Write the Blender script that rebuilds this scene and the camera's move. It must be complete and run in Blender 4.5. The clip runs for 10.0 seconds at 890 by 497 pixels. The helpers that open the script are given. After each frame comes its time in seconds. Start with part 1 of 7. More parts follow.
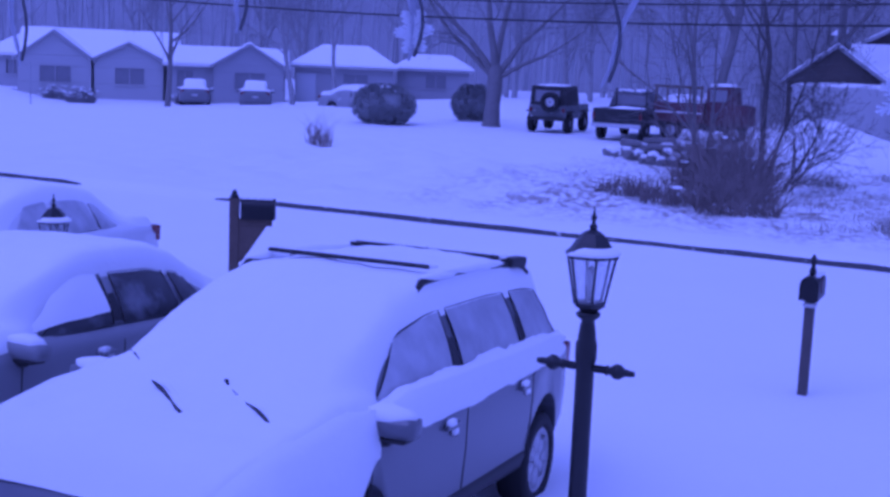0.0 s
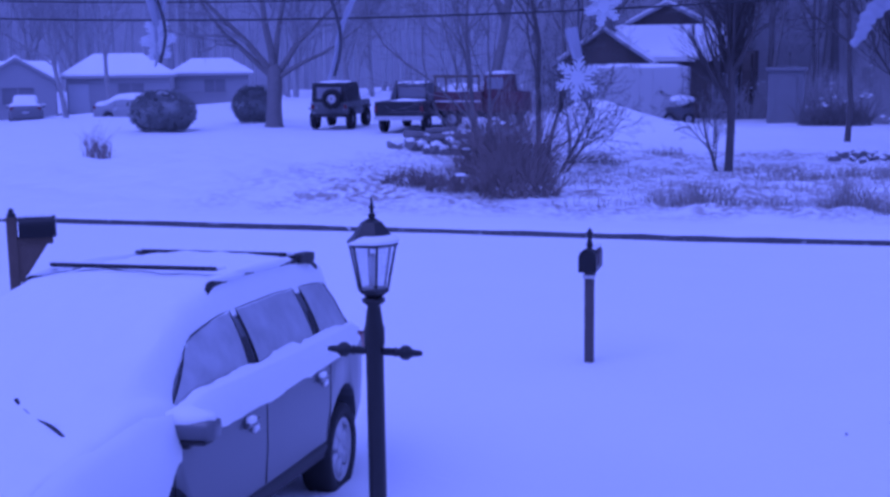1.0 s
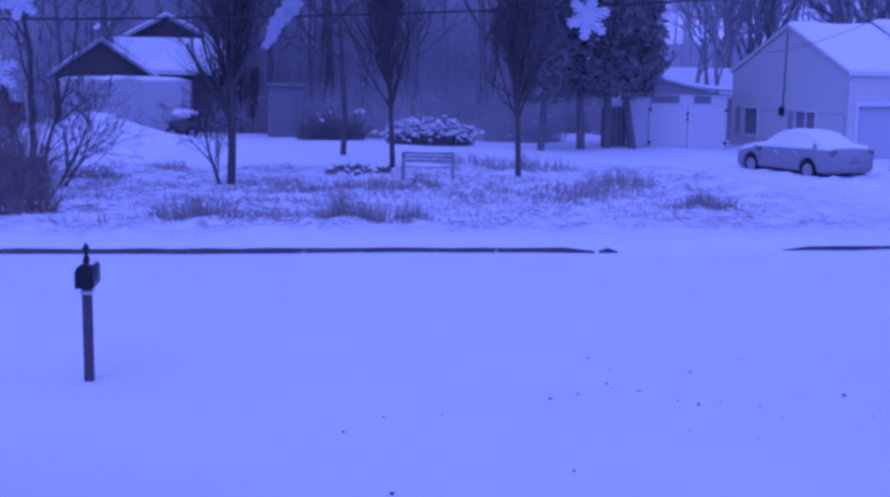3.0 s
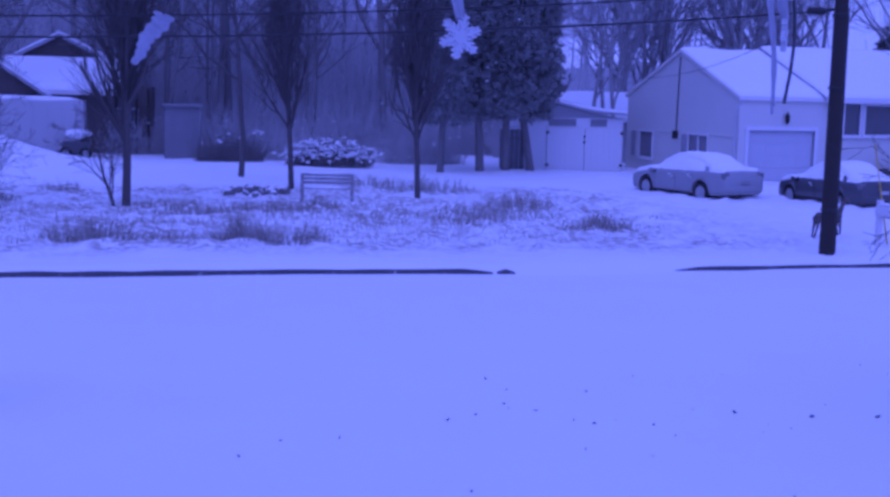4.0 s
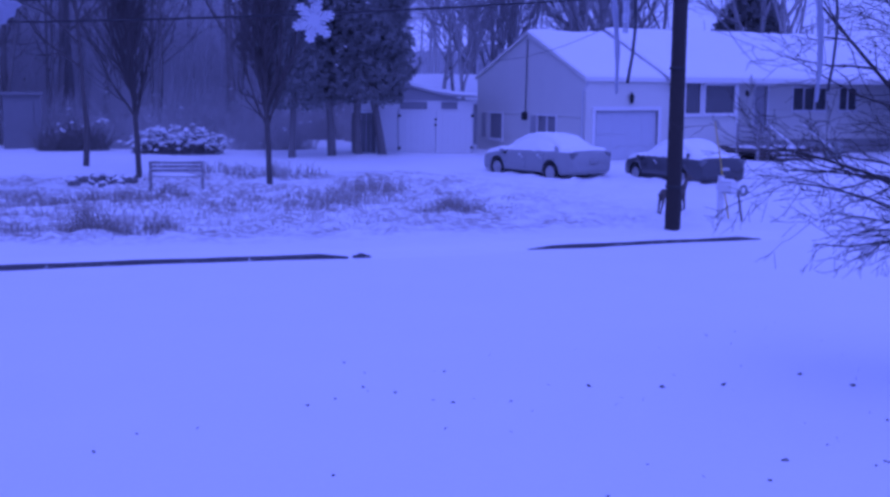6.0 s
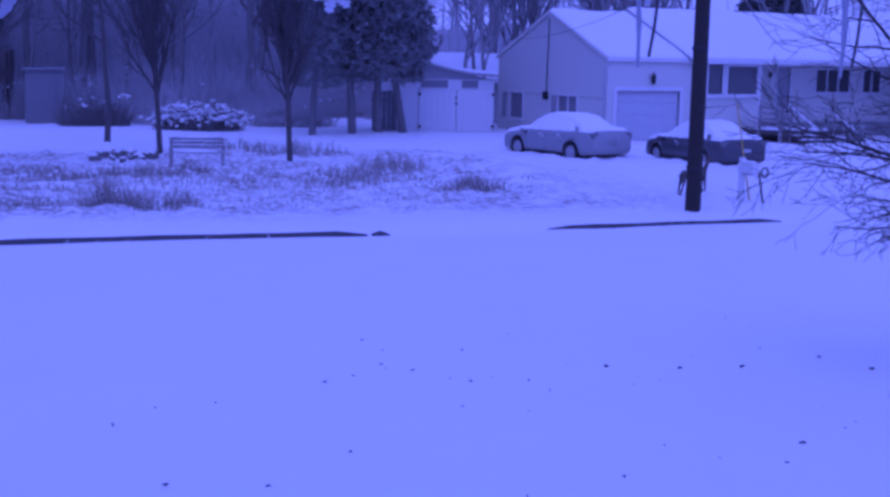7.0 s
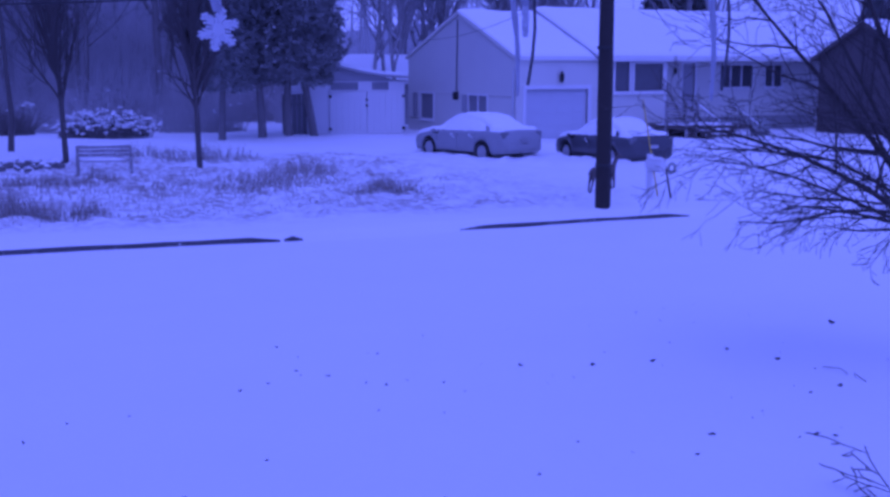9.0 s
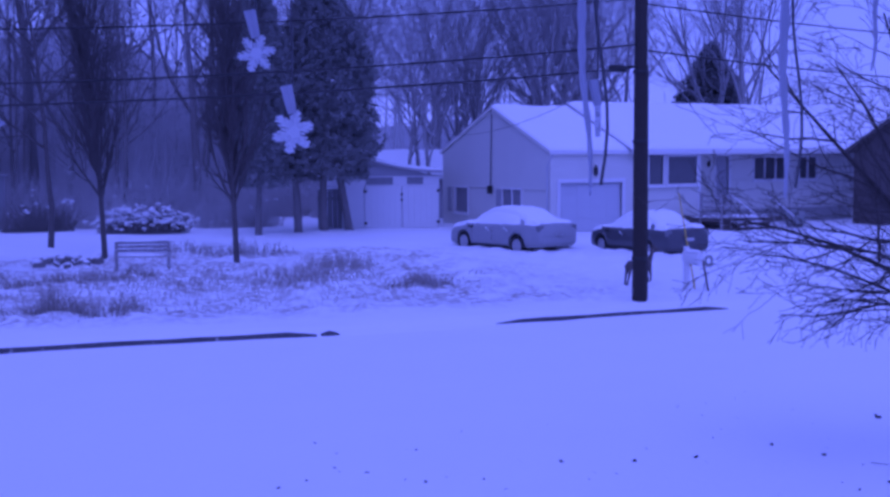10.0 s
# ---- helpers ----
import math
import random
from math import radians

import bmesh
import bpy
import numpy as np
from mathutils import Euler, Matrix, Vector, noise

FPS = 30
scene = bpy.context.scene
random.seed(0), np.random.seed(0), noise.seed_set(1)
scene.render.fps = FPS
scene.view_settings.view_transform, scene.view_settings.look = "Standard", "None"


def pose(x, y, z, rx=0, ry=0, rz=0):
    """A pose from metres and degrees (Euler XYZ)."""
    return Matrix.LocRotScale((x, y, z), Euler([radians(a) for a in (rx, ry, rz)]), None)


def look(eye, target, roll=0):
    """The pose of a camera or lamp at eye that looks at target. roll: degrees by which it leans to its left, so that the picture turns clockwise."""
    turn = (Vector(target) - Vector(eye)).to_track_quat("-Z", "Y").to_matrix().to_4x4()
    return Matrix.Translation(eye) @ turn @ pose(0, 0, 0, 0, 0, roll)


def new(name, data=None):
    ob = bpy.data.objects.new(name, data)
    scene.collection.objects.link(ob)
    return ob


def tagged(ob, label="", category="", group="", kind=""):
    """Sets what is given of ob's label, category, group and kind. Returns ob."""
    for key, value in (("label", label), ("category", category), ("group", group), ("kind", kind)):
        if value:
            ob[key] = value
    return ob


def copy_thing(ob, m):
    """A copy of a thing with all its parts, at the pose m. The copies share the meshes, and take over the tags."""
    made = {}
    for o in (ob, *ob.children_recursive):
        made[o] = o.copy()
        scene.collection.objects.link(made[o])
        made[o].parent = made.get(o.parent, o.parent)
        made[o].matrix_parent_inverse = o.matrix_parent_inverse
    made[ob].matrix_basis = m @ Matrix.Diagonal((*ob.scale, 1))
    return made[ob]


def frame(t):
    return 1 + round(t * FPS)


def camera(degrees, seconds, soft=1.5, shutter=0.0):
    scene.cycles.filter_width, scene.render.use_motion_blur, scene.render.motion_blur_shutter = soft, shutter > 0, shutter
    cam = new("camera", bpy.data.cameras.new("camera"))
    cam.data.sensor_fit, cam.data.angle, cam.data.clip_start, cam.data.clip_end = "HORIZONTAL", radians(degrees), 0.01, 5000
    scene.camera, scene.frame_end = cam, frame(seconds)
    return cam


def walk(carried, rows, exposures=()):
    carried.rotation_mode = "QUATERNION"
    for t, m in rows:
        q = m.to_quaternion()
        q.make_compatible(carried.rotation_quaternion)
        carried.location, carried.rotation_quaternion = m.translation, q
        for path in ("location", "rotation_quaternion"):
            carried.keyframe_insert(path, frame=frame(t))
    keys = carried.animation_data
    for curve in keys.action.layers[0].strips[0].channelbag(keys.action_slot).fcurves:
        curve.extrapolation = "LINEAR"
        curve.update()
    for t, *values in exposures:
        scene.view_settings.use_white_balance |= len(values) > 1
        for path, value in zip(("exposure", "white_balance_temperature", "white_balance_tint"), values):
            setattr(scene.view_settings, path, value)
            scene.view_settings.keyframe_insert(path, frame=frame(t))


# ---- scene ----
cam = camera(40.00, 10.0, soft=3.0)
PATH = [
    (0.0, pose(-0.203, 0.199, 3.100, 80.962, -2.333, 26.179)),
    (0.5, pose(-0.165, 0.135, 3.113, 82.447, -0.714, 22.067)),
    (1.0, pose(-0.079, 0.047, 3.102, 80.950, 0.765, 15.991)),
    (1.5, pose(-0.031, 0.014, 3.094, 81.482, -1.166, 10.112)),
    (2.0, pose(0.015, 0.007, 3.100, 80.859, -0.802, 4.123)),
    (2.5, pose(0.004, 0.020, 3.085, 81.104, -0.705, -3.733)),
    (2.7, pose(0.008, 0.020, 3.085, 81.200, -0.675, -5.067)),
    (3.8, pose(0.048, 0.012, 3.079, 82.885, -1.431, -10.524)),
    (4.0, pose(0.051, 0.007, 3.079, 82.739, -1.280, -11.340)),
    (4.5, pose(0.046, -0.040, 3.082, 82.521, -0.640, -16.584)),
    (5.0, pose(0.035, -0.026, 3.099, 82.077, 0.034, -18.185)),
    (5.5, pose(0.037, -0.021, 3.082, 82.470, -0.807, -18.175)),
    (5.7, pose(0.038, -0.020, 3.080, 82.327, -0.390, -18.414)),
    (6.8, pose(0.041, -0.017, 3.070, 81.335, -1.484, -17.678)),
    (7.0, pose(0.042, -0.016, 3.069, 81.110, -1.093, -17.312)),
    (7.5, pose(0.047, -0.039, 3.066, 80.259, -0.242, -17.730)),
    (8.0, pose(0.051, -0.072, 3.074, 78.564, -0.553, -18.927)),
    (8.5, pose(0.046, -0.077, 3.101, 79.643, -0.337, -20.415)),
    (9.0, pose(0.059, -0.073, 3.112, 81.164, -0.124, -21.461)),
    (9.5, pose(0.036, -0.066, 3.115, 83.833, -0.059, -22.171)),
    (10.0, pose(0.019, -0.027, 3.120, 85.536, 0.311, -19.930)),
]
walk(cam, PATH, exposures=[(0.0, -0.86, 4030, 80), (2.5, -0.96, 4005, 82), (5.0, -1.03, 4040, 84), (7.5, -1.14, 4020, 87), (8.5, -1.19, 4010, 88), (9.5, -1.18, 4040, 89), (10.0, -1.09, 4060, 86)])

# ---- world and light ----
world = bpy.data.worlds.new("overcast_sky")
scene.world = world
world.use_nodes = True
wn = world.node_tree
bg = wn.nodes["Background"]
sky = wn.nodes.new("ShaderNodeTexSky")
sky.sky_type, sky.sun_disc = "NISHITA", False
sky.sun_elevation, sky.sun_rotation = radians(57), radians(203)
cloud = wn.nodes.new("ShaderNodeMixRGB")
cloud.inputs[0].default_value = 0.85
cloud.inputs[2].default_value = (6.2, 6.6, 7.4, 1)
wn.links.new(sky.outputs[0], cloud.inputs[1])
wn.links.new(cloud.outputs[0], bg.inputs[0])
bg.inputs[1].default_value = 0.1
sun_data = bpy.data.lights.new("sun", "SUN")
sun_data.energy, sun_data.angle, sun_data.color = 0.6, radians(40), (1, 0.97, 0.93)
sun = new("sun", sun_data)
sun.matrix_world = look((0, 0, 40), (10, 24, 0))


# ---- materials ----
def mat(name, colour, rough=0.8, metal=0.0, vary=0.15, scale=3.0, bump=0.0, fine=40.0, second=None, amount=0.5, spread=0.06, coat=0.0):
    """A surface with stains at one scale and grain at another; second: a colour that shows in patches (snow, rust)."""
    m = bpy.data.materials.new(name)
    m.use_nodes = True
    nt = m.node_tree
    b = nt.nodes["Principled BSDF"]
    b.inputs["Roughness"].default_value, b.inputs["Metallic"].default_value = rough, metal
    b.inputs["Coat Weight"].default_value = coat
    co = nt.nodes.new("ShaderNodeTexCoord")
    out = None

    def noisy(s, detail=4.0):
        n = nt.nodes.new("ShaderNodeTexNoise")
        n.inputs["Scale"].default_value, n.inputs["Detail"].default_value = s, detail
        nt.links.new(co.outputs["Object"], n.inputs["Vector"])
        return n

    def mixed(fac, a, bcol, mode="MIX"):
        x = nt.nodes.new("ShaderNodeMixRGB")
        x.blend_type = mode
        for sock, v in zip(x.inputs, (fac, a, bcol)):
            if isinstance(v, bpy.types.NodeSocket):
                nt.links.new(v, sock)
            elif isinstance(v, tuple):
                sock.default_value = (*v, 1)
            else:
                sock.default_value = v
        return x.outputs[0]

    dark = tuple(c * (1 - vary) for c in colour)
    light = tuple(min(1, c * (1 + vary)) for c in colour)
    out = mixed(noisy(scale).outputs[0], dark, light)
    out = mixed(0.35, out, mixed(noisy(fine).outputs[0], dark, light))
    if second:
        ramp = nt.nodes.new("ShaderNodeValToRGB")
        ramp.color_ramp.elements[0].position, ramp.color_ramp.elements[1].position = 1 - amount - spread, 1 - amount + spread
        nt.links.new(noisy(scale * 2.3, 6).outputs[0], ramp.inputs[0])
        out = mixed(ramp.outputs[0], out, second)
    nt.links.new(out, b.inputs["Base Color"])
    if bump:
        bp = nt.nodes.new("ShaderNodeBump")
        bp.inputs["Strength"].default_value, bp.inputs["Distance"].default_value = bump, 0.02
        nt.links.new(noisy(fine, 6).outputs[0], bp.inputs["Height"])
        nt.links.new(bp.outputs[0], b.inputs["Normal"])
    return m


def glass_mat(name, colour, rough=0.08):
    m = mat(name, colour, rough, vary=0.2)
    m.node_tree.nodes["Principled BSDF"].inputs["Specular IOR Level"].default_value = 0.6
    return m


SNOW = mat("snow", (0.82, 0.83, 0.85), 0.7, vary=0.03, scale=0.7, bump=0.25, fine=9)
YARD = mat("yard_snow", (0.82, 0.83, 0.85), 0.7, vary=0.03, scale=0.7, bump=0.25, fine=9)


def thin_patches(m, x0, x1, y0, y1):
    """Dead grass and soil that show through thin snow over one stretch of the yard."""
    t = m.node_tree
    b = t.nodes["Principled BSDF"]
    snow = b.inputs["Base Color"].links[0].from_socket
    co, xyz = t.nodes.new("ShaderNodeTexCoord"), t.nodes.new("ShaderNodeSeparateXYZ")
    t.links.new(co.outputs["Object"], xyz.inputs[0])
    fac = None
    for axis, lo, hi, soft in (("X", x0, x1, 4.0), ("Y", y0, y1, 1.5)):
        for edge, sign in ((lo, 1), (hi, -1)):
            r = t.nodes.new("ShaderNodeMapRange")
            r.inputs[1].default_value, r.inputs[2].default_value = edge, edge + sign * soft
            t.links.new(xyz.outputs[axis], r.inputs[0])
            if fac is None:
                fac = r.outputs[0]
            else:
                mu = t.nodes.new("ShaderNodeMath")
                mu.operation = "MULTIPLY"
                t.links.new(fac, mu.inputs[0])
                t.links.new(r.outputs[0], mu.inputs[1])
                fac = mu.outputs[0]
    for scale, lo, hi in ((0.9, 0.36, 0.58), (6.0, 0.38, 0.62)):
        n, r = t.nodes.new("ShaderNodeTexNoise"), t.nodes.new("ShaderNodeMapRange")
        n.inputs["Scale"].default_value, n.inputs["Detail"].default_value = scale, 6
        t.links.new(co.outputs["Object"], n.inputs["Vector"])
        r.inputs[1].default_value, r.inputs[2].default_value = lo, hi
        t.links.new(n.outputs[0], r.inputs[0])
        mu = t.nodes.new("ShaderNodeMath")
        mu.operation = "MULTIPLY"
        t.links.new(fac, mu.inputs[0])
        t.links.new(r.outputs[0], mu.inputs[1])
        fac = mu.outputs[0]
    mix = t.nodes.new("ShaderNodeMixRGB")
    mix.inputs[2].default_value = (0.27, 0.23, 0.2, 1)
    t.links.new(fac, mix.inputs[0])
    t.links.new(snow, mix.inputs[1])
    t.links.new(mix.outputs[0], b.inputs["Base Color"])


thin_patches(YARD, -13, 14, 21.3, 37)
KERB = mat("wet_asphalt_kerb", (0.06, 0.06, 0.065), 0.6, vary=0.3, scale=4, bump=0.5, second=(0.7, 0.71, 0.73), amount=0.3)
BLACK = mat("black_paint", (0.012, 0.012, 0.014), 0.4, vary=0.3, bump=0.1)
TRIM = mat("black_plastic", (0.02, 0.02, 0.022), 0.6, vary=0.2)
WOODPOLE = mat("creosoted_pole", (0.03, 0.026, 0.024), 0.9, vary=0.35, scale=8, bump=0.4, fine=60)
POST = mat("weathered_post", (0.11, 0.085, 0.065), 0.85, vary=0.3, scale=10, bump=0.3)
# bark across the street, lightened to carry distance haze in its colour
BARK = mat("bark", (0.19, 0.182, 0.18), 0.95, vary=0.35, scale=6, bump=0.6, second=(0.6, 0.6, 0.62), amount=0.27)
BARKNEAR = mat("dark_bark", (0.045, 0.04, 0.038), 0.95, vary=0.35, scale=6, bump=0.6)
TWIGNEAR = mat("dark_twigs", (0.055, 0.048, 0.046), 0.9, vary=0.3)
# bark of distant trees, paled so that the colour stands in for haze
BARKFAR = mat("hazed_bark", (0.31, 0.305, 0.31), 0.95, vary=0.25, scale=3, second=(0.6, 0.6, 0.62), amount=0.33)
# twigs lightened likewise for haze
TWIG = mat("twigs", (0.2, 0.19, 0.187), 0.9, vary=0.3)
# yard bark and twigs below: darker step, still lifted a little for haze
BARKYARD = mat("yard_bark", (0.1, 0.093, 0.09), 0.95, vary=0.3, scale=6, bump=0.6, second=(0.5, 0.5, 0.52), amount=0.2)
TWIGYARD = mat("yard_twigs", (0.105, 0.098, 0.096), 0.9, vary=0.3)
# twigs of distant trees, haze mixed into the base colour
TWIGFAR = mat("hazed_twigs", (0.28, 0.275, 0.285), 0.9, vary=0.2)
# needles lightened and patched paler, so haze is painted into their colour
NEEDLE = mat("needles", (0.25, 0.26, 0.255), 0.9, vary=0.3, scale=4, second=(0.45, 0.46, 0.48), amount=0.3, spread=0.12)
# brush lightened and flecked pale, the wood's haze is in this colour
BRUSH = mat("hazed_brush", (0.5, 0.49, 0.495), 0.95, vary=0.25, scale=1.5, second=(0.62, 0.62, 0.64), amount=0.3)
# lighter again for far conifers and round bushes, haze in the colour
NEEDLEFAR = mat("hazed_needles", (0.26, 0.27, 0.27), 0.9, vary=0.3, scale=4)
WEED = mat("dry_weeds", (0.34, 0.315, 0.285), 0.95, vary=0.3, scale=3)
LEAF = mat("fallen_leaf", (0.085, 0.075, 0.07), 0.9, vary=0.4)
SIDING = mat("cream_siding", (0.6, 0.6, 0.56), 0.7, vary=0.06, scale=1.2)
# the next two sidings are lightened, with distance haze put into their colour
SIDINGFAR = mat("pale_siding", (0.42, 0.42, 0.43), 0.75, vary=0.06, scale=0.8)
SIDINGGREY = mat("grey_siding", (0.34, 0.34, 0.36), 0.75, vary=0.08, scale=0.8)
GREYSHED = mat("weathered_grey_boards", (0.2, 0.2, 0.21), 0.85, vary=0.12, scale=2)
DARKWOOD = mat("dark_brown_boards", (0.1, 0.088, 0.082), 0.85, vary=0.3, scale=3, bump=0.3)
WHITE = mat("white_paint", (0.66, 0.66, 0.67), 0.6, vary=0.05, scale=2)
GREYDOOR = mat("pale_door", (0.5, 0.51, 0.54), 0.6, vary=0.05, scale=2)
SHINGLE = mat("shingles", (0.1, 0.1, 0.11), 0.9, vary=0.25, scale=5, bump=0.4)
PANE = glass_mat("window_pane", (0.09, 0.092, 0.1))
# clear pane made paler, its colour imitates haze before the glass
PANEFAR = glass_mat("haze_toned_pane", (0.2, 0.2, 0.22), 0.3)
CONCRETE = mat("concrete", (0.3, 0.3, 0.3), 0.85, vary=0.15, scale=3, bump=0.3)
FROSTCAR = mat("frosted_car_paint", (0.3, 0.305, 0.32), 0.55, vary=0.14, scale=3, fine=9)
# dark car paint lightened for the farthest cars, haze in the colour
HAZECAR = mat("hazed_car_paint", (0.17, 0.172, 0.185), 0.6, vary=0.15, scale=2)
SNOWYSILVER = mat("snow_dusted_silver_paint", (0.24, 0.245, 0.26), 0.5, metal=0.1, vary=0.12, scale=2.5, fine=12)
SILVER = mat("silver_car_paint", (0.138, 0.142, 0.156), 0.38, metal=0.2, vary=0.06, scale=1.5, coat=0.4)
DARKCAR = mat("dark_car_paint", (0.075, 0.075, 0.085), 0.35, metal=0.2, vary=0.15, scale=1.5, coat=0.4)
WHITECAR = mat("white_car_paint", (0.62, 0.63, 0.65), 0.35, vary=0.05, scale=1.5, coat=0.4)
REDPAINT = mat("faded_red_paint", (0.095, 0.042, 0.05), 0.5, vary=0.25, scale=2)
RUBBER = mat("tyre_rubber", (0.018, 0.018, 0.02), 0.85, vary=0.3)
ALLOY = mat("alloy_wheel", (0.5, 0.5, 0.52), 0.35, metal=0.6, vary=0.15, scale=6)
TAIL = mat("tail_light", (0.14, 0.03, 0.032), 0.25, vary=0.2)
YELLOW = mat("yellow_stake", (0.45, 0.36, 0.05), 0.6, vary=0.15)
def lucent(name, colour, through_part):
    """Milky plastic that lets light through."""
    m = mat(name, colour, 0.4, vary=0.06, scale=20)
    t = m.node_tree
    mix, tr = t.nodes.new("ShaderNodeMixShader"), t.nodes.new("ShaderNodeBsdfTranslucent")
    tr.inputs[0].default_value, mix.inputs[0].default_value = (*colour, 1), through_part
    t.links.new(t.nodes["Principled BSDF"].outputs[0], mix.inputs[1])
    t.links.new(tr.outputs[0], mix.inputs[2])
    t.links.new(mix.outputs[0], t.nodes["Material Output"].inputs[0])
    return m


FLAKE = lucent("white_plastic", (0.85, 0.86, 0.89), 0.5)
ICICLE = lucent("frosted_acrylic", (0.62, 0.63, 0.69), 0.5)
CORD = mat("grey_cord", (0.09, 0.09, 0.1), 0.7)
RUBBLE = mat("rubble", (0.2, 0.192, 0.19), 0.95, vary=0.4, scale=4, bump=0.5)
LAMPGLASS = bpy.data.materials.new("lamp_glass")
LAMPGLASS.use_nodes = True
_g = LAMPGLASS.node_tree
_mix, _tr = _g.nodes.new("ShaderNodeMixShader"), _g.nodes.new("ShaderNodeBsdfTransparent")
_tr.inputs[0].default_value = (0.93, 0.94, 0.96, 1)
_mix.inputs[0].default_value = 0.25
_g.nodes["Principled BSDF"].inputs["Roughness"].default_value = 0.1
_g.links.new(_tr.outputs[0], _mix.inputs[1])
_g.links.new(_g.nodes["Principled BSDF"].outputs[0], _mix.inputs[2])
_g.links.new(_mix.outputs[0], _g.nodes["Material Output"].inputs[0])


# ---- builders ----
def thing(name, m, label, category, group="", kind=""):
    ob = new(name)
    ob.matrix_basis = m
    return tagged(ob, label, category, group, kind)


def part(name, bm, material, parent=None, label="", smooth=False):
    me = bpy.data.meshes.new(name)
    bmesh.ops.recalc_face_normals(bm, faces=bm.faces)
    if smooth:
        for f in bm.faces:
            f.smooth = True
    bm.to_mesh(me)
    bm.free()
    me.materials.append(material)
    ob = new(name, me)
    if parent:
        ob.parent = parent
    return tagged(ob, label)


def solo(name, bm, material, label, category, group="", kind="", m=None, smooth=False):
    ob = part(name, bm, material, None, "", smooth)
    if m:
        ob.matrix_basis = m
    return tagged(ob, label, category, group, kind)


def box(bm, x0, y0, z0, x1, y1, z1, bevel=0.0):
    r = bmesh.ops.create_cube(bm, size=1, matrix=Matrix.Translation(((x0 + x1) / 2, (y0 + y1) / 2, (z0 + z1) / 2)) @ Matrix.Diagonal((x1 - x0, y1 - y0, z1 - z0, 1)))
    if bevel:
        es = list({e for v in r["verts"] for e in v.link_edges})
        bmesh.ops.bevel(bm, geom=es, offset=bevel, segments=2, affect="EDGES", profile=0.7)
    return bm


def boxed(*a, bevel=0.0):
    return box(bmesh.new(), *a, bevel=bevel)


def tube(bm, pts, radii, n=8, cap=True):
    """A tapered tube along points."""
    rings = []
    pts = [Vector(p) for p in pts]
    for i, p in enumerate(pts):
        d = (pts[min(i + 1, len(pts) - 1)] - pts[max(i - 1, 0)]).normalized()
        a = d.orthogonal().normalized()
        b = d.cross(a)
        r = radii[i] if isinstance(radii, (list, tuple)) else radii
        rings.append([bm.verts.new(p + (a * math.cos(2 * math.pi * k / n) + b * math.sin(2 * math.pi * k / n)) * r) for k in range(n)])
    for r0, r1 in zip(rings, rings[1:]):
        best = min(range(n), key=lambda s: sum((r0[k].co - r1[(k + s) % n].co).length for k in range(0, n, 2)))
        for k in range(n):
            bm.faces.new((r0[k], r0[(k + 1) % n], r1[(k + 1 + best) % n], r1[(k + best) % n]))
    if cap:
        bm.faces.new(rings[0][::-1])
        bm.faces.new(rings[-1])
    return bm


def lathe(bm, profile, n=16, m=Matrix()):
    """Turns (radius, height) pairs about z."""
    rings = [[bm.verts.new(m @ Vector((r * math.cos(2 * math.pi * k / n), r * math.sin(2 * math.pi * k / n), z))) for k in range(n)] for r, z in profile]
    for a, b in zip(rings, rings[1:]):
        for k in range(n):
            bm.faces.new((a[k], a[(k + 1) % n], b[(k + 1) % n], b[k]))
    bm.faces.new(rings[0][::-1])
    bm.faces.new(rings[-1])
    return bm


def prism(bm, outline, axis, a, b):
    """An outline of pairs, drawn out along an axis from a to b."""
    def at(p, v):
        return {"x": (v, p[0], p[1]), "y": (p[0], v, p[1]), "z": (p[0], p[1], v)}[axis]
    lo = [bm.verts.new(at(p, a)) for p in outline]
    hi = [bm.verts.new(at(p, b)) for p in outline]
    bm.faces.new(lo[::-1])
    bm.faces.new(hi)
    for k in range(len(outline)):
        j = (k + 1) % len(outline)
        bm.faces.new((lo[k], lo[j], hi[j], hi[k]))
    return bm


def ease(a, b, v):
    t = max(0.0, min(1.0, (v - a) / (b - a)))
    return t * t * (3 - 2 * t)


MOUNDS = [(-61.5, 55.0, 4.5, 3.0, 1.5), (-7.6, 46.0, 2.1, 2.2, 1.0), (-4.8, 46.5, 4.0, 2.2, 0.35), (-9.0, 24.5, 5.0, 1.6, 0.22), (-13.0, 27.5, 6.0, 2.5, 0.3), (-9.8, 34.2, 2.4, 2.4, 0.22), (3.5, 38.0, 9, 3.0, 0.15)]


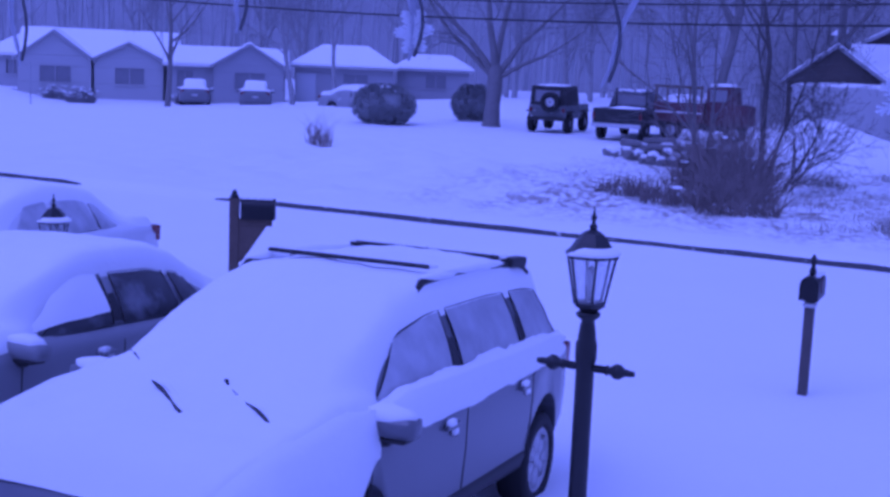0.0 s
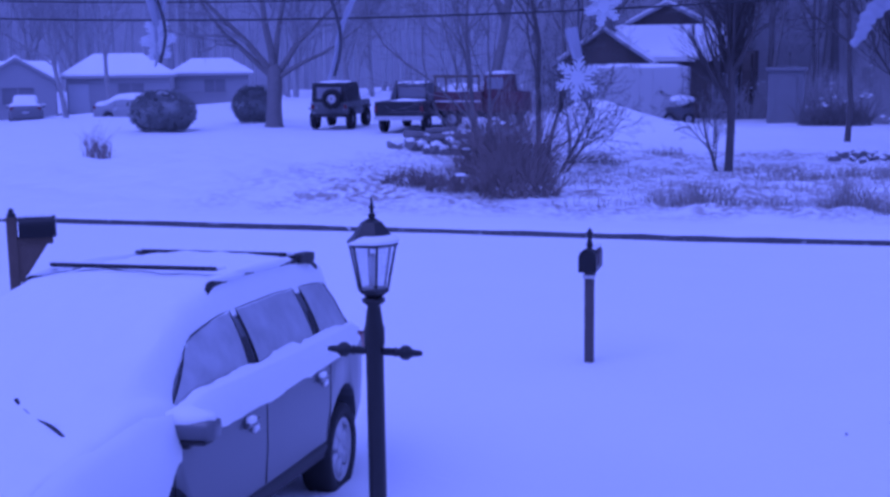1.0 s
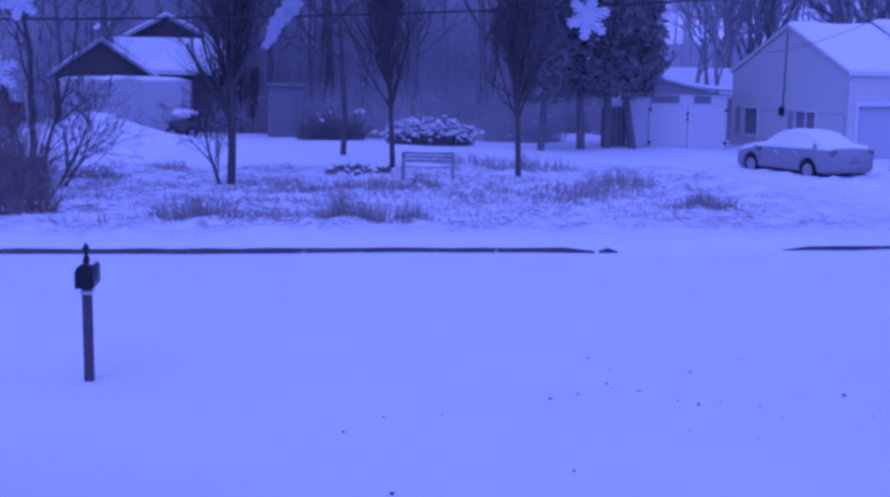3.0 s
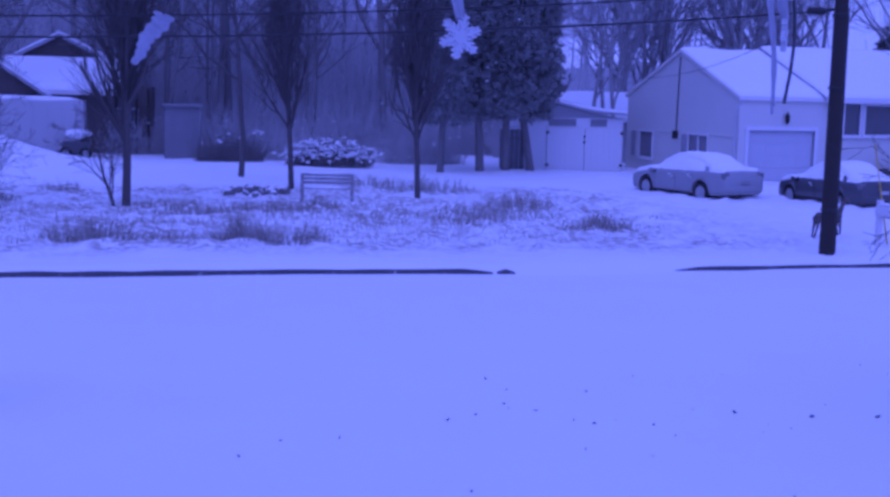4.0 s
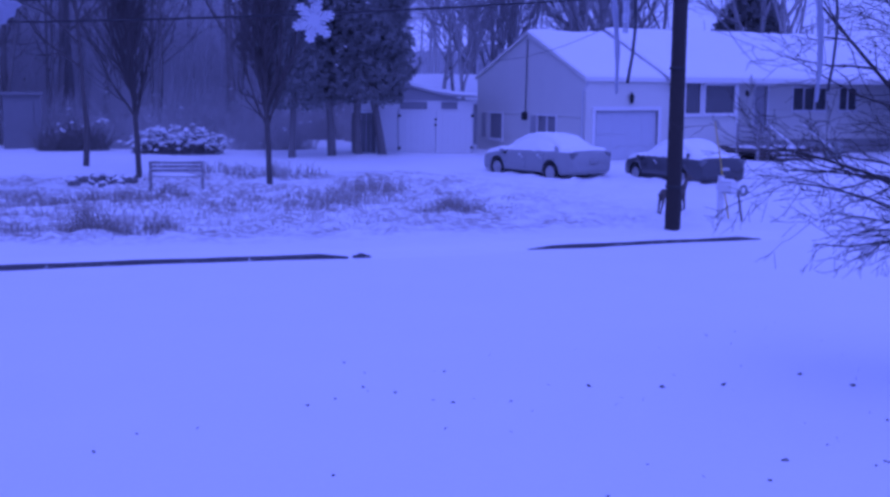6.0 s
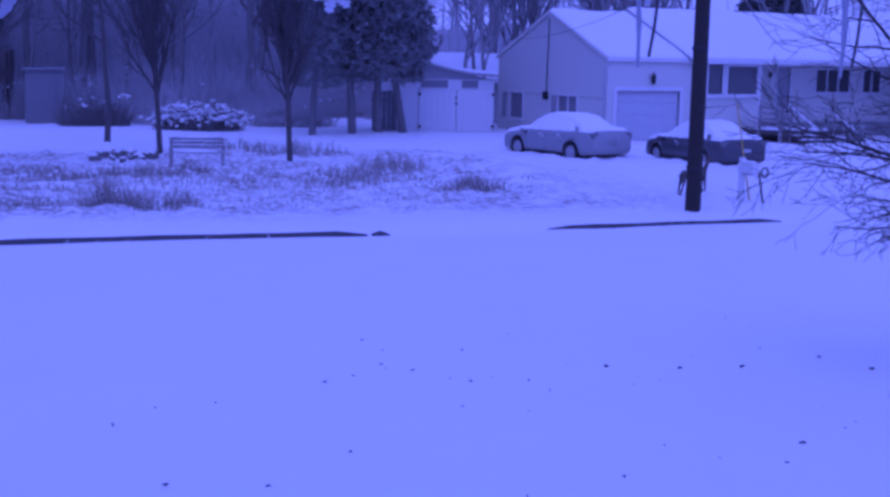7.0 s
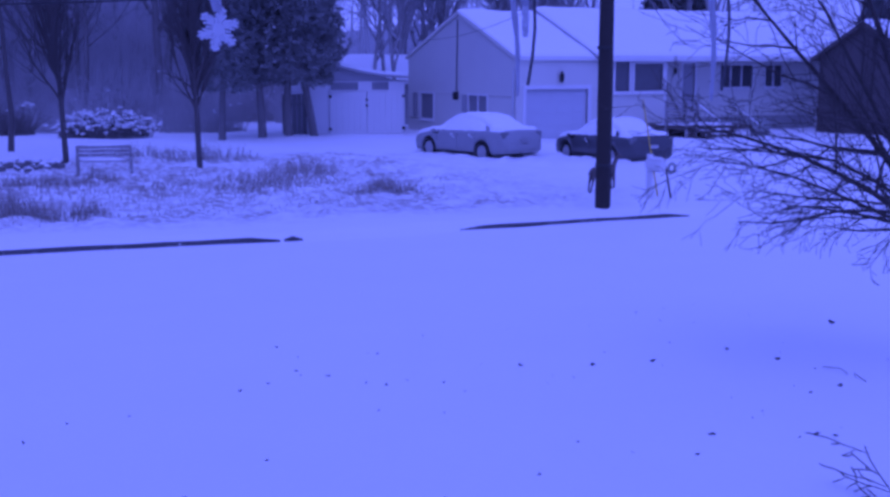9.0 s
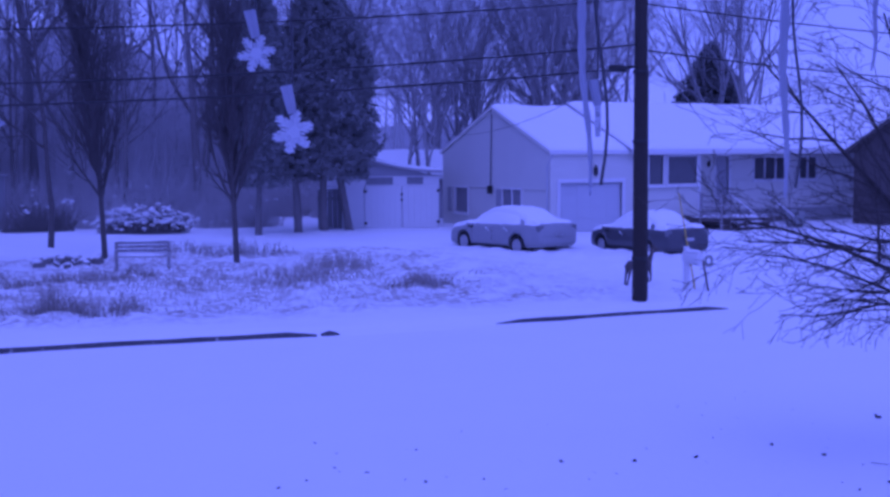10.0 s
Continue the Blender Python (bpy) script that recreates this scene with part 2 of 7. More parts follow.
def ground_z(x, y):
    drive = (0.3 - 0.089 * (y - 4.3)) * (1 - ease(-1.6, 0.2, x)) if y < 9.5 else (0.3 - 0.089 * 5.2) * (1 - ease(9.5, 12, y)) * (1 - ease(-1.6, 0.2, x))
    z = drive if y > 3 else drive * ease(-6, 3, y) + 0.0
    back = ease(7.2, 8.4, x) * (0.15 + 0.34 * ease(8.4, 13.5, x))
    z += 0.13 * ease(20.25 + back, 20.6 + back, y)
    z -= 0.75 * ease(34, 50, -x) * ease(36, 54, y)
    for mx, my, sx, sy, h in MOUNDS:
        q = ((x - mx) / sx) ** 2 + ((y - my) / sy) ** 2
        if q < 6:
            z += h * math.exp(-q * 1.2)
    n = noise.noise((x * 0.25, y * 0.25, 0)) * 0.05 + noise.noise((x * 0.9, y * 0.9, 3)) * 0.02
    if y > 20.8:
        n *= 1.6
        n += (max(0, noise.noise((x * 1.9, y * 1.9, 7))) * 0.24 + noise.noise((x * 4.3, y * 4.3, 9)) * 0.045) * ease(20.9, 22.5, y) * (1 - ease(31, 44, y)) * (1 - 0.8 * ease(18, 27, abs(x)))
        rough = ease(-22, -18, x) * (1 - ease(-9, -5.5, x)) * ease(21, 22.5, y) * (1 - ease(27.5, 31, y))
        n += rough * (0.16 * max(0, noise.noise((x * 1.3, y * 1.3, 17))) + 0.11 * noise.noise((x * 2.9, y * 2.9, 21)))
    else:
        n *= 0.45
    return z + n


# ---- ground ----
def axis_steps(lo, hi, fine_lo, fine_hi, fine, coarse):
    out, v = [], lo
    while v < hi:
        out.append(v)
        v += fine if fine_lo <= v < fine_hi else coarse
    return out + [hi]


def build_ground():
    xs = [-900, -400, -200, -120] + axis_steps(-80, 60, -30, 26, 0.3, 4) + [120, 200, 400, 900]
    ys = [-300, -100, -40] + axis_steps(-16, 90, 2, 46, 0.27, 4) + [140, 300, 700, 1500]
    verts = [(x, y, ground_z(x, y)) for y in ys for x in xs]
    w = len(xs)
    faces = [(j * w + i, j * w + i + 1, (j + 1) * w + i + 1, (j + 1) * w + i) for j in range(len(ys) - 1) for i in range(w - 1)]
    me = bpy.data.meshes.new("ground")
    me.from_pydata(verts, [], faces)
    me.polygons.foreach_set("use_smooth", [True] * len(faces))
    me.materials.append(YARD)
    tagged(new("ground", me), "fresh trampled snow over yard, street and verge", "snow ground", kind="structure")


build_ground()


def kerb(x0, x1, y, label, y1=None, lift=(0.0, 0.0)):
    """A low kerb from x0 to x1; y1: where its far end bends to; lift: its rise at both ends."""
    bm = bmesh.new()
    n = max(2, int((x1 - x0) / 0.5))
    rows = []
    for i in range(n + 1):
        x = x0 + (x1 - x0) * i / n
        dz = noise.noise((x * 1.7, y, 5)) * 0.018
        taper = min(1, (i + 0.4) / 1.2, (n - i + 0.4) / 1.2)
        yy, up = y + ((y if y1 is None else y1) - y) * i / n, lift[0] + (lift[1] - lift[0]) * i / n
        rows.append([bm.verts.new((x, yy + oy, z + up)) for oy, z in ((-0.05, -0.1), (-0.05, 0.01), (-0.02, (0.08 + dz) * taper), (0.01, (0.09 + dz) * taper), (0.05, (0.085 + dz) * taper), (0.07, -0.1))])
    for a, b in zip(rows, rows[1:]):
        for k in range(5):
            bm.faces.new((a[k], a[k + 1], b[k + 1], b[k]))
    bm.faces.new(rows[0])
    bm.faces.new(rows[-1][::-1])
    solo("kerb", bm, KERB, label, "kerb", "kerbs along the street", "structure")


kerb(-15.1, 5.02, 20.28, "dark wet kerb edging the snowy street")
kerb(5.1, 5.42, 20.28, "broken dark kerb end in the snow")
kerb(8.4, 13.5, 20.43, "short dark kerb beside the utility pole", 20.76, (-0.015, -0.015))
kerb(-30.0, -18.65, 20.28, "dark kerb beyond the side driveway")


# ---- vehicles ----
def interp(rows, u, k):
    rows = sorted(rows)
    if u <= rows[0][0]:
        return rows[0][k]
    for a, b in zip(rows, rows[1:]):
        if u <= b[0]:
            return a[k] + (b[k] - a[k]) * (u - a[0]) / (b[0] - a[0])
    return rows[-1][k]


# body rows: along, underside, shoulder height, top, half width; cabin rows: along, base, roof, half width at base, at roof
WAGON = dict(length=4.78, sunk=0.07, axles=(0.86, 3.86), tyre=0.345, track=0.78, mirror=1.14, handles=(2.0, 3.3), seams=(1.0, 2.27, 3.5),
             body=[(-0.2, 0.32, 0.55, 0.66, 0.62), (-0.1, 0.24, 0.62, 0.80, 0.76), (0.12, 0.24, 0.74, 0.94, 0.86), (0.7, 0.26, 0.84, 1.04, 0.90), (1.2, 0.26, 0.90, 1.08, 0.91),
                   (2.6, 0.26, 0.94, 1.09, 0.915), (3.7, 0.26, 0.98, 1.10, 0.91), (4.3, 0.28, 1.0, 1.11, 0.87), (4.6, 0.32, 0.98, 1.08, 0.81), (4.72, 0.36, 0.8, 0.95, 0.77), (4.78, 0.42, 0.58, 0.68, 0.72)],
             cabin=[(0.85, 1.02, 1.06, 0.74, 0.62), (1.2, 1.03, 1.25, 0.79, 0.62), (1.75, 1.04, 1.50, 0.82, 0.62), (2.1, 1.05, 1.58, 0.835, 0.63), (3.0, 1.06, 1.62, 0.84, 0.64),
                    (3.8, 1.06, 1.61, 0.83, 0.63), (4.2, 1.06, 1.57, 0.80, 0.60), (4.45, 1.07, 1.36, 0.78, 0.58), (4.68, 1.08, 1.12, 0.74, 0.60)],
             panes=[(1.06, 2.2, 1.66, 2.26), (2.36, 3.42, 2.36, 3.36), (3.56, 4.36, 3.5, 4.12)], pillars=[(2.22, 2.34), (3.44, 3.53)], snow_end=4.35)
SEDAN = dict(length=4.75, axles=(0.95, 3.68), tyre=0.325, track=0.76, mirror=1.42, handles=(2.25, 3.18), seams=(1.42, 2.47, 3.4),
             body=[(0.0, 0.30, 0.5, 0.60, 0.60), (0.1, 0.22, 0.58, 0.72, 0.75), (0.35, 0.22, 0.66, 0.83, 0.84), (0.95, 0.22, 0.78, 0.93, 0.88), (1.5, 0.22, 0.84, 0.98, 0.895),
                   (2.6, 0.22, 0.88, 1.0, 0.90), (3.6, 0.22, 0.9, 1.03, 0.89), (4.2, 0.26, 0.92, 1.05, 0.86), (4.6, 0.30, 0.88, 1.04, 0.79), (4.71, 0.34, 0.75, 0.9, 0.76), (4.75, 0.40, 0.55, 0.62, 0.7)],
             cabin=[(1.25, 0.93, 0.97, 0.74, 0.6), (1.6, 0.94, 1.18, 0.79, 0.6), (2.1, 0.95, 1.38, 0.82, 0.60), (2.5, 0.96, 1.44, 0.825, 0.6), (3.0, 0.97, 1.44, 0.825, 0.6),
                    (3.4, 0.98, 1.38, 0.81, 0.58), (3.75, 0.99, 1.22, 0.79, 0.57), (4.1, 1.0, 1.07, 0.75, 0.57)],
             panes=[(1.66, 2.42, 2.08, 2.44), (2.54, 3.25, 2.54, 3.2), (3.33, 3.74, 3.28, 3.5)], pillars=[(2.42, 2.54), (3.25, 3.31)], snow_end=4.6)

PANE_FROST = mat("snow_dusted_car_glass", (0.3, 0.305, 0.33), 0.35, vary=0.12, scale=2.2, second=(0.52, 0.53, 0.56), amount=0.5, spread=0.3)
PANE_DARK = mat("dark_car_glass", (0.02, 0.021, 0.026), 0.2, vary=0.2, scale=1.5, second=(0.3, 0.31, 0.34), amount=0.3, spread=0.2)


def loft(sections, closed_ends=True):
    bm = bmesh.new()
    rings = [[bm.verts.new(p) for p in s] for s in sections]
    n = len(rings[0])
    for a, b in zip(rings, rings[1:]):
        for k in range(n):
            bm.faces.new((a[k], a[(k + 1) % n], b[(k + 1) % n], b[k]))
    if closed_ends:
        bm.faces.new(rings[0])
        bm.faces.new(rings[-1][::-1])
    return bm


def mirrored(pts, u):
    right = [(x, u, z) for x, z in pts]
    return right + [(-x, u, z) for x, z in reversed(pts) if x > 1e-6]


def body_section(spec, u):
    zb, zs, zt, w = (interp(spec["body"], u, k) for k in (1, 2, 3, 4))
    return mirrored([(0, zb), (w * 0.84, zb), (w * 0.95, zb + 0.06), (w * 0.985, zb + 0.25 * (zs - zb)), (w, zb + 0.6 * (zs - zb)), (w * 0.995, zs), (w * 0.955, zs + 0.6 * (zt - zs)), (w * 0.88, zt - 0.012), (w * 0.5, zt + 0.01), (0, zt + 0.02)], u)


def cabin_side(spec, u, k):
    """A point of the cabin's side: k 0 at the belt, 1 at the roof's edge."""
    zb, zr, wb, wr = (interp(spec["cabin"], u, j) for j in (1, 2, 3, 4))
    return wb + (wr - wb) * (0.25 * k + 0.75 * k ** 1.6), zb + (zr - 0.06 - zb) * k


def cabin_section(spec, u):
    zr, wr = interp(spec["cabin"], u, 2), interp(spec["cabin"], u, 4)
    side = [cabin_side(spec, u, k) for k in (0, 0.35, 0.7, 1.0)]
    return mirrored([(0, interp(spec["cabin"], u, 1) - 0.02)] + side + [(wr * 0.9, zr - 0.015), (wr * 0.5, zr + 0.01), (0, zr + 0.02)], u)


def cut_arches(ob, spec):
    bm = bmesh.new()
    for u in spec["axles"]:
        for s in (-1, 1):
            bmesh.ops.create_cone(bm, cap_ends=True, segments=28, radius1=spec["tyre"] + 0.065, radius2=spec["tyre"] + 0.065, depth=0.62,
                                  matrix=Matrix.Translation((s * 0.86, u, spec["tyre"] + 0.01)) @ Matrix.Rotation(math.pi / 2, 4, "Y"))
    me = bpy.data.meshes.new("cutter")
    bm.to_mesh(me)
    bm.free()
    cutter = new("cutter", me)
    mod = ob.modifiers.new("arches", "BOOLEAN")
    mod.object, mod.operation, mod.solver = cutter, "DIFFERENCE", "EXACT"
    cooked = bpy.data.meshes.new_from_object(ob.evaluated_get(bpy.context.evaluated_depsgraph_get()))
    ob.modifiers.clear()
    ob.data = cooked
    bpy.data.objects.remove(cutter)


def top_height(spec, u, x):
    """The height of the car's skin over a point of its plan."""
    w = interp(spec["body"], u, 4)
    zt, zs = interp(spec["body"], u, 3), interp(spec["body"], u, 2)
    a = abs(x)
    h = zt if a < w * 0.88 else zt - (zt - zs) * min(1, (a - w * 0.88) / (w * 0.12))
    c = spec["cabin"]
    if c[0][0] <= u <= c[-1][0]:
        wb, wr, zr, zb = (interp(c, u, k) for k in (3, 4, 2, 1))
        if a < wr:
            h = max(h, zr + 0.02 - 0.045 * (a / wr) ** 4)
        elif a < wb:
            h = max(h, zr - 0.03 - (zr - zb) * (a - wr) / max(0.01, wb - wr))
    return h


def snow_cover(spec, thick, u0, u1, seed, edge=0.97, nu=90, nx=44):
    """A blanket of snow over bonnet, windscreen, roof and tail."""
    bm = bmesh.new()
    grid, low = [], []
    c = spec["cabin"]
    for i in range(nu + 1):
        u = u0 + (u1 - u0) * i / nu
        w = interp(spec["body"], u, 4) * edge
        on_cabin = ease(c[0][0] + 0.1, c[1][0] + 0.35, u) * (1 - ease(c[-2][0], c[-1][0], u))
        if on_cabin > 0:
            w = w + (interp(c, u, 4) * 1.01 + 0.045 * ease(c[2][0], c[3][0], u) + (interp(c, u, 3) - interp(c, u, 4)) * 0.5 * (1 - ease(c[1][0], c[2][0] + 0.35, u)) - w) * on_cabin
        row, under = [], []
        for j in range(nx + 1):
            s = -1 + 2 * j / nx
            x = w * s
            h = (top_height(spec, u, x) * 2 + top_height(spec, u - 0.09, x) + top_height(spec, u + 0.09, x)) / 4
            fall = max(0.0, min(1, (1 - abs(s)) / 0.16)) ** 0.5 * min(1, (u - u0) / 0.18 + 0.1) ** 0.5 * min(1, (u1 - u) / 0.14 + 0.1) ** 0.5
            t = thick * fall * (1 + 0.35 * noise.noise((x * 2.1, u * 1.8, seed)) + 0.12 * noise.noise((x * 8, u * 8, seed)))
            row.append(bm.verts.new((x, u, h + t + 0.004)))
            if j in (0, nx) or i in (0, nu):
                under.append((j, bm.verts.new((x, u, h - 0.05))))
        grid.append(row)
        low.append(dict(under))
    for i in range(nu):
        for j in range(nx):
            bm.faces.new((grid[i][j], grid[i][j + 1], grid[i + 1][j + 1], grid[i + 1][j]))
        for j in (0, nx):
            bm.faces.new((grid[i][j], grid[i + 1][j], low[i + 1][j], low[i][j]))
    return bm


def wheel(parent, x, u, r, side, sunk=0.0):
    bm = bmesh.new()
    m = Matrix.Translation((x, u, r - sunk)) @ Matrix.Rotation(side * math.pi / 2, 4, "Y")
    lathe(bm, [(r * 0.62, -0.1), (r * 0.93, -0.11), (r, -0.08), (r, 0.08), (r * 0.93, 0.11), (r * 0.70, 0.105), (r * 0.66, 0.03)], 28, m)
    tyre = part("wheel", bm, RUBBER, parent, "black tyre on an alloy wheel", True)
    bm = bmesh.new()
    lathe(bm, [(r * 0.68, 0.02), (r * 0.69, 0.095), (r * 0.63, 0.1), (r * 0.6, 0.05)], 28, m)
    lathe(bm, [(0.01, 0.02), (r * 0.16, 0.04), (r * 0.17, 0.085), (0.02, 0.095)], 14, m)
    for k in range(6):
        q = m @ Matrix.Rotation(k * math.pi / 3, 4, "Z")
        vs = [bm.verts.new(q @ Vector(p)) for p in ((r * 0.1, -0.045, 0.085), (r * 0.64, -0.06, 0.085), (r * 0.64, 0.06, 0.085), (r * 0.1, 0.045, 0.085), (r * 0.1, -0.045, 0.03), (r * 0.64, -0.06, 0.03), (r * 0.64, 0.06, 0.03), (r * 0.1, 0.045, 0.03))]
        for f in ((0, 1, 2, 3), (7, 6, 5, 4), (0, 4, 5, 1), (1, 5, 6, 2), (2, 6, 7, 3), (3, 7, 4, 0)):
            bm.faces.new([vs[i] for i in f])
    part("rim", bm, ALLOY, tyre, "silver spoked alloy rim", True)
    part("brake_disc", lathe(bmesh.new(), [(0.02, 0.0), (r * 0.6, 0.0), (r * 0.6, 0.015), (0.02, 0.015)], 20, m), TRIM, tyre)


def side_patch(spec, side, corners, k0, k1, lift, n=8):
    """A strip of the cabin's side: corners are the ends at the bottom and at the top."""
    b0, b1, t0, t1 = corners
    bm = bmesh.new()
    rows = []
    for j in range(n + 1):
        k = k0 + (k1 - k0) * j / n
        f = j / n
        row = []
        for i in range(n + 1):
            lo, hi = b0 + (t0 - b0) * f, b1 + (t1 - b1) * f
            u = lo + (hi - lo) * i / n
            x, z = cabin_side(spec, u, k)
            row.append(bm.verts.new((side * (x + lift), u, z)))
        rows.append(row)
    for a, b in zip(rows, rows[1:]):
        for i in range(n):
            bm.faces.new((a[i], a[i + 1], b[i + 1], b[i]))
    return bm


def lump(bm, x, y, z, sx, sy, sz, seed, n=2):
    r = bmesh.ops.create_icosphere(bm, subdivisions=n, radius=1)
    for v in r["verts"]:
        q = 1 + 0.28 * noise.noise(v.co * 1.6 + Vector((seed, seed * 2, 0)))
        v.co = Vector((x + v.co.x * sx * q, y + v.co.y * sy * q, z + v.co.z * sz * q))
    return bm


def car(spec, name, paint, m, label, seed, snow=0.07, glass=None, racks=False, wipers=False, group="parked cars", panes_snow=True, clad=0.24, drape=False, tail=None, fender=False):
    glass = glass or PANE_FROST
    root = thing(name, m, label, "car", group)
    us = sorted({round(u, 3) for u in np.linspace(spec["body"][0][0], spec["length"], 40)} | {r[0] for r in spec["body"]})
    body = part("body", loft([body_section(spec, u) for u in us]), paint, None, "", True)
    cut_arches(body, spec)
    body.parent = root
    us = sorted({round(u, 3) for u in np.linspace(spec["cabin"][0][0], spec["cabin"][-1][0], 26)} | {r[0] for r in spec["cabin"]})
    part("cabin", loft([cabin_section(spec, u) for u in us]), paint, root, "", True)
    for u in spec["axles"]:
        for s in (-1, 1):
            wheel(root, s * spec["track"], u, spec["tyre"], s, spec.get("sunk", 0.0))
    # lower cladding
    a0, a1, r = spec["axles"][0], spec["axles"][1], spec["tyre"] + 0.09
    for s in (-1, 1):
        bm = bmesh.new()
        prev = None
        for i in range(17):
            u = a0 + r + (a1 - a0 - 2 * r) * i / 16
            zb, zs, w = interp(spec["body"], u, 1), interp(spec["body"], u, 2), interp(spec["body"], u, 4)
            row = [bm.verts.new((s * x, u, z)) for x, z in ((w * 0.86, zb - 0.02), (w * 0.965, zb + 0.05), (w * 1.0 + 0.004, zb + (clad - 0.04) * (zs - zb)), (w * 0.985, zb + clad * (zs - zb)))]
            if prev:
                for k in range(3):
                    bm.faces.new((prev[k], prev[k + 1], row[k + 1], row[k]))
            prev = row
        part("sill_cladding", bm, TRIM, root, "dark plastic sill", True)
        for c in spec["panes"]:
            pane = part("side_window", side_patch(spec, s, c, 0.06, 0.9, 0.008), glass, root, "snow-dusted side window", True)
            if panes_snow:
                bm = bmesh.new()
                n = 12
                rows = []
                for i in range(n + 1):
                    u = c[0] + (c[1] - c[0]) * i / n
                    top = 0.16 + 0.12 * noise.noise((u * 3.1, seed, s)) + 0.05 * i / n
                    row = []
                    for k, lift in ((-0.06, 0.035), (0.02, 0.045), (top * 0.5, 0.03), (top, 0.009)):
                        x, z = cabin_side(spec, u, max(0, k))
                        row.append(bm.verts.new((s * (x + lift), u, z + min(0, k))))
                    rows.append(row)
                for a, b in zip(rows, rows[1:]):
                    for k in range(3):
                        bm.faces.new((a[k], a[k + 1], b[k + 1], b[k]))
                part("window_snow", bm, SNOW, pane, "snow drifted on the window ledge", True)
            seal = []
            for t in range(25):
                e, f = divmod(t, 6)
                f /= 6
                k0, k1 = 0.05, 0.91
                u, k = ((c[0] + (c[2] - c[0]) * f, k0 + (k1 - k0) * f), (c[2] + (c[3] - c[2]) * f, k1), (c[3] + (c[1] - c[3]) * f, k1 + (k0 - k1) * f), (c[1] + (c[0] - c[1]) * f, k0), (c[0], k0))[e]
                x, z = cabin_side(spec, u, k)
                seal.append((s * (x + 0.01), u, z))
            if racks or drape:
                part("window_seal", tube(bmesh.new(), seal, 0.0045, 5, cap=False), TRIM, pane, "black rubber window seal")
        if glass is SNOW:
            c = spec["panes"]
            bm = side_patch(spec, s, (c[0][0] - 0.1, c[-1][1] + 0.1, c[0][2] - 0.06, c[-1][3] + 0.1), 0.03, 1.0, 0.02, 22)
            for v in bm.verts:
                v.co.x += s * 0.012 * noise.noise(v.co * 5)
                v.co.z += 0.03 * noise.noise((v.co.y * 4, seed, 2)) * (1 if v.co.z < 1.1 else 0)
            part("window_snow", bm, SNOW, root, "snow plastered over the side windows", True)
        if drape:
            bm = side_patch(spec, s, (1.5, 2.4, 2.0, 2.4), 0.3, 0.99, 0.02)
            for v in bm.verts:
                v.co.x += s * 0.012 * noise.noise(v.co * 6)
                v.co.z += 0.02 * noise.noise((v.co.y * 3, 0, 2)) * (1 if v.co.z < 1.2 else 0)
            part("window_snow", bm, SNOW, root, "snow sliding down the front window", True)
        if panes_snow:
            bm, rows = bmesh.new(), []
            for i in range(61):
                u = spec["cabin"][0][0] + 0.42 + (4.5 - spec["cabin"][0][0] - 0.42) * i / 60
                zs, zt, w = (interp(spec["body"], u, k) for k in (2, 3, 4))
                n = 0.034 * noise.noise((u * 2.3, seed, s)) + 0.016 * noise.noise((u * 7, seed, s)) + 0.006 * noise.noise((u * 17, seed, s))
                taper = min(1, i / 5, (60 - i) / 5)
                x0, z0 = cabin_side(spec, u, 0.0)
                x1, z1 = cabin_side(spec, u, max(0.06, 0.2 + 3.2 * n))
                rows.append([bm.verts.new((s * x, u, z)) for x, z in ((w * 0.995, zs + n), (w * 0.995 + 0.008 * taper, zs + 0.03 + n), (w * 0.96 + 0.008 * taper, zs + 0.6 * (zt - zs) + 0.03 * taper), (max(x0 + 0.05, w * 0.93) , zt + 0.045 * taper), (x0 + 0.025, max(z0, zt) + 0.06 * taper), (x1 + 0.006, z1 + 0.03))])
            for p, q in zip(rows, rows[1:]):
                for k in range(5):
                    bm.faces.new((p[k], p[k + 1], q[k + 1], q[k]))
            part("shoulder_snow", bm, SNOW, root, "snow along the window ledge", True)
        for p0, p1 in spec["pillars"] if glass is not SNOW else ():
            part("pillar_trim", side_patch(spec, s, (p0 + 0.01, p1 - 0.02, p0 + 0.02, p1 - 0.03), 0.12, 0.58, 0.012), TRIM, root, "black pillar trim")
        if fender:
            bm, rows = bmesh.new(), []
            for i in range(29):
                u = spec["body"][0][0] + 0.08 + 1.2 * i / 28
                zs, zt, w = (interp(spec["body"], u, k) for k in (2, 3, 4))
                n = 0.03 * noise.noise((u * 3.3, seed, s)) + 0.012 * noise.noise((u * 10, seed, s))
                low = 0.44 + 0.5 * ease(0.55, 1.28, u) + n
                puff = 0.03 * min(1, (28 - i) / 6)
                rows.append([bm.verts.new((s * x, u, z)) for x, z in ((w * 0.86, zt + 0.07 * min(1, (28 - i) / 5)), (w * 0.95 + puff, zt + 0.03), (w + puff, zs + 0.02), (w + puff, min(zs - 0.02, low + 0.12)), (w + puff * 0.6, min(zs - 0.03, low + 0.04)), (w * 0.985, min(zs - 0.04, low)))])
            for p, q in zip(rows, rows[1:]):
                for k in range(5):
                    bm.faces.new((p[k], p[k + 1], q[k + 1], q[k]))
            part("fender_snow", bm, SNOW, root, "snow hanging over the front wing", True)
        # mirror
        bm = bmesh.new()
        mx, mu, mz = 1.03, spec["mirror"], spec["cabin"][0][1] - 0.01
        box(bm, s * (mx - 0.1) - 0.155, mu - 0.08, mz - 0.05, s * (mx - 0.1) + 0.155, mu + 0.06, mz + 0.065, 0.045)
        mirror = part("door_mirror", bm, paint, root, "", True)
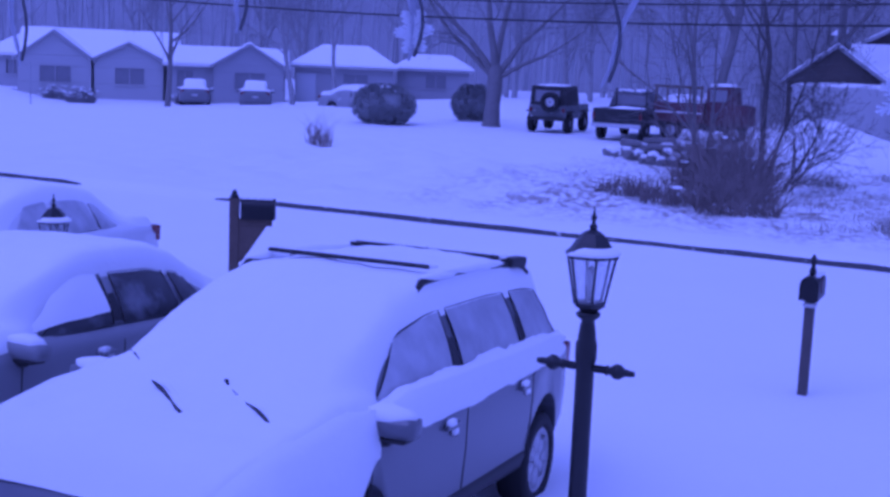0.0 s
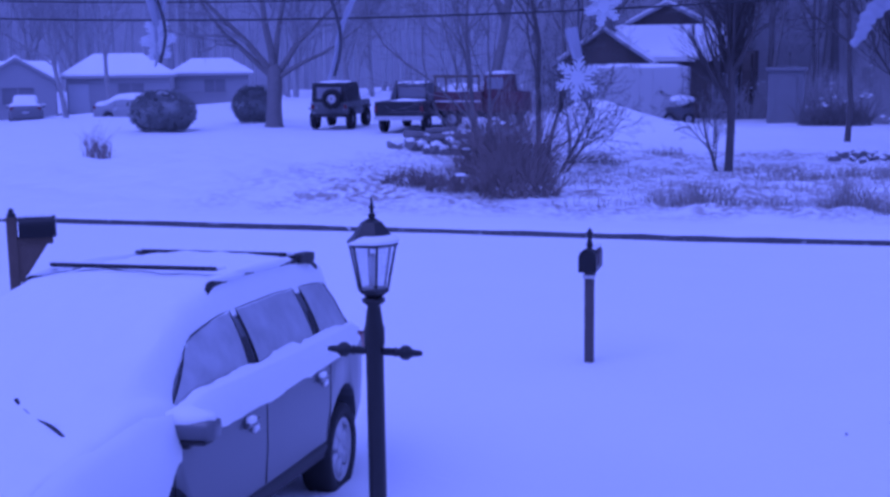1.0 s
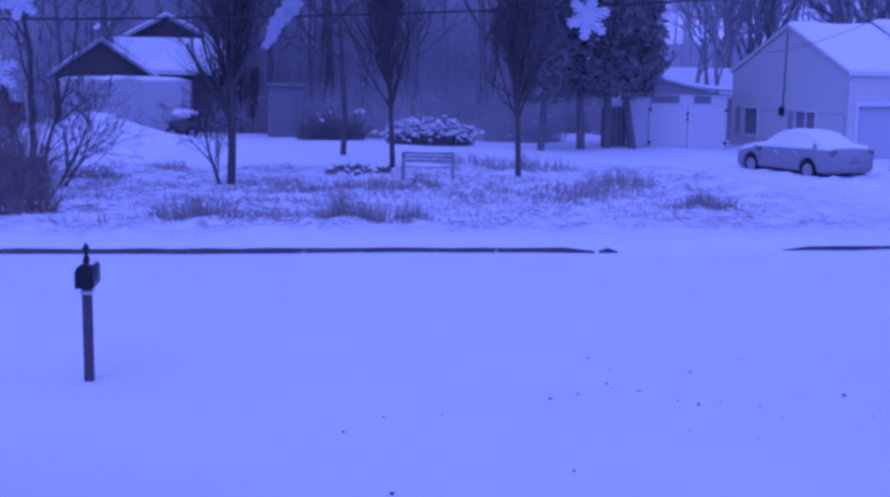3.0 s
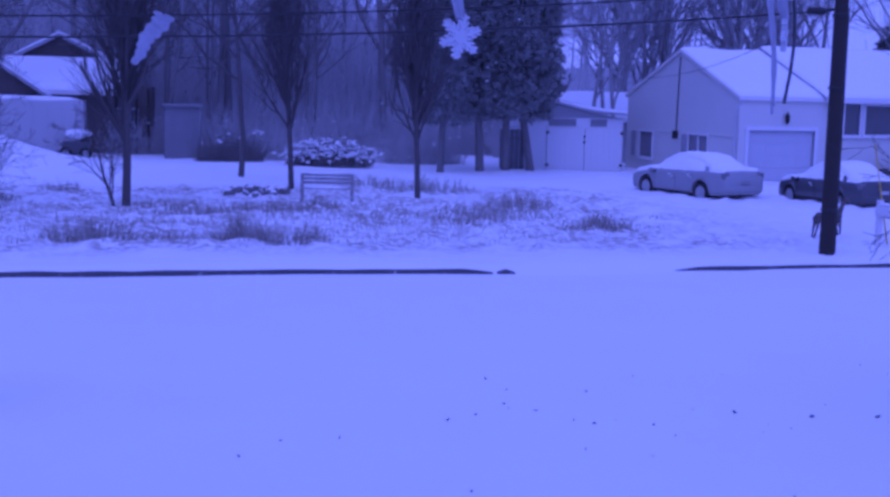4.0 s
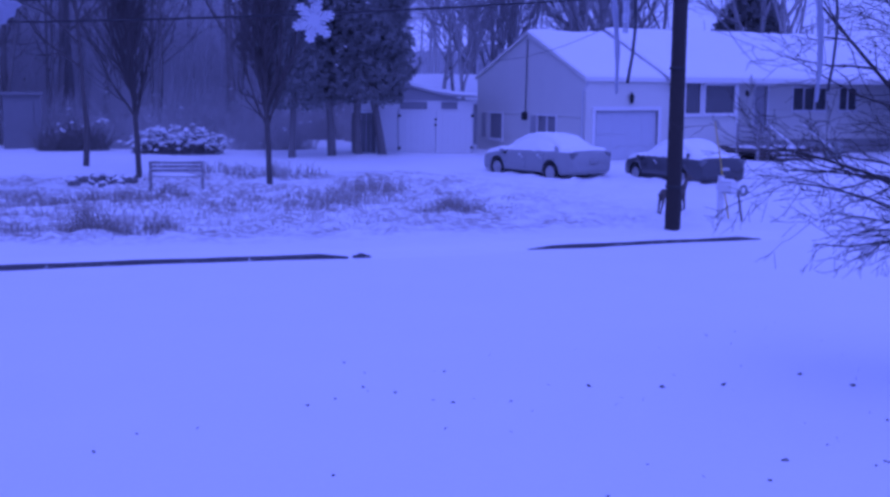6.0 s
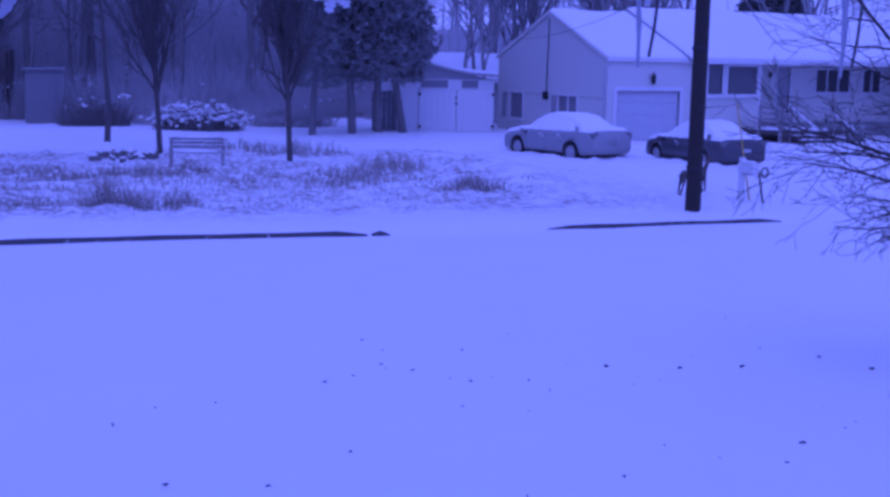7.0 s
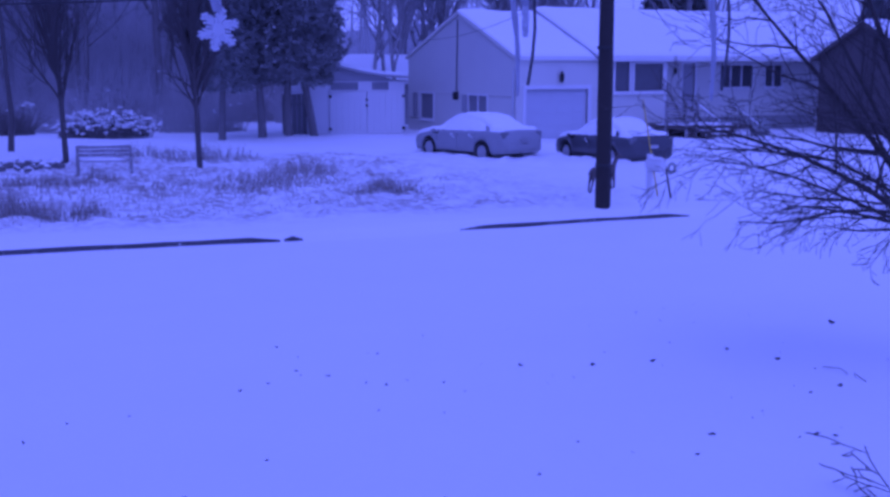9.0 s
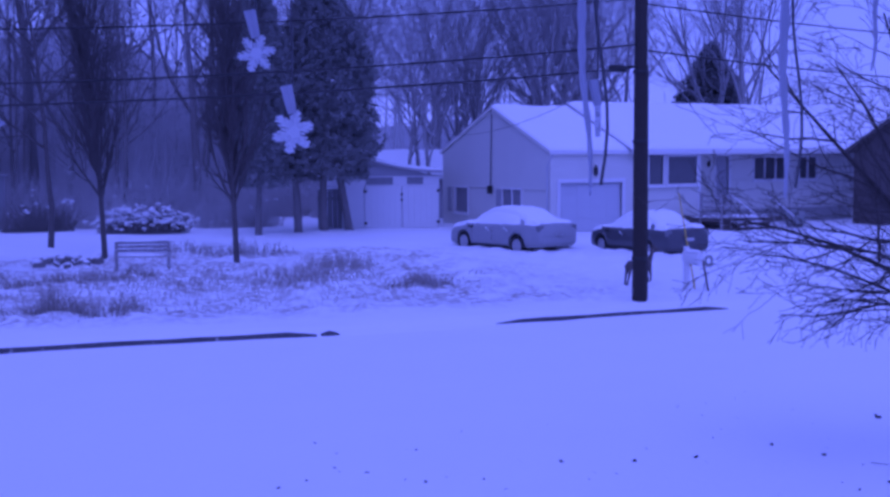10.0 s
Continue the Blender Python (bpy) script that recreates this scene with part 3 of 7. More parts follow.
        part("mirror_foot", tube(bmesh.new(), [(s * 0.76, mu - 0.02, mz - 0.06), (s * 0.93, mu, mz - 0.055)], [0.085, 0.045], 8), TRIM, mirror, "black mirror foot")
        part("mirror_base", boxed(s * (mx - 0.11) - 0.115, mu - 0.07, mz - 0.07, s * (mx - 0.11) + 0.115, mu + 0.05, mz - 0.05, bevel=0.01), TRIM, mirror)
        part("mirror_snow", lump(bmesh.new(), s * (mx - 0.11), mu, mz + 0.06, 0.155, 0.085, 0.06, seed + s), SNOW, mirror, "cap of snow", True)
        for hu in spec["handles"]:
            w = interp(spec["body"], hu, 4)
            zh = interp(spec["body"], hu, 2) - 0.06
            h = part("door_handle", boxed(s * (w + 0.012) - 0.018, hu - 0.1, zh - 0.018, s * (w + 0.012) + 0.018, hu + 0.1, zh + 0.018, bevel=0.01), paint, root)
            bm = bmesh.new()
            lump(bm, s * (w + 0.02), hu - 0.04, zh + 0.025, 0.025, 0.07, 0.03, seed + hu, 1)
            lump(bm, s * (w + 0.01), hu + 0.05, zh - 0.035, 0.02, 0.05, 0.035, seed + hu + 3, 1)
            part("handle_snow", bm, SNOW, h, "clumps of snow", True)
        # lamps
        L = spec["length"]
        zt = interp(spec["body"], L - 0.2, 3)
        w = interp(spec["body"], L - 0.12, 4)
        part("tail_light", boxed(s * (w - 0.09) - 0.1, L - 0.25, zt - 0.24, s * (w - 0.09) + 0.1, L - 0.055, zt - 0.04, bevel=0.03), tail or TAIL, root, "dark tail light" if tail else "red tail light", True)
        part("headlight", boxed(s * 0.6 - 0.13, spec["body"][0][0] + 0.1, 0.6, s * 0.6 + 0.13, spec["body"][0][0] + 0.34, 0.72, bevel=0.03), ALLOY, root, "clear headlight", True)
        # door seams
        for du in spec["seams"]:
            w = interp(spec["body"], du, 4)
            zb, zs = interp(spec["body"], du, 1), interp(spec["body"], du, 2)
            part("door_seam", tube(bmesh.new(), [(s * (w * 0.987), du, zb + 0.25 * (zs - zb)), (s * (w + 0.001), du, zb + 0.6 * (zs - zb)), (s * w * 0.996, du, zs)], 0.004, 4), TRIM, root)
    part("bumper", boxed(-0.7, spec["length"] - 0.1, 0.42, 0.7, spec["length"] + 0.03, 0.6, bevel=0.04), paint, root, "", True)
    part("number_plate", boxed(-0.16, spec["length"] + 0.03, 0.66, 0.16, spec["length"] + 0.045, 0.76), ALLOY, root)
    part("snow_cover", snow_cover(spec, snow, spec["body"][0][0] + 0.06, spec["snow_end"], seed), SNOW, root, "thick smooth blanket of snow", True)
    if racks:
        for s in (-1, 1):
            pts = [(s * 0.6, u, z) for u, z in ((2.05, 1.6), (2.15, 1.655), (2.6, 1.685), (3.3, 1.69), (3.9, 1.67), (4.05, 1.6))]
            rail = part("roof_rail", tube(bmesh.new(), pts, 0.024, 8), TRIM, root, "black roof rail half buried in snow", True)
            part("rail_snow", lump(lump(bmesh.new(), s * 0.6, 3.0, 1.70, 0.05, 0.55, 0.03, seed + s), s * 0.6, 2.4, 1.68, 0.05, 0.3, 0.025, seed), SNOW, rail, "", True)
            part("rail_end", boxed(s * 0.6 - 0.05, 3.62, 1.66, s * 0.6 + 0.05, 3.92, 1.73, bevel=0.02), TRIM, rail)
        for u in (2.36, 3.6):
            bar = part("cross_bar", boxed(-0.58, u - 0.022, 1.715, 0.55, u + 0.022, 1.742, bevel=0.01), TRIM, root, "black roof cross bar")
            bm = bmesh.new()
            for k in range(16):
                lump(bm, -0.55 + 1.1 * k / 15, u + 0.02, 1.737, 0.06, 0.03, 0.014 + 0.012 * random.random(), k + seed, 1)
            tagged(part("bar_snow", bm, SNOW, bar, "ridge of snow", True), kind="stuff")
    if wipers:
        for run, near in (((-0.62, 1.02), (0.12, 0.44)), 0), (((0.1, 0.86), (0.68, 0.42)), 1):
            pts = []
            for i in range(13):
                x, u = (run[0][k] + (run[1][k] - run[0][k]) * i / 12 for k in (0, 1))
                pts.append((x, u, top_height(spec, u, x) + snow * (0.97 if near else 1.0) + 0.009 * math.sin(i * 0.9 + 1)))
            wiper = part("wiper", tube(bmesh.new(), pts, 0.012, 6), TRIM, root, "wiper ridge under the snow", True)
            part("wiper_snow", tube(bmesh.new(), [(x + 0.03, u + 0.03, z - 0.006) for x, u, z in pts], 0.02, 6), SNOW, wiper, "ridge of snow", True)
    return root


def placed(x, y, z, deg, slope=0.0):
    return Matrix.Translation((x, y, z)) @ Matrix.Rotation(radians(deg), 4, "Z") @ Matrix.Rotation(math.atan(slope), 4, "X")


car(WAGON, "station_wagon", SILVER, placed(-3.91, 4.27, 0.296, 3.1, -0.089), "silver station wagon buried in smooth snow on the driveway", 1, 0.085, racks=True, wipers=True, fender=True)
car(SEDAN, "sedan", SNOWYSILVER, placed(-6.93, 4.54, 0.25, 2.2, -0.08), "silver sedan with dark windows under thick snow", 2, 0.09, glass=PANE_DARK, panes_snow=False, clad=0.4, drape=True)
car(SEDAN, "sedan", WHITECAR, placed(-10.24, 7.65, 0.19, 8.5, -0.08), "pale sedan with red tail light on the side drive", 3, 0.07, panes_snow=False)
car(SEDAN, "sedan", FROSTCAR, placed(14.5, 37.85, -0.02, 197) @ Matrix.Diagonal((0.96, 0.96, 0.95, 1)), "silver sedan dusted with snow before the garage", 4, 0.09, glass=SNOW, panes_snow=False, tail=HAZECAR, clad=0.1)
car(SEDAN, "sedan", DARKCAR, placed(18.12, 34.7, -0.02, 185) @ Matrix.Diagonal((0.93, 0.9, 0.9, 1)), "dark low sedan with a snowy roof beside the pole", 5, 0.1, glass=SNOW, panes_snow=False, tail=HAZECAR)


# ---- posts by the street ----
def lamp_post(name, x, y, z, label, bar=True, size=1.0):
    root = thing(name, pose(x, y, z) @ Matrix.Scale(size, 4), label, "lamp post", "lamp posts")
    bm = bmesh.new()
    lathe(bm, [(0.075, -0.1), (0.075, 0.05), (0.05, 0.12), (0.043, 0.3), (0.043, 1.72), (0.05, 1.75), (0.05, 1.82), (0.043, 1.84), (0.036, 1.9), (0.03, 1.93), (0.055, 1.95), (0.055, 1.965), (0.03, 1.975)], 14)
    part("post", bm, BLACK, root, "tapered black metal post", True)
    if bar:
        for s in (-1, 1):
            prof = [(0.012, 0.03), (0.019, 0.05), (0.019, 0.1), (0.026, 0.105), (0.018, 0.115), (0.018, 0.12), (0.036, 0.145), (0.036, 0.165), (0.018, 0.19), (0.016, 0.21), (0.012, 0.235)]
            part("cross_arm", lathe(bmesh.new(), prof, 10, Matrix.Translation((0, 0, 1.71)) @ Matrix.Rotation(s * math.pi / 2, 4, "Y") @ Matrix.Scale(1.0, 4)), BLACK, root, "turned black ladder arm", True)
    head = part("lantern", lathe(bmesh.new(), [(0.03, 1.965), (0.055, 1.985), (0.075, 2.0), (0.078, 2.015), (0.03, 2.02)], 6), BLACK, root, "black six-sided lantern frame")
    for k in range(6):
        a = k * math.pi / 3
        p0, p1 = (0.07 * math.cos(a), 0.07 * math.sin(a), 2.0), (0.115 * math.cos(a), 0.115 * math.sin(a), 2.225)
        part("glazing_bar", tube(bmesh.new(), [p0, p1], 0.006, 6), BLACK, head)
        b = (k + 1) * math.pi / 3
        bm = bmesh.new()
        q = [(0.068 * math.cos(a), 0.068 * math.sin(a), 2.0), (0.068 * math.cos(b), 0.068 * math.sin(b), 2.0), (0.112 * math.cos(b), 0.112 * math.sin(b), 2.225), (0.112 * math.cos(a), 0.112 * math.sin(a), 2.225)]
        bm.faces.new([bm.verts.new(v) for v in q])
        pane = part("pane", bm, LAMPGLASS, head, "clear lantern glass")
        pane.visible_shadow = False
    part("bulb_holder", lathe(bmesh.new(), [(0.014, 2.0), (0.014, 2.09), (0.02, 2.1), (0.02, 2.16), (0.008, 2.18)], 10), GREYDOOR, head, "pale bulb and holder", True)
    roof = part("lantern_roof", lathe(bmesh.new(), [(0.125, 2.222), (0.128, 2.235), (0.1, 2.262), (0.075, 2.3), (0.05, 2.33), (0.022, 2.345), (0.01, 2.35)], 6), BLACK, head)
    part("finial", lathe(bmesh.new(), [(0.012, 2.345), (0.02, 2.36), (0.009, 2.375), (0.009, 2.39), (0.016, 2.4), (0.007, 2.415), (0.003, 2.45)], 10), BLACK, head, "", True)
    bm = bmesh.new()
    ring = [(0.127, 2.236), (0.132, 2.243), (0.122, 2.254), (0.106, 2.266), (0.096, 2.274), (0.09, 2.273)]
    rows = []
    for k in range(19):
        a = -2.3 + 4.0 * k / 18
        f = min(1, k / 3, (18 - k) / 3)
        n = 1 + 0.06 * noise.noise((k * 0.9, 2, 0))
        rows.append([bm.verts.new((r * n * math.cos(a), r * n * math.sin(a), 2.225 + (z - 2.225) * (0.55 + 0.45 * f))) for r, z in ring])
    for p, q in zip(rows, rows[1:]):
        for k in range(5):
            bm.faces.new((p[k], p[k + 1], q[k + 1], q[k]))
    part("lantern_snow", bm, SNOW, head, "snow lying on the lantern roof", True)
    return root


lamp_post("street_lamp", -1.98, 5.4, 0.0, "black lantern lamp post with ladder arms in snow")
lamp_post("street_lamp", -8.25, 8.6, -1.17, "small black lantern behind the snowy cars", bar=False, size=1.17)


def mail_box(bm, w, d, h, z, y0):
    """An arched letter box, its length along y."""
    out = [(-w / 2, z), (w / 2, z)] + [(w / 2 * math.cos(a), z + h - w / 2 + w / 2 * math.sin(a)) for a in np.linspace(0, math.pi, 9)]
    return prism(bm, out, "y", y0, y0 + d)


def mailbox_dark():
    root = thing("mailbox", pose(-2.04, 12.05, 0.0, 0, 0, 0), "black mailbox on a dark post with ball finial", "mailbox", "mailboxes")
    part("post", boxed(-0.045, -0.045, -0.1, 0.045, 0.045, 0.98, bevel=0.01), DARKWOOD, root, "dark wooden post")
    part("collar", boxed(-0.06, -0.06, 0.86, 0.06, 0.06, 0.9, bevel=0.008), WHITE, root, "snow-caught collar")
    bm = mail_box(bmesh.new(), 0.17, 0.42, 0.23, 0.94, -0.13)
    part("box", bm, BLACK, root, "black arched letter box")
    part("box_door", mail_box(bmesh.new(), 0.18, 0.015, 0.235, 0.938, -0.147), BLACK, root)
    part("flag", boxed(0.088, 0.0, 1.0, 0.095, 0.02, 1.16), REDPAINT, root)
    bm = bmesh.new()
    lathe(bm, [(0.03, 1.16), (0.035, 1.2), (0.02, 1.25), (0.02, 1.27), (0.034, 1.3), (0.034, 1.32), (0.015, 1.35), (0.005, 1.37)], 10)
    part("finial", bm, BLACK, root, "turned finial", True)
    bm = bmesh.new()
    for k in range(4):
        lump(bm, 0.02, 0.02 + 0.08 * k, 1.16, 0.075, 0.06, 0.02, k, 1)
    part("box_snow", bm, SNOW, root, "snow on the box", True)


def mailbox_wood():
    root = thing("mailbox", pose(-8.62, 11.9, 0.0, 0, 0, -60), "dark mailbox on a brown bracketed wooden post", "mailbox", "mailboxes")
    part("post", boxed(-0.055, -0.055, -0.1, 0.055, 0.055, 1.34, bevel=0.008), POST, root, "weathered brown post")
    part("post_cap", lathe(bmesh.new(), [(0.05, 1.34), (0.055, 1.36), (0.03, 1.39), (0.035, 1.41), (0.01, 1.44)], 10), BLACK, root, "", True)
    part("arm", boxed(-0.045, 0.055, 1.02, 0.045, 0.44, 1.1, bevel=0.006), POST, root)
    bm = bmesh.new()
    prism(bm, [(0.056, 1.018), (0.056, 0.58), (0.1, 0.6), (0.38, 1.018)], "x", -0.04, 0.04)
    part("brace", bm, POST, root, "diagonal wooden brace")
    part("box", mail_box(bmesh.new(), 0.19, 0.38, 0.24, 1.102, 0.08), BLACK, root, "black arched letter box")
    part("box_door", mail_box(bmesh.new(), 0.2, 0.015, 0.245, 1.1, 0.462), BLACK, root)
    bm = bmesh.new()
    for k in range(4):
        lump(bm, 0.0, 0.13 + 0.09 * k, 1.34, 0.07, 0.07, 0.018, k, 1)
    part("box_snow", bm, SNOW, root, "thin snow on the box", True)


mailbox_dark()
mailbox_wood()


def utility_pole():
    root = thing("utility_pole", pose(11.83, 21.3, 0), "tall dark wooden utility pole behind the kerb", "utility pole")
    part("pole", lathe(bmesh.new(), [(0.15, -0.2), (0.145, 0.0), (0.138, 2), (0.13, 5), (0.118, 9)], 14), WOODPOLE, root, "creosoted round pole", True)
    part("cross_arm", boxed(-1.1, -0.2, 8.2, 1.1, -0.1, 8.32, bevel=0.01), WOODPOLE, root)
    bm = tube(bmesh.new(), [(-0.12, 0, 4.78), (-0.42, 0.0, 4.76), (-0.55, 0, 4.7)], [0.03, 0.03, 0.025], 8)
    arm = part("bracket", bm, BLACK, root, "dark cable bracket")
    part("splice_case", lathe(bmesh.new(), [(0.02, -0.2), (0.07, -0.17), (0.075, 0.12), (0.03, 0.2)], 10, Matrix.Translation((-0.5, 0, 4.74)) @ Matrix.Rotation(math.pi / 2, 4, "Y")), TRIM, arm, "", True)
    bm = bmesh.new()
    tube(bm, [(0.155, -0.02, 0.2), (0.14, -0.02, 4.8)], 0.02, 6)
    part("conduit", bm, TRIM, root)
    for z in (4.65, 1.0, 3.3):
        part("pole_band", lathe(bmesh.new(), [(0.15, z), (0.16, z + 0.01), (0.16, z + 0.05), (0.15, z + 0.06)], 14), TRIM, root, "dull metal band")


utility_pole()


def wire(a, b, sag, r, label):
    a, b = Vector(a), Vector(b)
    n = 28
    pts = [a + (b - a) * (i / n) - Vector((0, 0, sag * 4 * (i / n) * (1 - i / n))) for i in range(n + 1)]
    solo("power_line", tube(bmesh.new(), pts, r, 5), BLACK, label, "cable", "overhead cables", smooth=True)


wire((-27.5, 21.4, 6.1), (11.9, 21.25, 6.1), 1.12, 0.014, "thin dark overhead cable along the street")
wire((-27.5, 21.4, 5.18), (11.9, 21.25, 5.22), 1.1, 0.016, "dark overhead cable strung along the street")
wire((-27.5, 21.4, 4.75), (11.5, 21.25, 4.74), 0.98, 0.018, "lower overhead cable along the street")
wire((11.9, 21.3, 6.0), (46, 21.5, 6.6), 0.9, 0.014, "thin cable running on from the pole")
wire((11.9, 21.3, 5.1), (46, 21.5, 5.6), 0.9, 0.014, "cable running on from the pole")
wire((11.9, 21.3, 5.6), (27.0, 41.2, 3.5), 0.6, 0.012, "service cable from pole to house")
wire((11.9, 21.3, 4.9), (17.0, 47.0, 3.9), 0.5, 0.008, "thin service cable to the garage gable")


def deer(x, y, deg, s, label):
    """A lawn ornament: one plain shape on four legs."""
    bm = bmesh.new()
    tube(bm, [(-0.36, 0, 0.52), (-0.28, 0, 0.54), (0.0, 0, 0.52), (0.26, 0, 0.55), (0.34, 0, 0.58)], [0.05, 0.11, 0.1, 0.115, 0.06], 10)
    tube(bm, [(0.28, 0, 0.58), (0.36, 0, 0.75), (0.42, 0, 0.9)], [0.07, 0.05, 0.045], 8)
    tube(bm, [(0.38, 0, 0.93), (0.5, 0, 0.9), (0.58, 0, 0.86)], [0.045, 0.05, 0.02], 8)
    for e in (-1, 1):
        tube(bm, [(0.38, e * 0.03, 0.95), (0.36, e * 0.09, 1.03)], [0.025, 0.006], 6)
        for lx, sw in ((-0.3, -0.1), (0.27, 0.06)):
            tube(bm, [(lx, e * 0.06, 0.5), (lx + sw * 0.4, e * 0.07, 0.26), (lx + sw + e * 0.04, e * 0.08, 0.0)], [0.05, 0.026, 0.018], 7)
    tube(bm, [(-0.37, 0, 0.55), (-0.43, 0, 0.48)], [0.025, 0.008], 6)
    solo("deer_ornament", bm, DARKWOOD, label, "lawn ornament", m=pose(x, y, ground_z(x, y) - 0.02, 0, 0, deg) @ Matrix.Scale(s, 4), smooth=True)


deer(13.48, 24.3, 8, 0.94, "dark brown deer lawn ornament with raised head in snow")


def white_mailbox():
    root = thing("mailbox", pose(13.62, 22.5, 0.1, 0, 0, 10), "white mailbox on a white post in snow", "mailbox", "mailboxes")
    part("post", boxed(-0.05, -0.05, -0.1, 0.05, 0.05, 1.02, bevel=0.008), WHITE, root)
    part("box", mail_box(bmesh.new(), 0.18, 0.46, 0.22, 0.72, -0.42), WHITE, root)
    part("arm", boxed(-0.04, -0.4, 0.66, 0.04, -0.05, 0.72), WHITE, root)
    part("box_snow", lump(bmesh.new(), 0, -0.2, 0.94, 0.1, 0.22, 0.03, 2, 2), SNOW, root, "snow on the box", True)
    part("wreath", tube(bmesh.new(), [(0.35 + 0.09 * math.cos(a), -0.3, 0.72 + 0.1 * math.sin(a)) for a in np.linspace(0, 2 * math.pi, 14)], 0.03, 6), NEEDLE, root, "dark round wreath", True)


white_mailbox()
solo("marker_stake", tube(bmesh.new(), [(0, 0, -0.1), (-0.46, 0, 2.15)], [0.02, 0.012], 6), YELLOW, "thin leaning yellow driveway stake", "stake", m=pose(14.05, 22.8, 0.1))
solo("marker_stake", tube(bmesh.new(), [(0, 0, -0.1), (-0.2, 0.05, 1.0)], [0.025, 0.022], 6), DARKWOOD, "short dark leaning stake by the mailbox", "stake", m=pose(14.25, 22.6, 0.1))


# ---- houses ----
def wall_with_openings(name, width, height, thick, openings, material, parent, m, gable=0.0, courses=0.0, label=""):
    """A wall in its own x-z plane, y outwards negative; openings (x0, z0, x1, z1) go through it. courses: height of its boards."""
    xs = sorted({0, width, *[o[0] for o in openings], *[o[2] for o in openings]})
    zs = sorted({0, height, *[o[1] for o in openings], *[o[3] for o in openings]})
    bm = bmesh.new()
    for xa, xb in zip(xs, xs[1:]):
        for za, zb in zip(zs, zs[1:]):
            cx, cz = (xa + xb) / 2, (za + zb) / 2
            if any(o[0] < cx < o[2] and o[1] < cz < o[3] for o in openings):
                continue
            z = za
            while z < zb - 1e-6:
                z2 = min(zb, (math.floor(z / courses + 1e-6) + 1) * courses) if courses else zb
                if courses:
                    vs = [bm.verts.new(m @ Vector(p)) for p in ((xa, -0.022, z), (xb, -0.022, z), (xb, 0, z2), (xa, 0, z2), (xa, thick, z), (xb, thick, z), (xb, thick, z2), (xa, thick, z2))]
                else:
                    vs = [bm.verts.new(m @ Vector(p)) for p in ((xa, 0, z), (xb, 0, z), (xb, 0, z2), (xa, 0, z2), (xa, thick, z), (xb, thick, z), (xb, thick, z2), (xa, thick, z2))]
                for f in ((0, 1, 2, 3), (5, 4, 7, 6), (0, 4, 5, 1), (3, 2, 6, 7), (0, 3, 7, 4), (1, 5, 6, 2)):
                    bm.faces.new([vs[i] for i in f])
                z = z2
    if gable:
        n = max(1, int(gable / courses)) if courses else 1
        for i in range(n):
            a, b = i / n, (i + 1) / n
            xa, xb, xc, xd = width * a / 2, width * (1 - a / 2), width * (1 - b / 2), width * b / 2
            za, zb = height + gable * a, height + gable * b
            o = 0.022 if courses else 0.0
            lo = [bm.verts.new(m @ Vector(p)) for p in ((xa, -o, za), (xb, -o, za), (xc, 0, zb), (xd, 0, zb))]
            hi = [bm.verts.new(m @ Vector(p)) for p in ((xa, thick, za), (xb, thick, za), (xc, thick, zb), (xd, thick, zb))]
            bm.faces.new(lo)
            bm.faces.new(hi[::-1])
            for k in range(4):
                bm.faces.new((lo[k], hi[k], hi[(k + 1) % 4], lo[(k + 1) % 4]))
    bmesh.ops.remove_doubles(bm, verts=bm.verts, dist=1e-5)
    return part(name, bm, material, parent, label)


def window(parent, m, x0, z0, x1, z1, pane, cols=2, rows=1, shutters=False, frame_mat=None, w=0.07):
    fm = frame_mat or WHITE
    bm = bmesh.new()
    for a in ((x0 - w, z0 - w, x1 + w, z0), (x0 - w, z1, x1 + w, z1 + w), (x0 - w, z0, x0, z1), (x1, z0, x1 + w, z1)):
        box(bm, a[0], -0.05, a[1], a[2], 0.05, a[3])
    for i in range(1, cols):
        x = x0 + (x1 - x0) * i / cols
        box(bm, x - 0.025, -0.03, z0, x + 0.025, 0.03, z1)
    for i in range(1, rows):
        z = z0 + (z1 - z0) * i / rows
        box(bm, x0, -0.028, z - 0.02, x1, 0.028, z + 0.02)
    bm.transform(m)
    win = part("window", bm, fm, parent, "pale framed window")
    bm = boxed(x0, 0.03, z0, x1, 0.045, z1)
    bm.transform(m)
    part("pane", bm, pane, win, "dark glass")
    bm = boxed(x0 - w - 0.03, -0.11, z0 - w - 0.04, x1 + w + 0.03, 0.0, z0 - w)
    bm.transform(m)
    part("sill", bm, fm, win)
    if shutters:
        for a, b in ((x0 - w - 0.34, x0 - w - 0.02), (x1 + w + 0.02, x1 + w + 0.34)):
            bm = boxed(a, -0.06, z0 - 0.04, b, -0.02, z1 + 0.04)
            for k in range(8):
                z = z0 + (z1 - z0) * (k + 0.5) / 8
                box(bm, a + 0.04, -0.075, z - 0.04, b - 0.04, -0.055, z + 0.03)
            bm.transform(m)
            part("shutter", bm, SIDINGGREY if pane is PANEFAR else DARKWOOD, win, "dark louvred shutter")
    return win


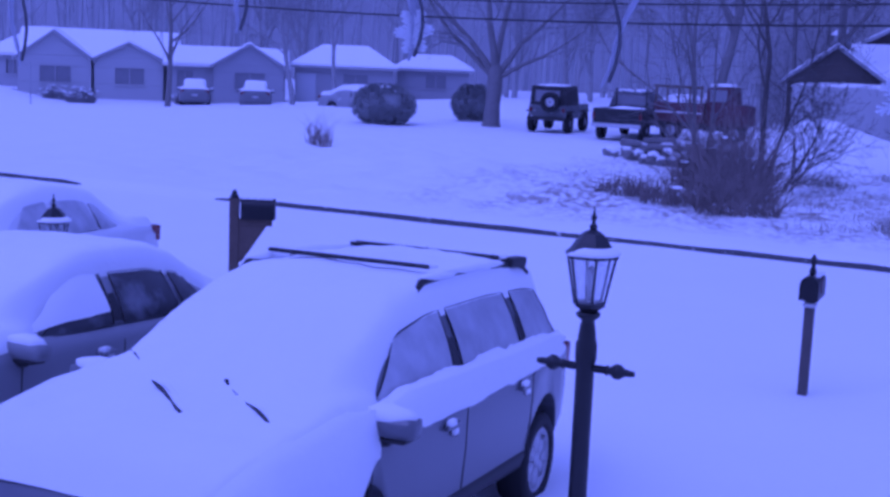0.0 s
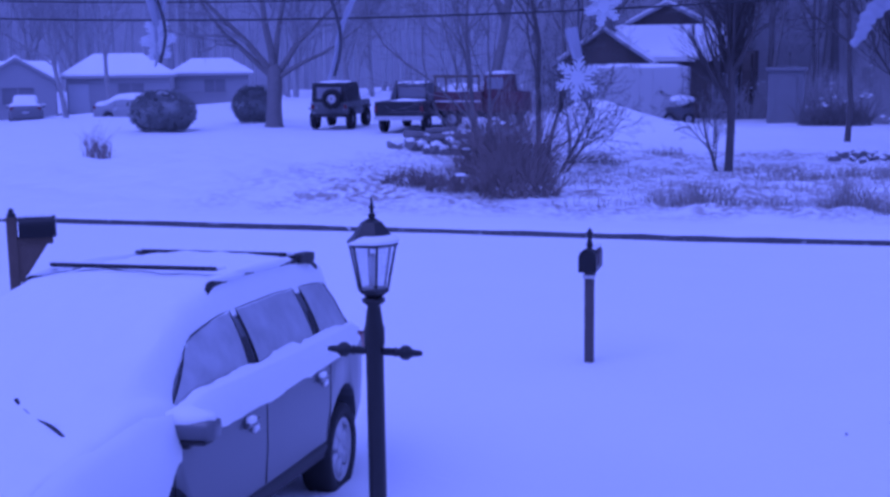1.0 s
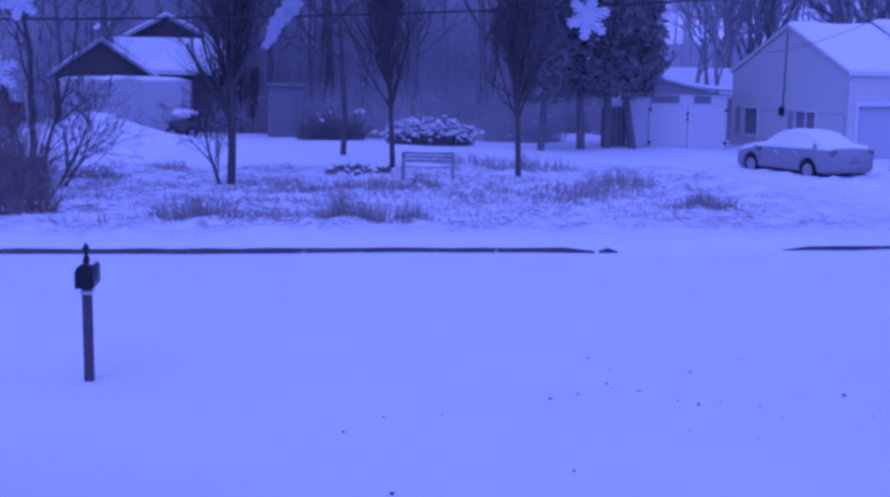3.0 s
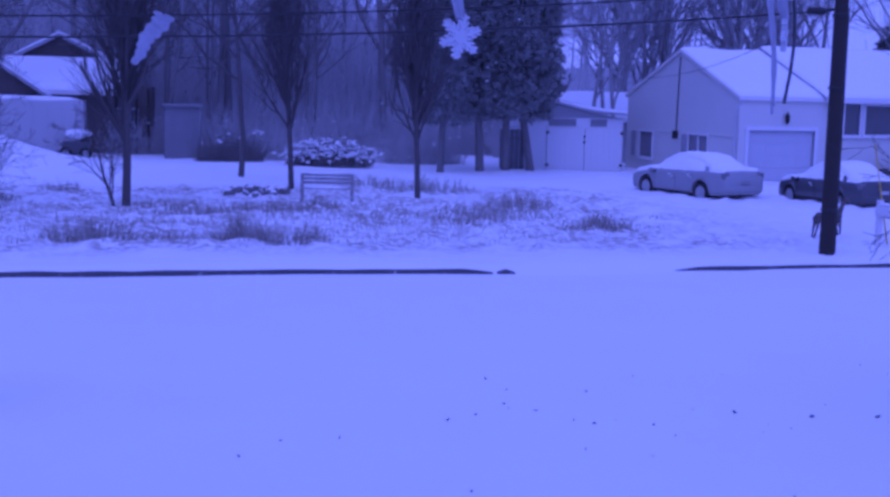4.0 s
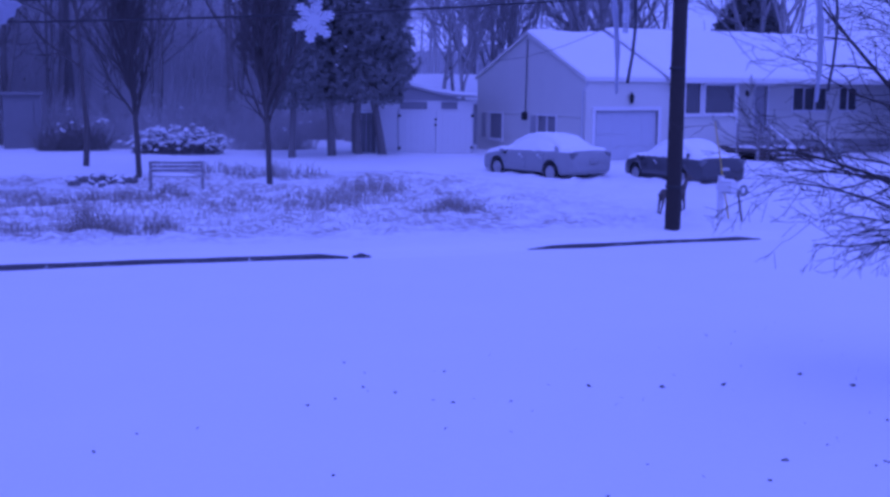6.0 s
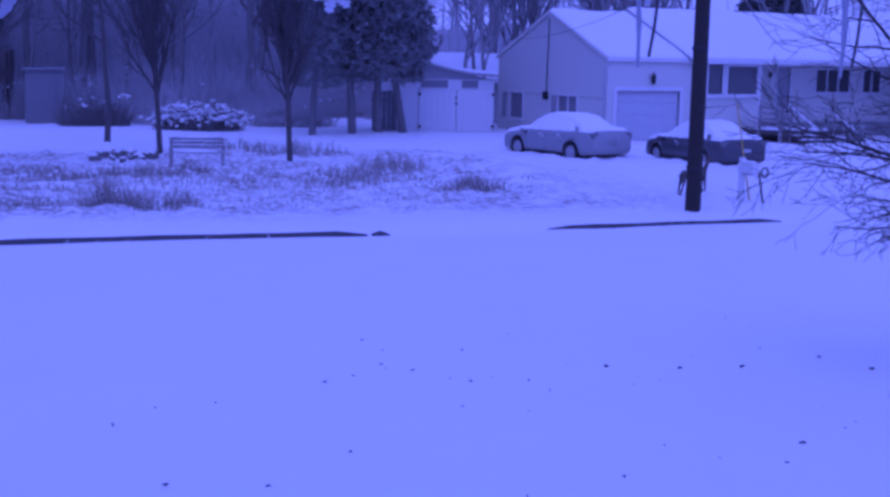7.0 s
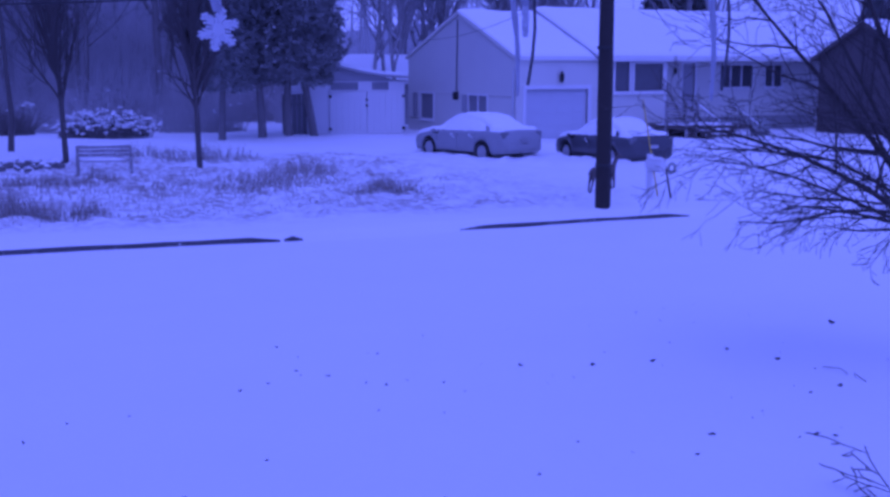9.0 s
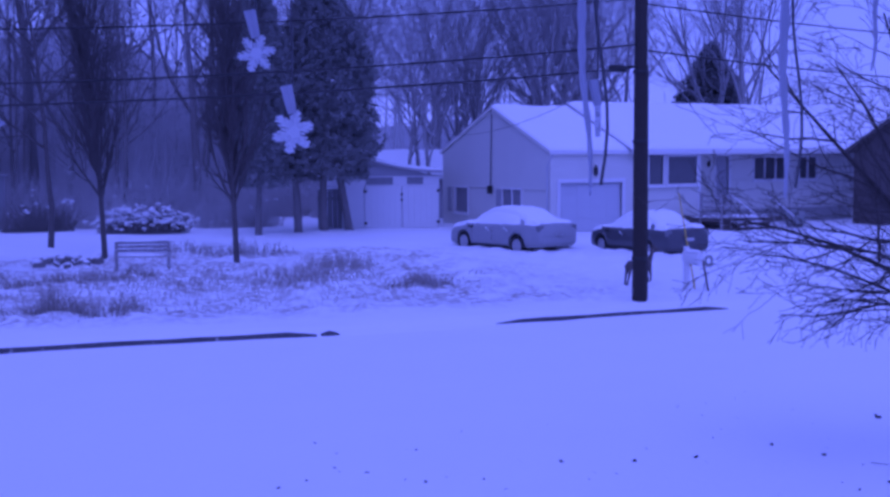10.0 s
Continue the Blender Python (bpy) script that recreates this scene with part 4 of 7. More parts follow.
def gable_roof(parent, u0, u1, v0, v1, eave, ridge, over, snow, m, along="u", thick=0.16, slab=None):
    """Two slopes with the ridge along u; over: the eaves' overhang."""
    vm = (v0 + v1) / 2
    half = (v1 - v0) / 2
    k = (ridge - eave) / half
    zo = eave - k * over
    out = [(v0 - over, zo), (vm, ridge), (v1 + over, zo), (v1 + over, zo - thick), (vm, ridge - thick), (v0 - over, zo - thick)]

    def swap(bm):
        if along == "v":
            bm.transform(Matrix(((0, 1, 0, 0), (1, 0, 0, 0), (0, 0, 1, 0), (0, 0, 0, 1))))
        bm.transform(m)
        return bm
    roof = part("roof", swap(prism(bmesh.new(), out, "x", u0 - over, u1 + over)), slab or SHINGLE, parent, "shingled gable roof")
    n, j = 30, 10
    bm = bmesh.new()
    for sgn in (-1, 1):
        top, bot = [], []
        for i in range(n + 1):
            u = u0 - over + 0.03 + (u1 - u0 + 2 * over - 0.06) * i / n
            r0, r1 = [], []
            for q in range(j + 1):
                f = q / j
                v = vm + sgn * (half + over - 0.03) * f
                z = ridge + 0.004 - k * (half + over) * f
                t = snow * (0.75 + 0.5 * noise.noise((u * 0.7, v * 0.7, ridge))) * (0.35 if q == j or i in (0, n) else 1)
                r0.append(bm.verts.new((u, v, z + t)))
                r1.append(bm.verts.new((u, v, z)))
            top.append(r0)
            bot.append(r1)
        for i in range(n):
            for q in range(j):
                bm.faces.new((top[i][q], top[i + 1][q], top[i + 1][q + 1], top[i][q + 1]))
            bm.faces.new((top[i][j], top[i + 1][j], bot[i + 1][j], bot[i][j]))
        for i in (0, n):
            for q in range(j):
                bm.faces.new((top[i][q], top[i][q + 1], bot[i][q + 1], bot[i][q]))
    part("roof_snow", swap(bm), SNOW, roof, "even layer of snow", True)
    bm = bmesh.new()
    prism(bm, [(v0 - over - 0.02, zo - thick - 0.02), (v0 - over - 0.02, zo + 0.005), (v0 - over + 0.0, zo + 0.005), (v0 - over + 0.0, zo - thick - 0.02)], "x", u0 - over, u1 + over)
    part("fascia", swap(bm), WHITE, roof, "white gutter board")
    return roof


def house_right():
    root = thing("house", pose(19.25, 41.5, 0.1, 0, 0, 9), "cream one-storey house with attached garage and snowy roof", "house")
    I = Matrix()
    side = Matrix.Translation((0, 8.3, 0)) @ Matrix.Rotation(-math.pi / 2, 4, "Z")
    # garage wing: front wall and gable wall
    wall_with_openings("wall", 3.75, 3.0, 0.2, [(0.42, 0.0, 3.3, 1.87)], SIDING, root, I, courses=0.125, label="cream lap siding")
    wall_with_openings("wall", 8.3, 3.0, 0.2, [(1.12, 0.55, 2.17, 1.57), (4.96, 0.75, 6.3, 1.58)], SIDING, root, side, gable=1.72, courses=0.125, label="cream gable siding")
    for x0, z0, x1, z1, cols in ((1.12, 0.55, 2.17, 1.57, 1), (4.96, 0.75, 6.3, 1.58, 2)):
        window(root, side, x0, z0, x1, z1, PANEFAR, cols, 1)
    for x0, x1 in ((0.5, 0.8), (4.48, 4.86)):
        bm = boxed(x0, -0.06, 0.56, x1, -0.02, 1.58)
        for k in range(8):
            box(bm, x0 + 0.04, -0.075, 0.62 + 0.115 * k, x1 - 0.04, -0.055, 0.7 + 0.115 * k)
        bm.transform(side)
        part("shutter", bm, SIDINGGREY, root, "grey louvred shutter")
    bm = bmesh.new()
    for i in range(4):
        z = 0.02 + i * 0.46
        box(bm, 0.44, 0.08, z, 3.28, 0.12, z + 0.457, 0.004)
        for k in range(4):
            box(bm, 0.54 + 0.69 * k, 0.068, z + 0.08, 1.1 + 0.69 * k, 0.082, z + 0.37, 0.005)
    part("garage_door", bm, GREYDOOR, root, "pale panelled garage door")
    bm = bmesh.new()
    for a in ((0.28, 0, 0.42, 2.02), (3.3, 0, 3.44, 2.02), (0.42, 1.87, 3.3, 2.02)):
        box(bm, a[0], -0.05, a[1], a[2], 0.1, a[3])
    part("door_trim", bm, WHITE, root, "white garage door frame")
    lamp = part("wall_lamp", lathe(bmesh.new(), [(0.03, 2.12), (0.08, 2.2), (0.095, 2.4), (0.05, 2.48), (0.02, 2.56)], 8, Matrix.Translation((1.97, -0.14, 0))), BLACK, root, "black wall lantern")
    part("bracket", boxed(1.94, -0.1, 2.36, 2.0, -0.024, 2.42), BLACK, lamp)
    part("conduit", tube(bmesh.new(), [(-0.05, 4.25, 1.6), (-0.05, 4.2, 3.2), (-0.05, 4.17, 4.55)], 0.022, 6), CORD, root, "thin dark service conduit")
    part("electric_meter", boxed(-0.16, 4.13, 1.38, -0.024, 4.37, 1.7, bevel=0.03), TRIM, root, "dark meter box")
    part("downpipe", tube(bmesh.new(), [(-0.06, 0.12, 0.1), (-0.06, 0.12, 2.55), (0.04, -0.02, 2.85), (0.06, -0.1, 2.98)], 0.035, 6), GREYDOOR, root)
    gable_roof(root, 0, 4.2, 0, 8.3, 3.13, 4.87, 0.1, 0.1, I, slab=SIDING, thick=0.12)
    # main block: a projecting sunroom, then a wall set back behind the porch
    wall_with_openings("wall", 3.43, 3.08, 0.2, [(0.85, 1.75, 1.56, 2.9), (1.8, 1.76, 3.26, 2.83)], SIDING, root, Matrix.Translation((3.755, 0.02, 0)), courses=0.125, label="cream sunroom siding")
    mm = Matrix.Translation((3.755, 0.02, 0))
    window(root, mm, 0.85, 1.75, 1.56, 2.9, PANE, 1, 1, w=0.09)
    window(root, mm, 1.8, 1.76, 3.26, 2.83, PANE, 1, 1, w=0.09)
    part("corner_board", boxed(7.1, -0.035, 0.1, 7.2, 0.12, 3.06), WHITE, root, "white corner board")
    part("wall", boxed(6.985, 0.225, 0, 7.185, 0.9, 3.08), SIDING, root, "short return wall")
    back = Matrix.Translation((6.985, 0.905, 0))
    wall_with_openings("wall", 9.9, 3.2, 0.2, [(1.85, 0.8, 2.5, 2.83), (3.9, 1.85, 5.75, 2.75), (6.5, 1.85, 7.5, 2.75)], SIDING, root, back, courses=0.125, label="cream porch wall")
    for a in ((3.9, 1.85, 5.75, 2.75, 3), (6.5, 1.85, 7.5, 2.75, 2)):
        window(root, back, *a[:4], PANE, a[4], 1)
    bm = boxed(1.87, 0.06, 0.82, 2.48, 0.11, 2.81, bevel=0.01)
    for z in (1.0, 1.85):
        box(bm, 1.97, 0.045, z, 2.38, 0.07, z + 0.7, 0.01)
    bm.transform(back)
    door = part("front_door", bm, SIDINGGREY, root, "grey panelled front door")
    bm = bmesh.new()
    for a in ((1.75, 0.8, 1.85, 2.93), (2.5, 0.8, 2.6, 2.93), (1.85, 2.83, 2.5, 2.93)):
        box(bm, a[0], -0.04, a[1], a[2], 0.06, a[3])
    bm.transform(back)
    part("door_frame", bm, WHITE, door, "white door frame")
    part("porch_lamp", lathe(bmesh.new(), [(0.02, 2.4), (0.06, 2.46), (0.06, 2.6), (0.02, 2.66)], 8, Matrix.Translation((8.35, 0.8, 0))), BLACK, root, "small black porch lamp")
    endm = Matrix.Translation((16.890, 0.02, 0)) @ Matrix.Rotation(math.pi / 2, 4, "Z")
    wall_with_openings("wall", 7.4, 3.1, 0.2, [], SIDING, root, Matrix.Translation((0, 0.9, 0)) @ endm, courses=0.125, label="cream end wall")
    part("gable_end", prism(bmesh.new(), [(0.1, 3.102), (8.2, 3.102), (4.15, 4.86)], "x", 16.69, 16.89), SIDING, root, "cream gable end")
    part("wall", boxed(0.2, 8.1, 0, 16.68, 8.3, 2.95), SIDING, root, "plain back wall")
    gable_roof(root, 3.85, 17.0, 0, 8.3, 3.24, 5.06, 0.3, 0.1, I, slab=SIDINGGREY)
    part("soffit", boxed(7.19, -0.2, 3.0, 16.7, 0.9, 3.06), WHITE, root, "white porch soffit")
    part("foundation", boxed(7.2, 0.86, -0.3, 16.6, 0.9, 0.6), CONCRETE, root, "grey block base")


def front_steps():
    root = thing("front_steps", pose(19.25, 41.5, 0.1, 0, 0, 9) @ Matrix.Translation((-0.55, -1.2, -0.24)), "snowy front steps with weathered board railings", "steps")
    part("porch_floor", boxed(7.8, 1.145, 0.58, 10.2, 2.0, 0.72, bevel=0.01), DARKWOOD, root, "dark plank porch floor")
    part("landing", boxed(6.5, -1.5, 0.58, 9.9, 1.14, 0.72, bevel=0.01), DARKWOOD, root, "dark plank landing")
    part("landing_snow", lump(bmesh.new(), 8.2, -0.2, 0.72, 1.6, 1.2, 0.05, 4, 3), SNOW, root, "snow on the landing", True)
    for k in range(5):
        part("skirt_board", boxed(6.48, -1.47, 0.02 + 0.115 * k, 7.05, -1.44, 0.115 + 0.115 * k), DARKWOOD, root, "dark skirting board")
    for i in range(5):
        z = 0.72 - 0.15 * (i + 1)
        st = part("step", boxed(6.95, -1.5 - 0.3 * (i + 1), z - 0.05, 8.75, -1.505 - 0.3 * i, z, bevel=0.008), DARKWOOD, root, "dark wooden step")
        part("riser", boxed(7.0, -1.48 - 0.3 * (i + 1), -0.15, 8.7, -1.46 - 0.3 * (i + 1), z - 0.052), DARKWOOD, st)
        part("step_snow", lump(bmesh.new(), 7.85, -1.64 - 0.3 * i, z + 0.005, 0.86, 0.13, 0.05, i, 2), SNOW, st, "snow on the tread", True)
    # board rail on the landing's open side
    for x, y in ((6.52, -1.46), (7.0, -1.46), (6.52, -0.3)):
        part("rail_post", boxed(x - 0.045, y - 0.045, 0.02, x + 0.045, y + 0.045, 1.68, bevel=0.006), BENCHWOOD, root, "weathered post")
    for k in range(4):
        z = 0.86 + 0.22 * k
        part("rail_board", boxed(6.57, -1.475, z, 6.95, -1.445, z + 0.09), BENCHWOOD, root, "weathered rail board")
        part("rail_board", boxed(6.505, -1.41, z, 6.535, -0.35, z + 0.09), BENCHWOOD, root, "weathered rail board")
    for x in (7.0, 8.72):
        rail = part("handrail", tube(bmesh.new(), [(x, -1.46, 1.62), (x, -2.95, 0.86)], 0.035, 6), WHITE, root, "snow-topped handrail")
        for k in range(1, 4):
            y = -1.46 - 0.48 * k
            part("baluster", tube(bmesh.new(), [(x, y, max(0, 0.72 - (-1.46 - y) * 0.5)), (x, y, 1.62 - (-1.46 - y) * 0.51)], 0.02, 5), BENCHWOOD, rail)
    bm = bmesh.new()
    for k in range(30):
        lump(bm, 9.6 + random.random() * 0.6, -1.9 - random.random() * 0.8, 0.1 + random.random() * 0.5, 0.18, 0.18, 0.16, k, 1)
    shrub = tagged(part("shrub", bm, NEEDLE, None, "", True), "low dark shrub beside the front steps", "shrub")
    shrub.matrix_basis = pose(19.25, 41.5, 0.1, 0, 0, 9)


BENCHWOOD = mat("frosted_grey_wood", (0.26, 0.25, 0.25), 0.9, vary=0.25, scale=9, second=(0.6, 0.6, 0.62), amount=0.4)
house_right()
front_steps()


def white_shed():
    root = thing("garden_shed", pose(12.83, 47.0, 0.08), "white shed with wide double doors and sagging snowy roof", "shed")
    part("wall", boxed(0, 0, 0, 3.98, 3.0, 2.12), WHITE, root, "white boarded wall")
    for x0, side in ((0.8, 0), (2.37, 1)):
        d = part("door", boxed(x0, -0.05, 0.02, x0 + 1.54, -0.004, 1.72, bevel=0.01), WHITE, root, "white boarded door")
        for k in range(6):
            part("board", boxed(x0 + 0.02 + 0.25 * k, -0.062, 0.05, x0 + 0.262 + 0.25 * k, -0.047, 1.69, bevel=0.005), WHITE, d)
        hx = x0 - 0.03 if side == 0 else x0 + 1.48
        for z in (0.2, 1.48):
            part("hinge", boxed(hx, -0.1, z, hx + 0.11, -0.066, z + 0.1), BLACK, d, "black hinge")
    for z in (1.12, 1.34):
        part("latch", boxed(2.31, -0.1, z, 2.38, -0.066, z + 0.09), BLACK, root, "black latch")
    for a, b in ((0.88, 2.0), (2.6, 3.28)):
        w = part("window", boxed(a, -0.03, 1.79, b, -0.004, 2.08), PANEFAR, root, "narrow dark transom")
        part("frame", boxed(a - 0.04, -0.035, 1.75, b + 0.04, -0.006, 1.785), WHITE, w)
    line = [(-0.25, 3.12), (0.3, 3.0), (0.75, 2.88), (1.4, 2.7), (2.2, 2.52), (3.0, 2.4), (4.05, 2.33)]
    part("upper_wall", prism(bmesh.new(), [(0.02, 2.122), (3.96, 2.122)] + [(x, z - 0.1) for x, z in reversed(line) if 0 < x < 4], "y", 0.02, 2.9), SIDINGGREY, root, "grey boards under the roof")
    roof = part("roof", prism(bmesh.new(), line + [(x, z - 0.09) for x, z in reversed(line)], "y", -0.22, 3.3), SIDINGGREY, root, "grey sagging roof")
    part("roof_snow", prism(bmesh.new(), [(x, z + 0.13) for x, z in line] + [(x, z + 0.004) for x, z in reversed(line)], "y", -0.2, 3.28), SNOW, roof, "even layer of snow")


def lean_to():
    root = thing("garden_shed", pose(16.0, 53.0, 0.1), "low shed behind the garage with a snowy roof", "shed")
    part("wall", boxed(0, 0, 0, 4.2, 3.0, 2.1), SIDINGGREY, root, "grey boarded wall")
    gable_roof(root, 0, 4.2, 0, 3.0, 2.15, 3.1, 0.2, 0.12, Matrix(), slab=SIDINGGREY)


def board_fence():
    root = thing("fence", pose(11.8, 47.3, 0.08), "dark weathered board fence beside the shed", "fence")
    for k in range(5):
        part("board", boxed(0.01 + 0.2 * k, 0, 0, 0.19 + 0.2 * k, 0.03, 1.62 + 0.05 * (k % 2), bevel=0.004), GREYSHED, root)
    part("rail", boxed(0, 0.03, 1.2, 1.0, 0.09, 1.3), DARKWOOD, root)
    part("rail_snow", lump(bmesh.new(), 0.5, 0.02, 1.68, 0.48, 0.05, 0.05, 3, 2), SNOW, root, "snow on the boards", True)


white_shed()
lean_to()
board_fence()


# ---- trees ----
class Skin:
    """Collects tubes quickly."""

    def __init__(self):
        self.v, self.f = [], []

    def tube(self, pts, radii, n):
        base = None
        for i, p in enumerate(pts):
            d = (pts[min(i + 1, len(pts) - 1)] - pts[max(i - 1, 0)]).normalized()
            a = d.cross(Vector((0.31, 0.17, 0.94)))
            a = a.normalized() if a.length > 0.05 else Vector((1, 0, 0))
            b = d.cross(a)
            start = len(self.v)
            for k in range(n):
                t = 2 * math.pi * k / n
                self.v.append(p + (a * math.cos(t) + b * math.sin(t)) * radii[i])
            if base is not None:
                for k in range(n):
                    self.f.append((base + k, base + (k + 1) % n, start + (k + 1) % n, start + k))
            base = start

    def mesh(self, name, material):
        me = bpy.data.meshes.new(name)
        me.from_pydata([tuple(v) for v in self.v], [], self.f)
        me.polygons.foreach_set("use_smooth", [True] * len(self.f))
        me.materials.append(material)
        return me


def limb(skin, rng, p, d, length, r, sides, seg, wobble, lift, thin=0.0045):
    pts, dirs, radii = [p.copy()], [d.copy()], [r]
    for i in range(seg):
        d = (d + Vector((rng.gauss(0, wobble), rng.gauss(0, wobble), rng.gauss(0, wobble) + lift))).normalized()
        p = p + d * (length / seg)
        pts.append(p.copy())
        dirs.append(d.copy())
        radii.append(max(thin, r * (1 - 0.8 * (i + 1) / seg)))
    skin.tube(pts, radii, sides)
    return pts, dirs, radii


def branch_out(skins, rng, p, d, length, r, level, spec, thin=0.0045):
    """spec: per level (children, spread in degrees, length ratio, first child along, lift, wobble)."""
    children, spread, ratio, first, lift, wobble = spec[level]
    sides, seg = ((9, 7), (6, 6), (4, 5), (3, 4), (3, 3))[min(level, 4)]
    pts, dirs, radii = limb(skins[0 if level < 2 else 1], rng, p, d, length, r, sides, seg, wobble, lift, thin)
    if level + 1 >= len(spec):
        return
    for c in range(children):
        t = first + (1 - first) * (c + rng.random()) / children
        i = min(seg - 1, int(t * seg))
        f = t * seg - i
        q = pts[i].lerp(pts[i + 1], f)
        axis = dirs[i].orthogonal().normalized()
        axis.rotate(Matrix.Rotation(rng.random() * 2 * math.pi, 3, dirs[i]))
        nd = dirs[i].copy()
        nd.rotate(Matrix.Rotation(radians(spread * rng.uniform(0.7, 1.3)), 3, axis))
        rr = (radii[i] * (1 - f) + radii[i + 1] * f) * rng.uniform(0.45, 0.75)
        branch_out(skins, rng, q, nd, length * ratio * rng.uniform(0.7, 1.25) * (1.15 - 0.55 * t), rr, level + 1, spec, thin)


BIG = [(9, 48, 0.75, 0.25, 0.0, 0.05), (7, 42, 0.55, 0.25, 0.05, 0.1), (6, 40, 0.5, 0.2, 0.04, 0.14), (3, 38, 0.6, 0.2, 0.0, 0.16), (0, 0, 0, 0, 0.0, 0.18)]
COLUMN = [(84, 26, 0.27, 0.19, 0.0, 0.025), (9, 23, 0.5, 0.1, 0.16, 0.08), (6, 26, 0.55, 0.15, 0.1, 0.12), (0, 0, 0, 0, 0.05, 0.14)]
FOREST = [(16, 42, 0.30, 0.3, 0.0, 0.03), (6, 40, 0.5, 0.2, 0.06, 0.12), (5, 40, 0.55, 0.2, 0.02, 0.16), (0, 0, 0, 0, 0.0, 0.18)]
SMALL = [(10, 40, 0.5, 0.3, 0.02, 0.07), (7, 38, 0.55, 0.2, 0.06, 0.12), (6, 38, 0.5, 0.2, 0.02, 0.16), (0, 0, 0, 0, 0.0, 0.18)]
VASE = [(11, 27, 0.72, 0.16, 0.0, 0.04), (8, 30, 0.55, 0.2, 0.05, 0.09), (7, 33, 0.5, 0.2, 0.03, 0.13), (4, 34, 0.5, 0.2, 0.0, 0.15), (0, 0, 0, 0, 0.0, 0.16)]
SPRIG = [(5, 45, 0.6, 0.2, 0.03, 0.08), (3, 40, 0.5, 0.2, 0.03, 0.12), (0, 0, 0, 0, 0.0, 0.15)]
FAN = [(9, 40, 0.75, 0.12, 0.0, 0.06), (7, 38, 0.6, 0.15, 0.05, 0.12), (6, 36, 0.5, 0.15, 0.0, 0.15), (0, 0, 0, 0, 0.0, 0.18)]


def tree(x, y, height, r, spec, seed, label, bark=None, twig=None, lean=(0, 0), group="", stems=1, z=None, name="tree"):
    rng = random.Random(seed)
    skins = (Skin(), Skin())
    for k in range(stems):
        d = Vector((lean[0] + (rng.gauss(0, 0.14) if k else 0), lean[1] + (rng.gauss(0, 0.1) if k else 0), 1)).normalized()
        branch_out(skins, rng, Vector((0.12 * k, 0, -0.15)), d, height * (1 if k == 0 else rng.uniform(0.6, 0.9)), r * (1 if k == 0 else 0.6), 0, spec)
    root = thing(name, pose(x, y, ground_z(x, y) if z is None else z), label, "tree", group)
    trunk = new("trunk", skins[0].mesh("trunk", bark or BARK))
    trunk.parent = root
    crown = new("crown", skins[1].mesh("crown", twig or TWIG))
    crown.parent = root
    tagged(crown, "bare twigs")
    return root


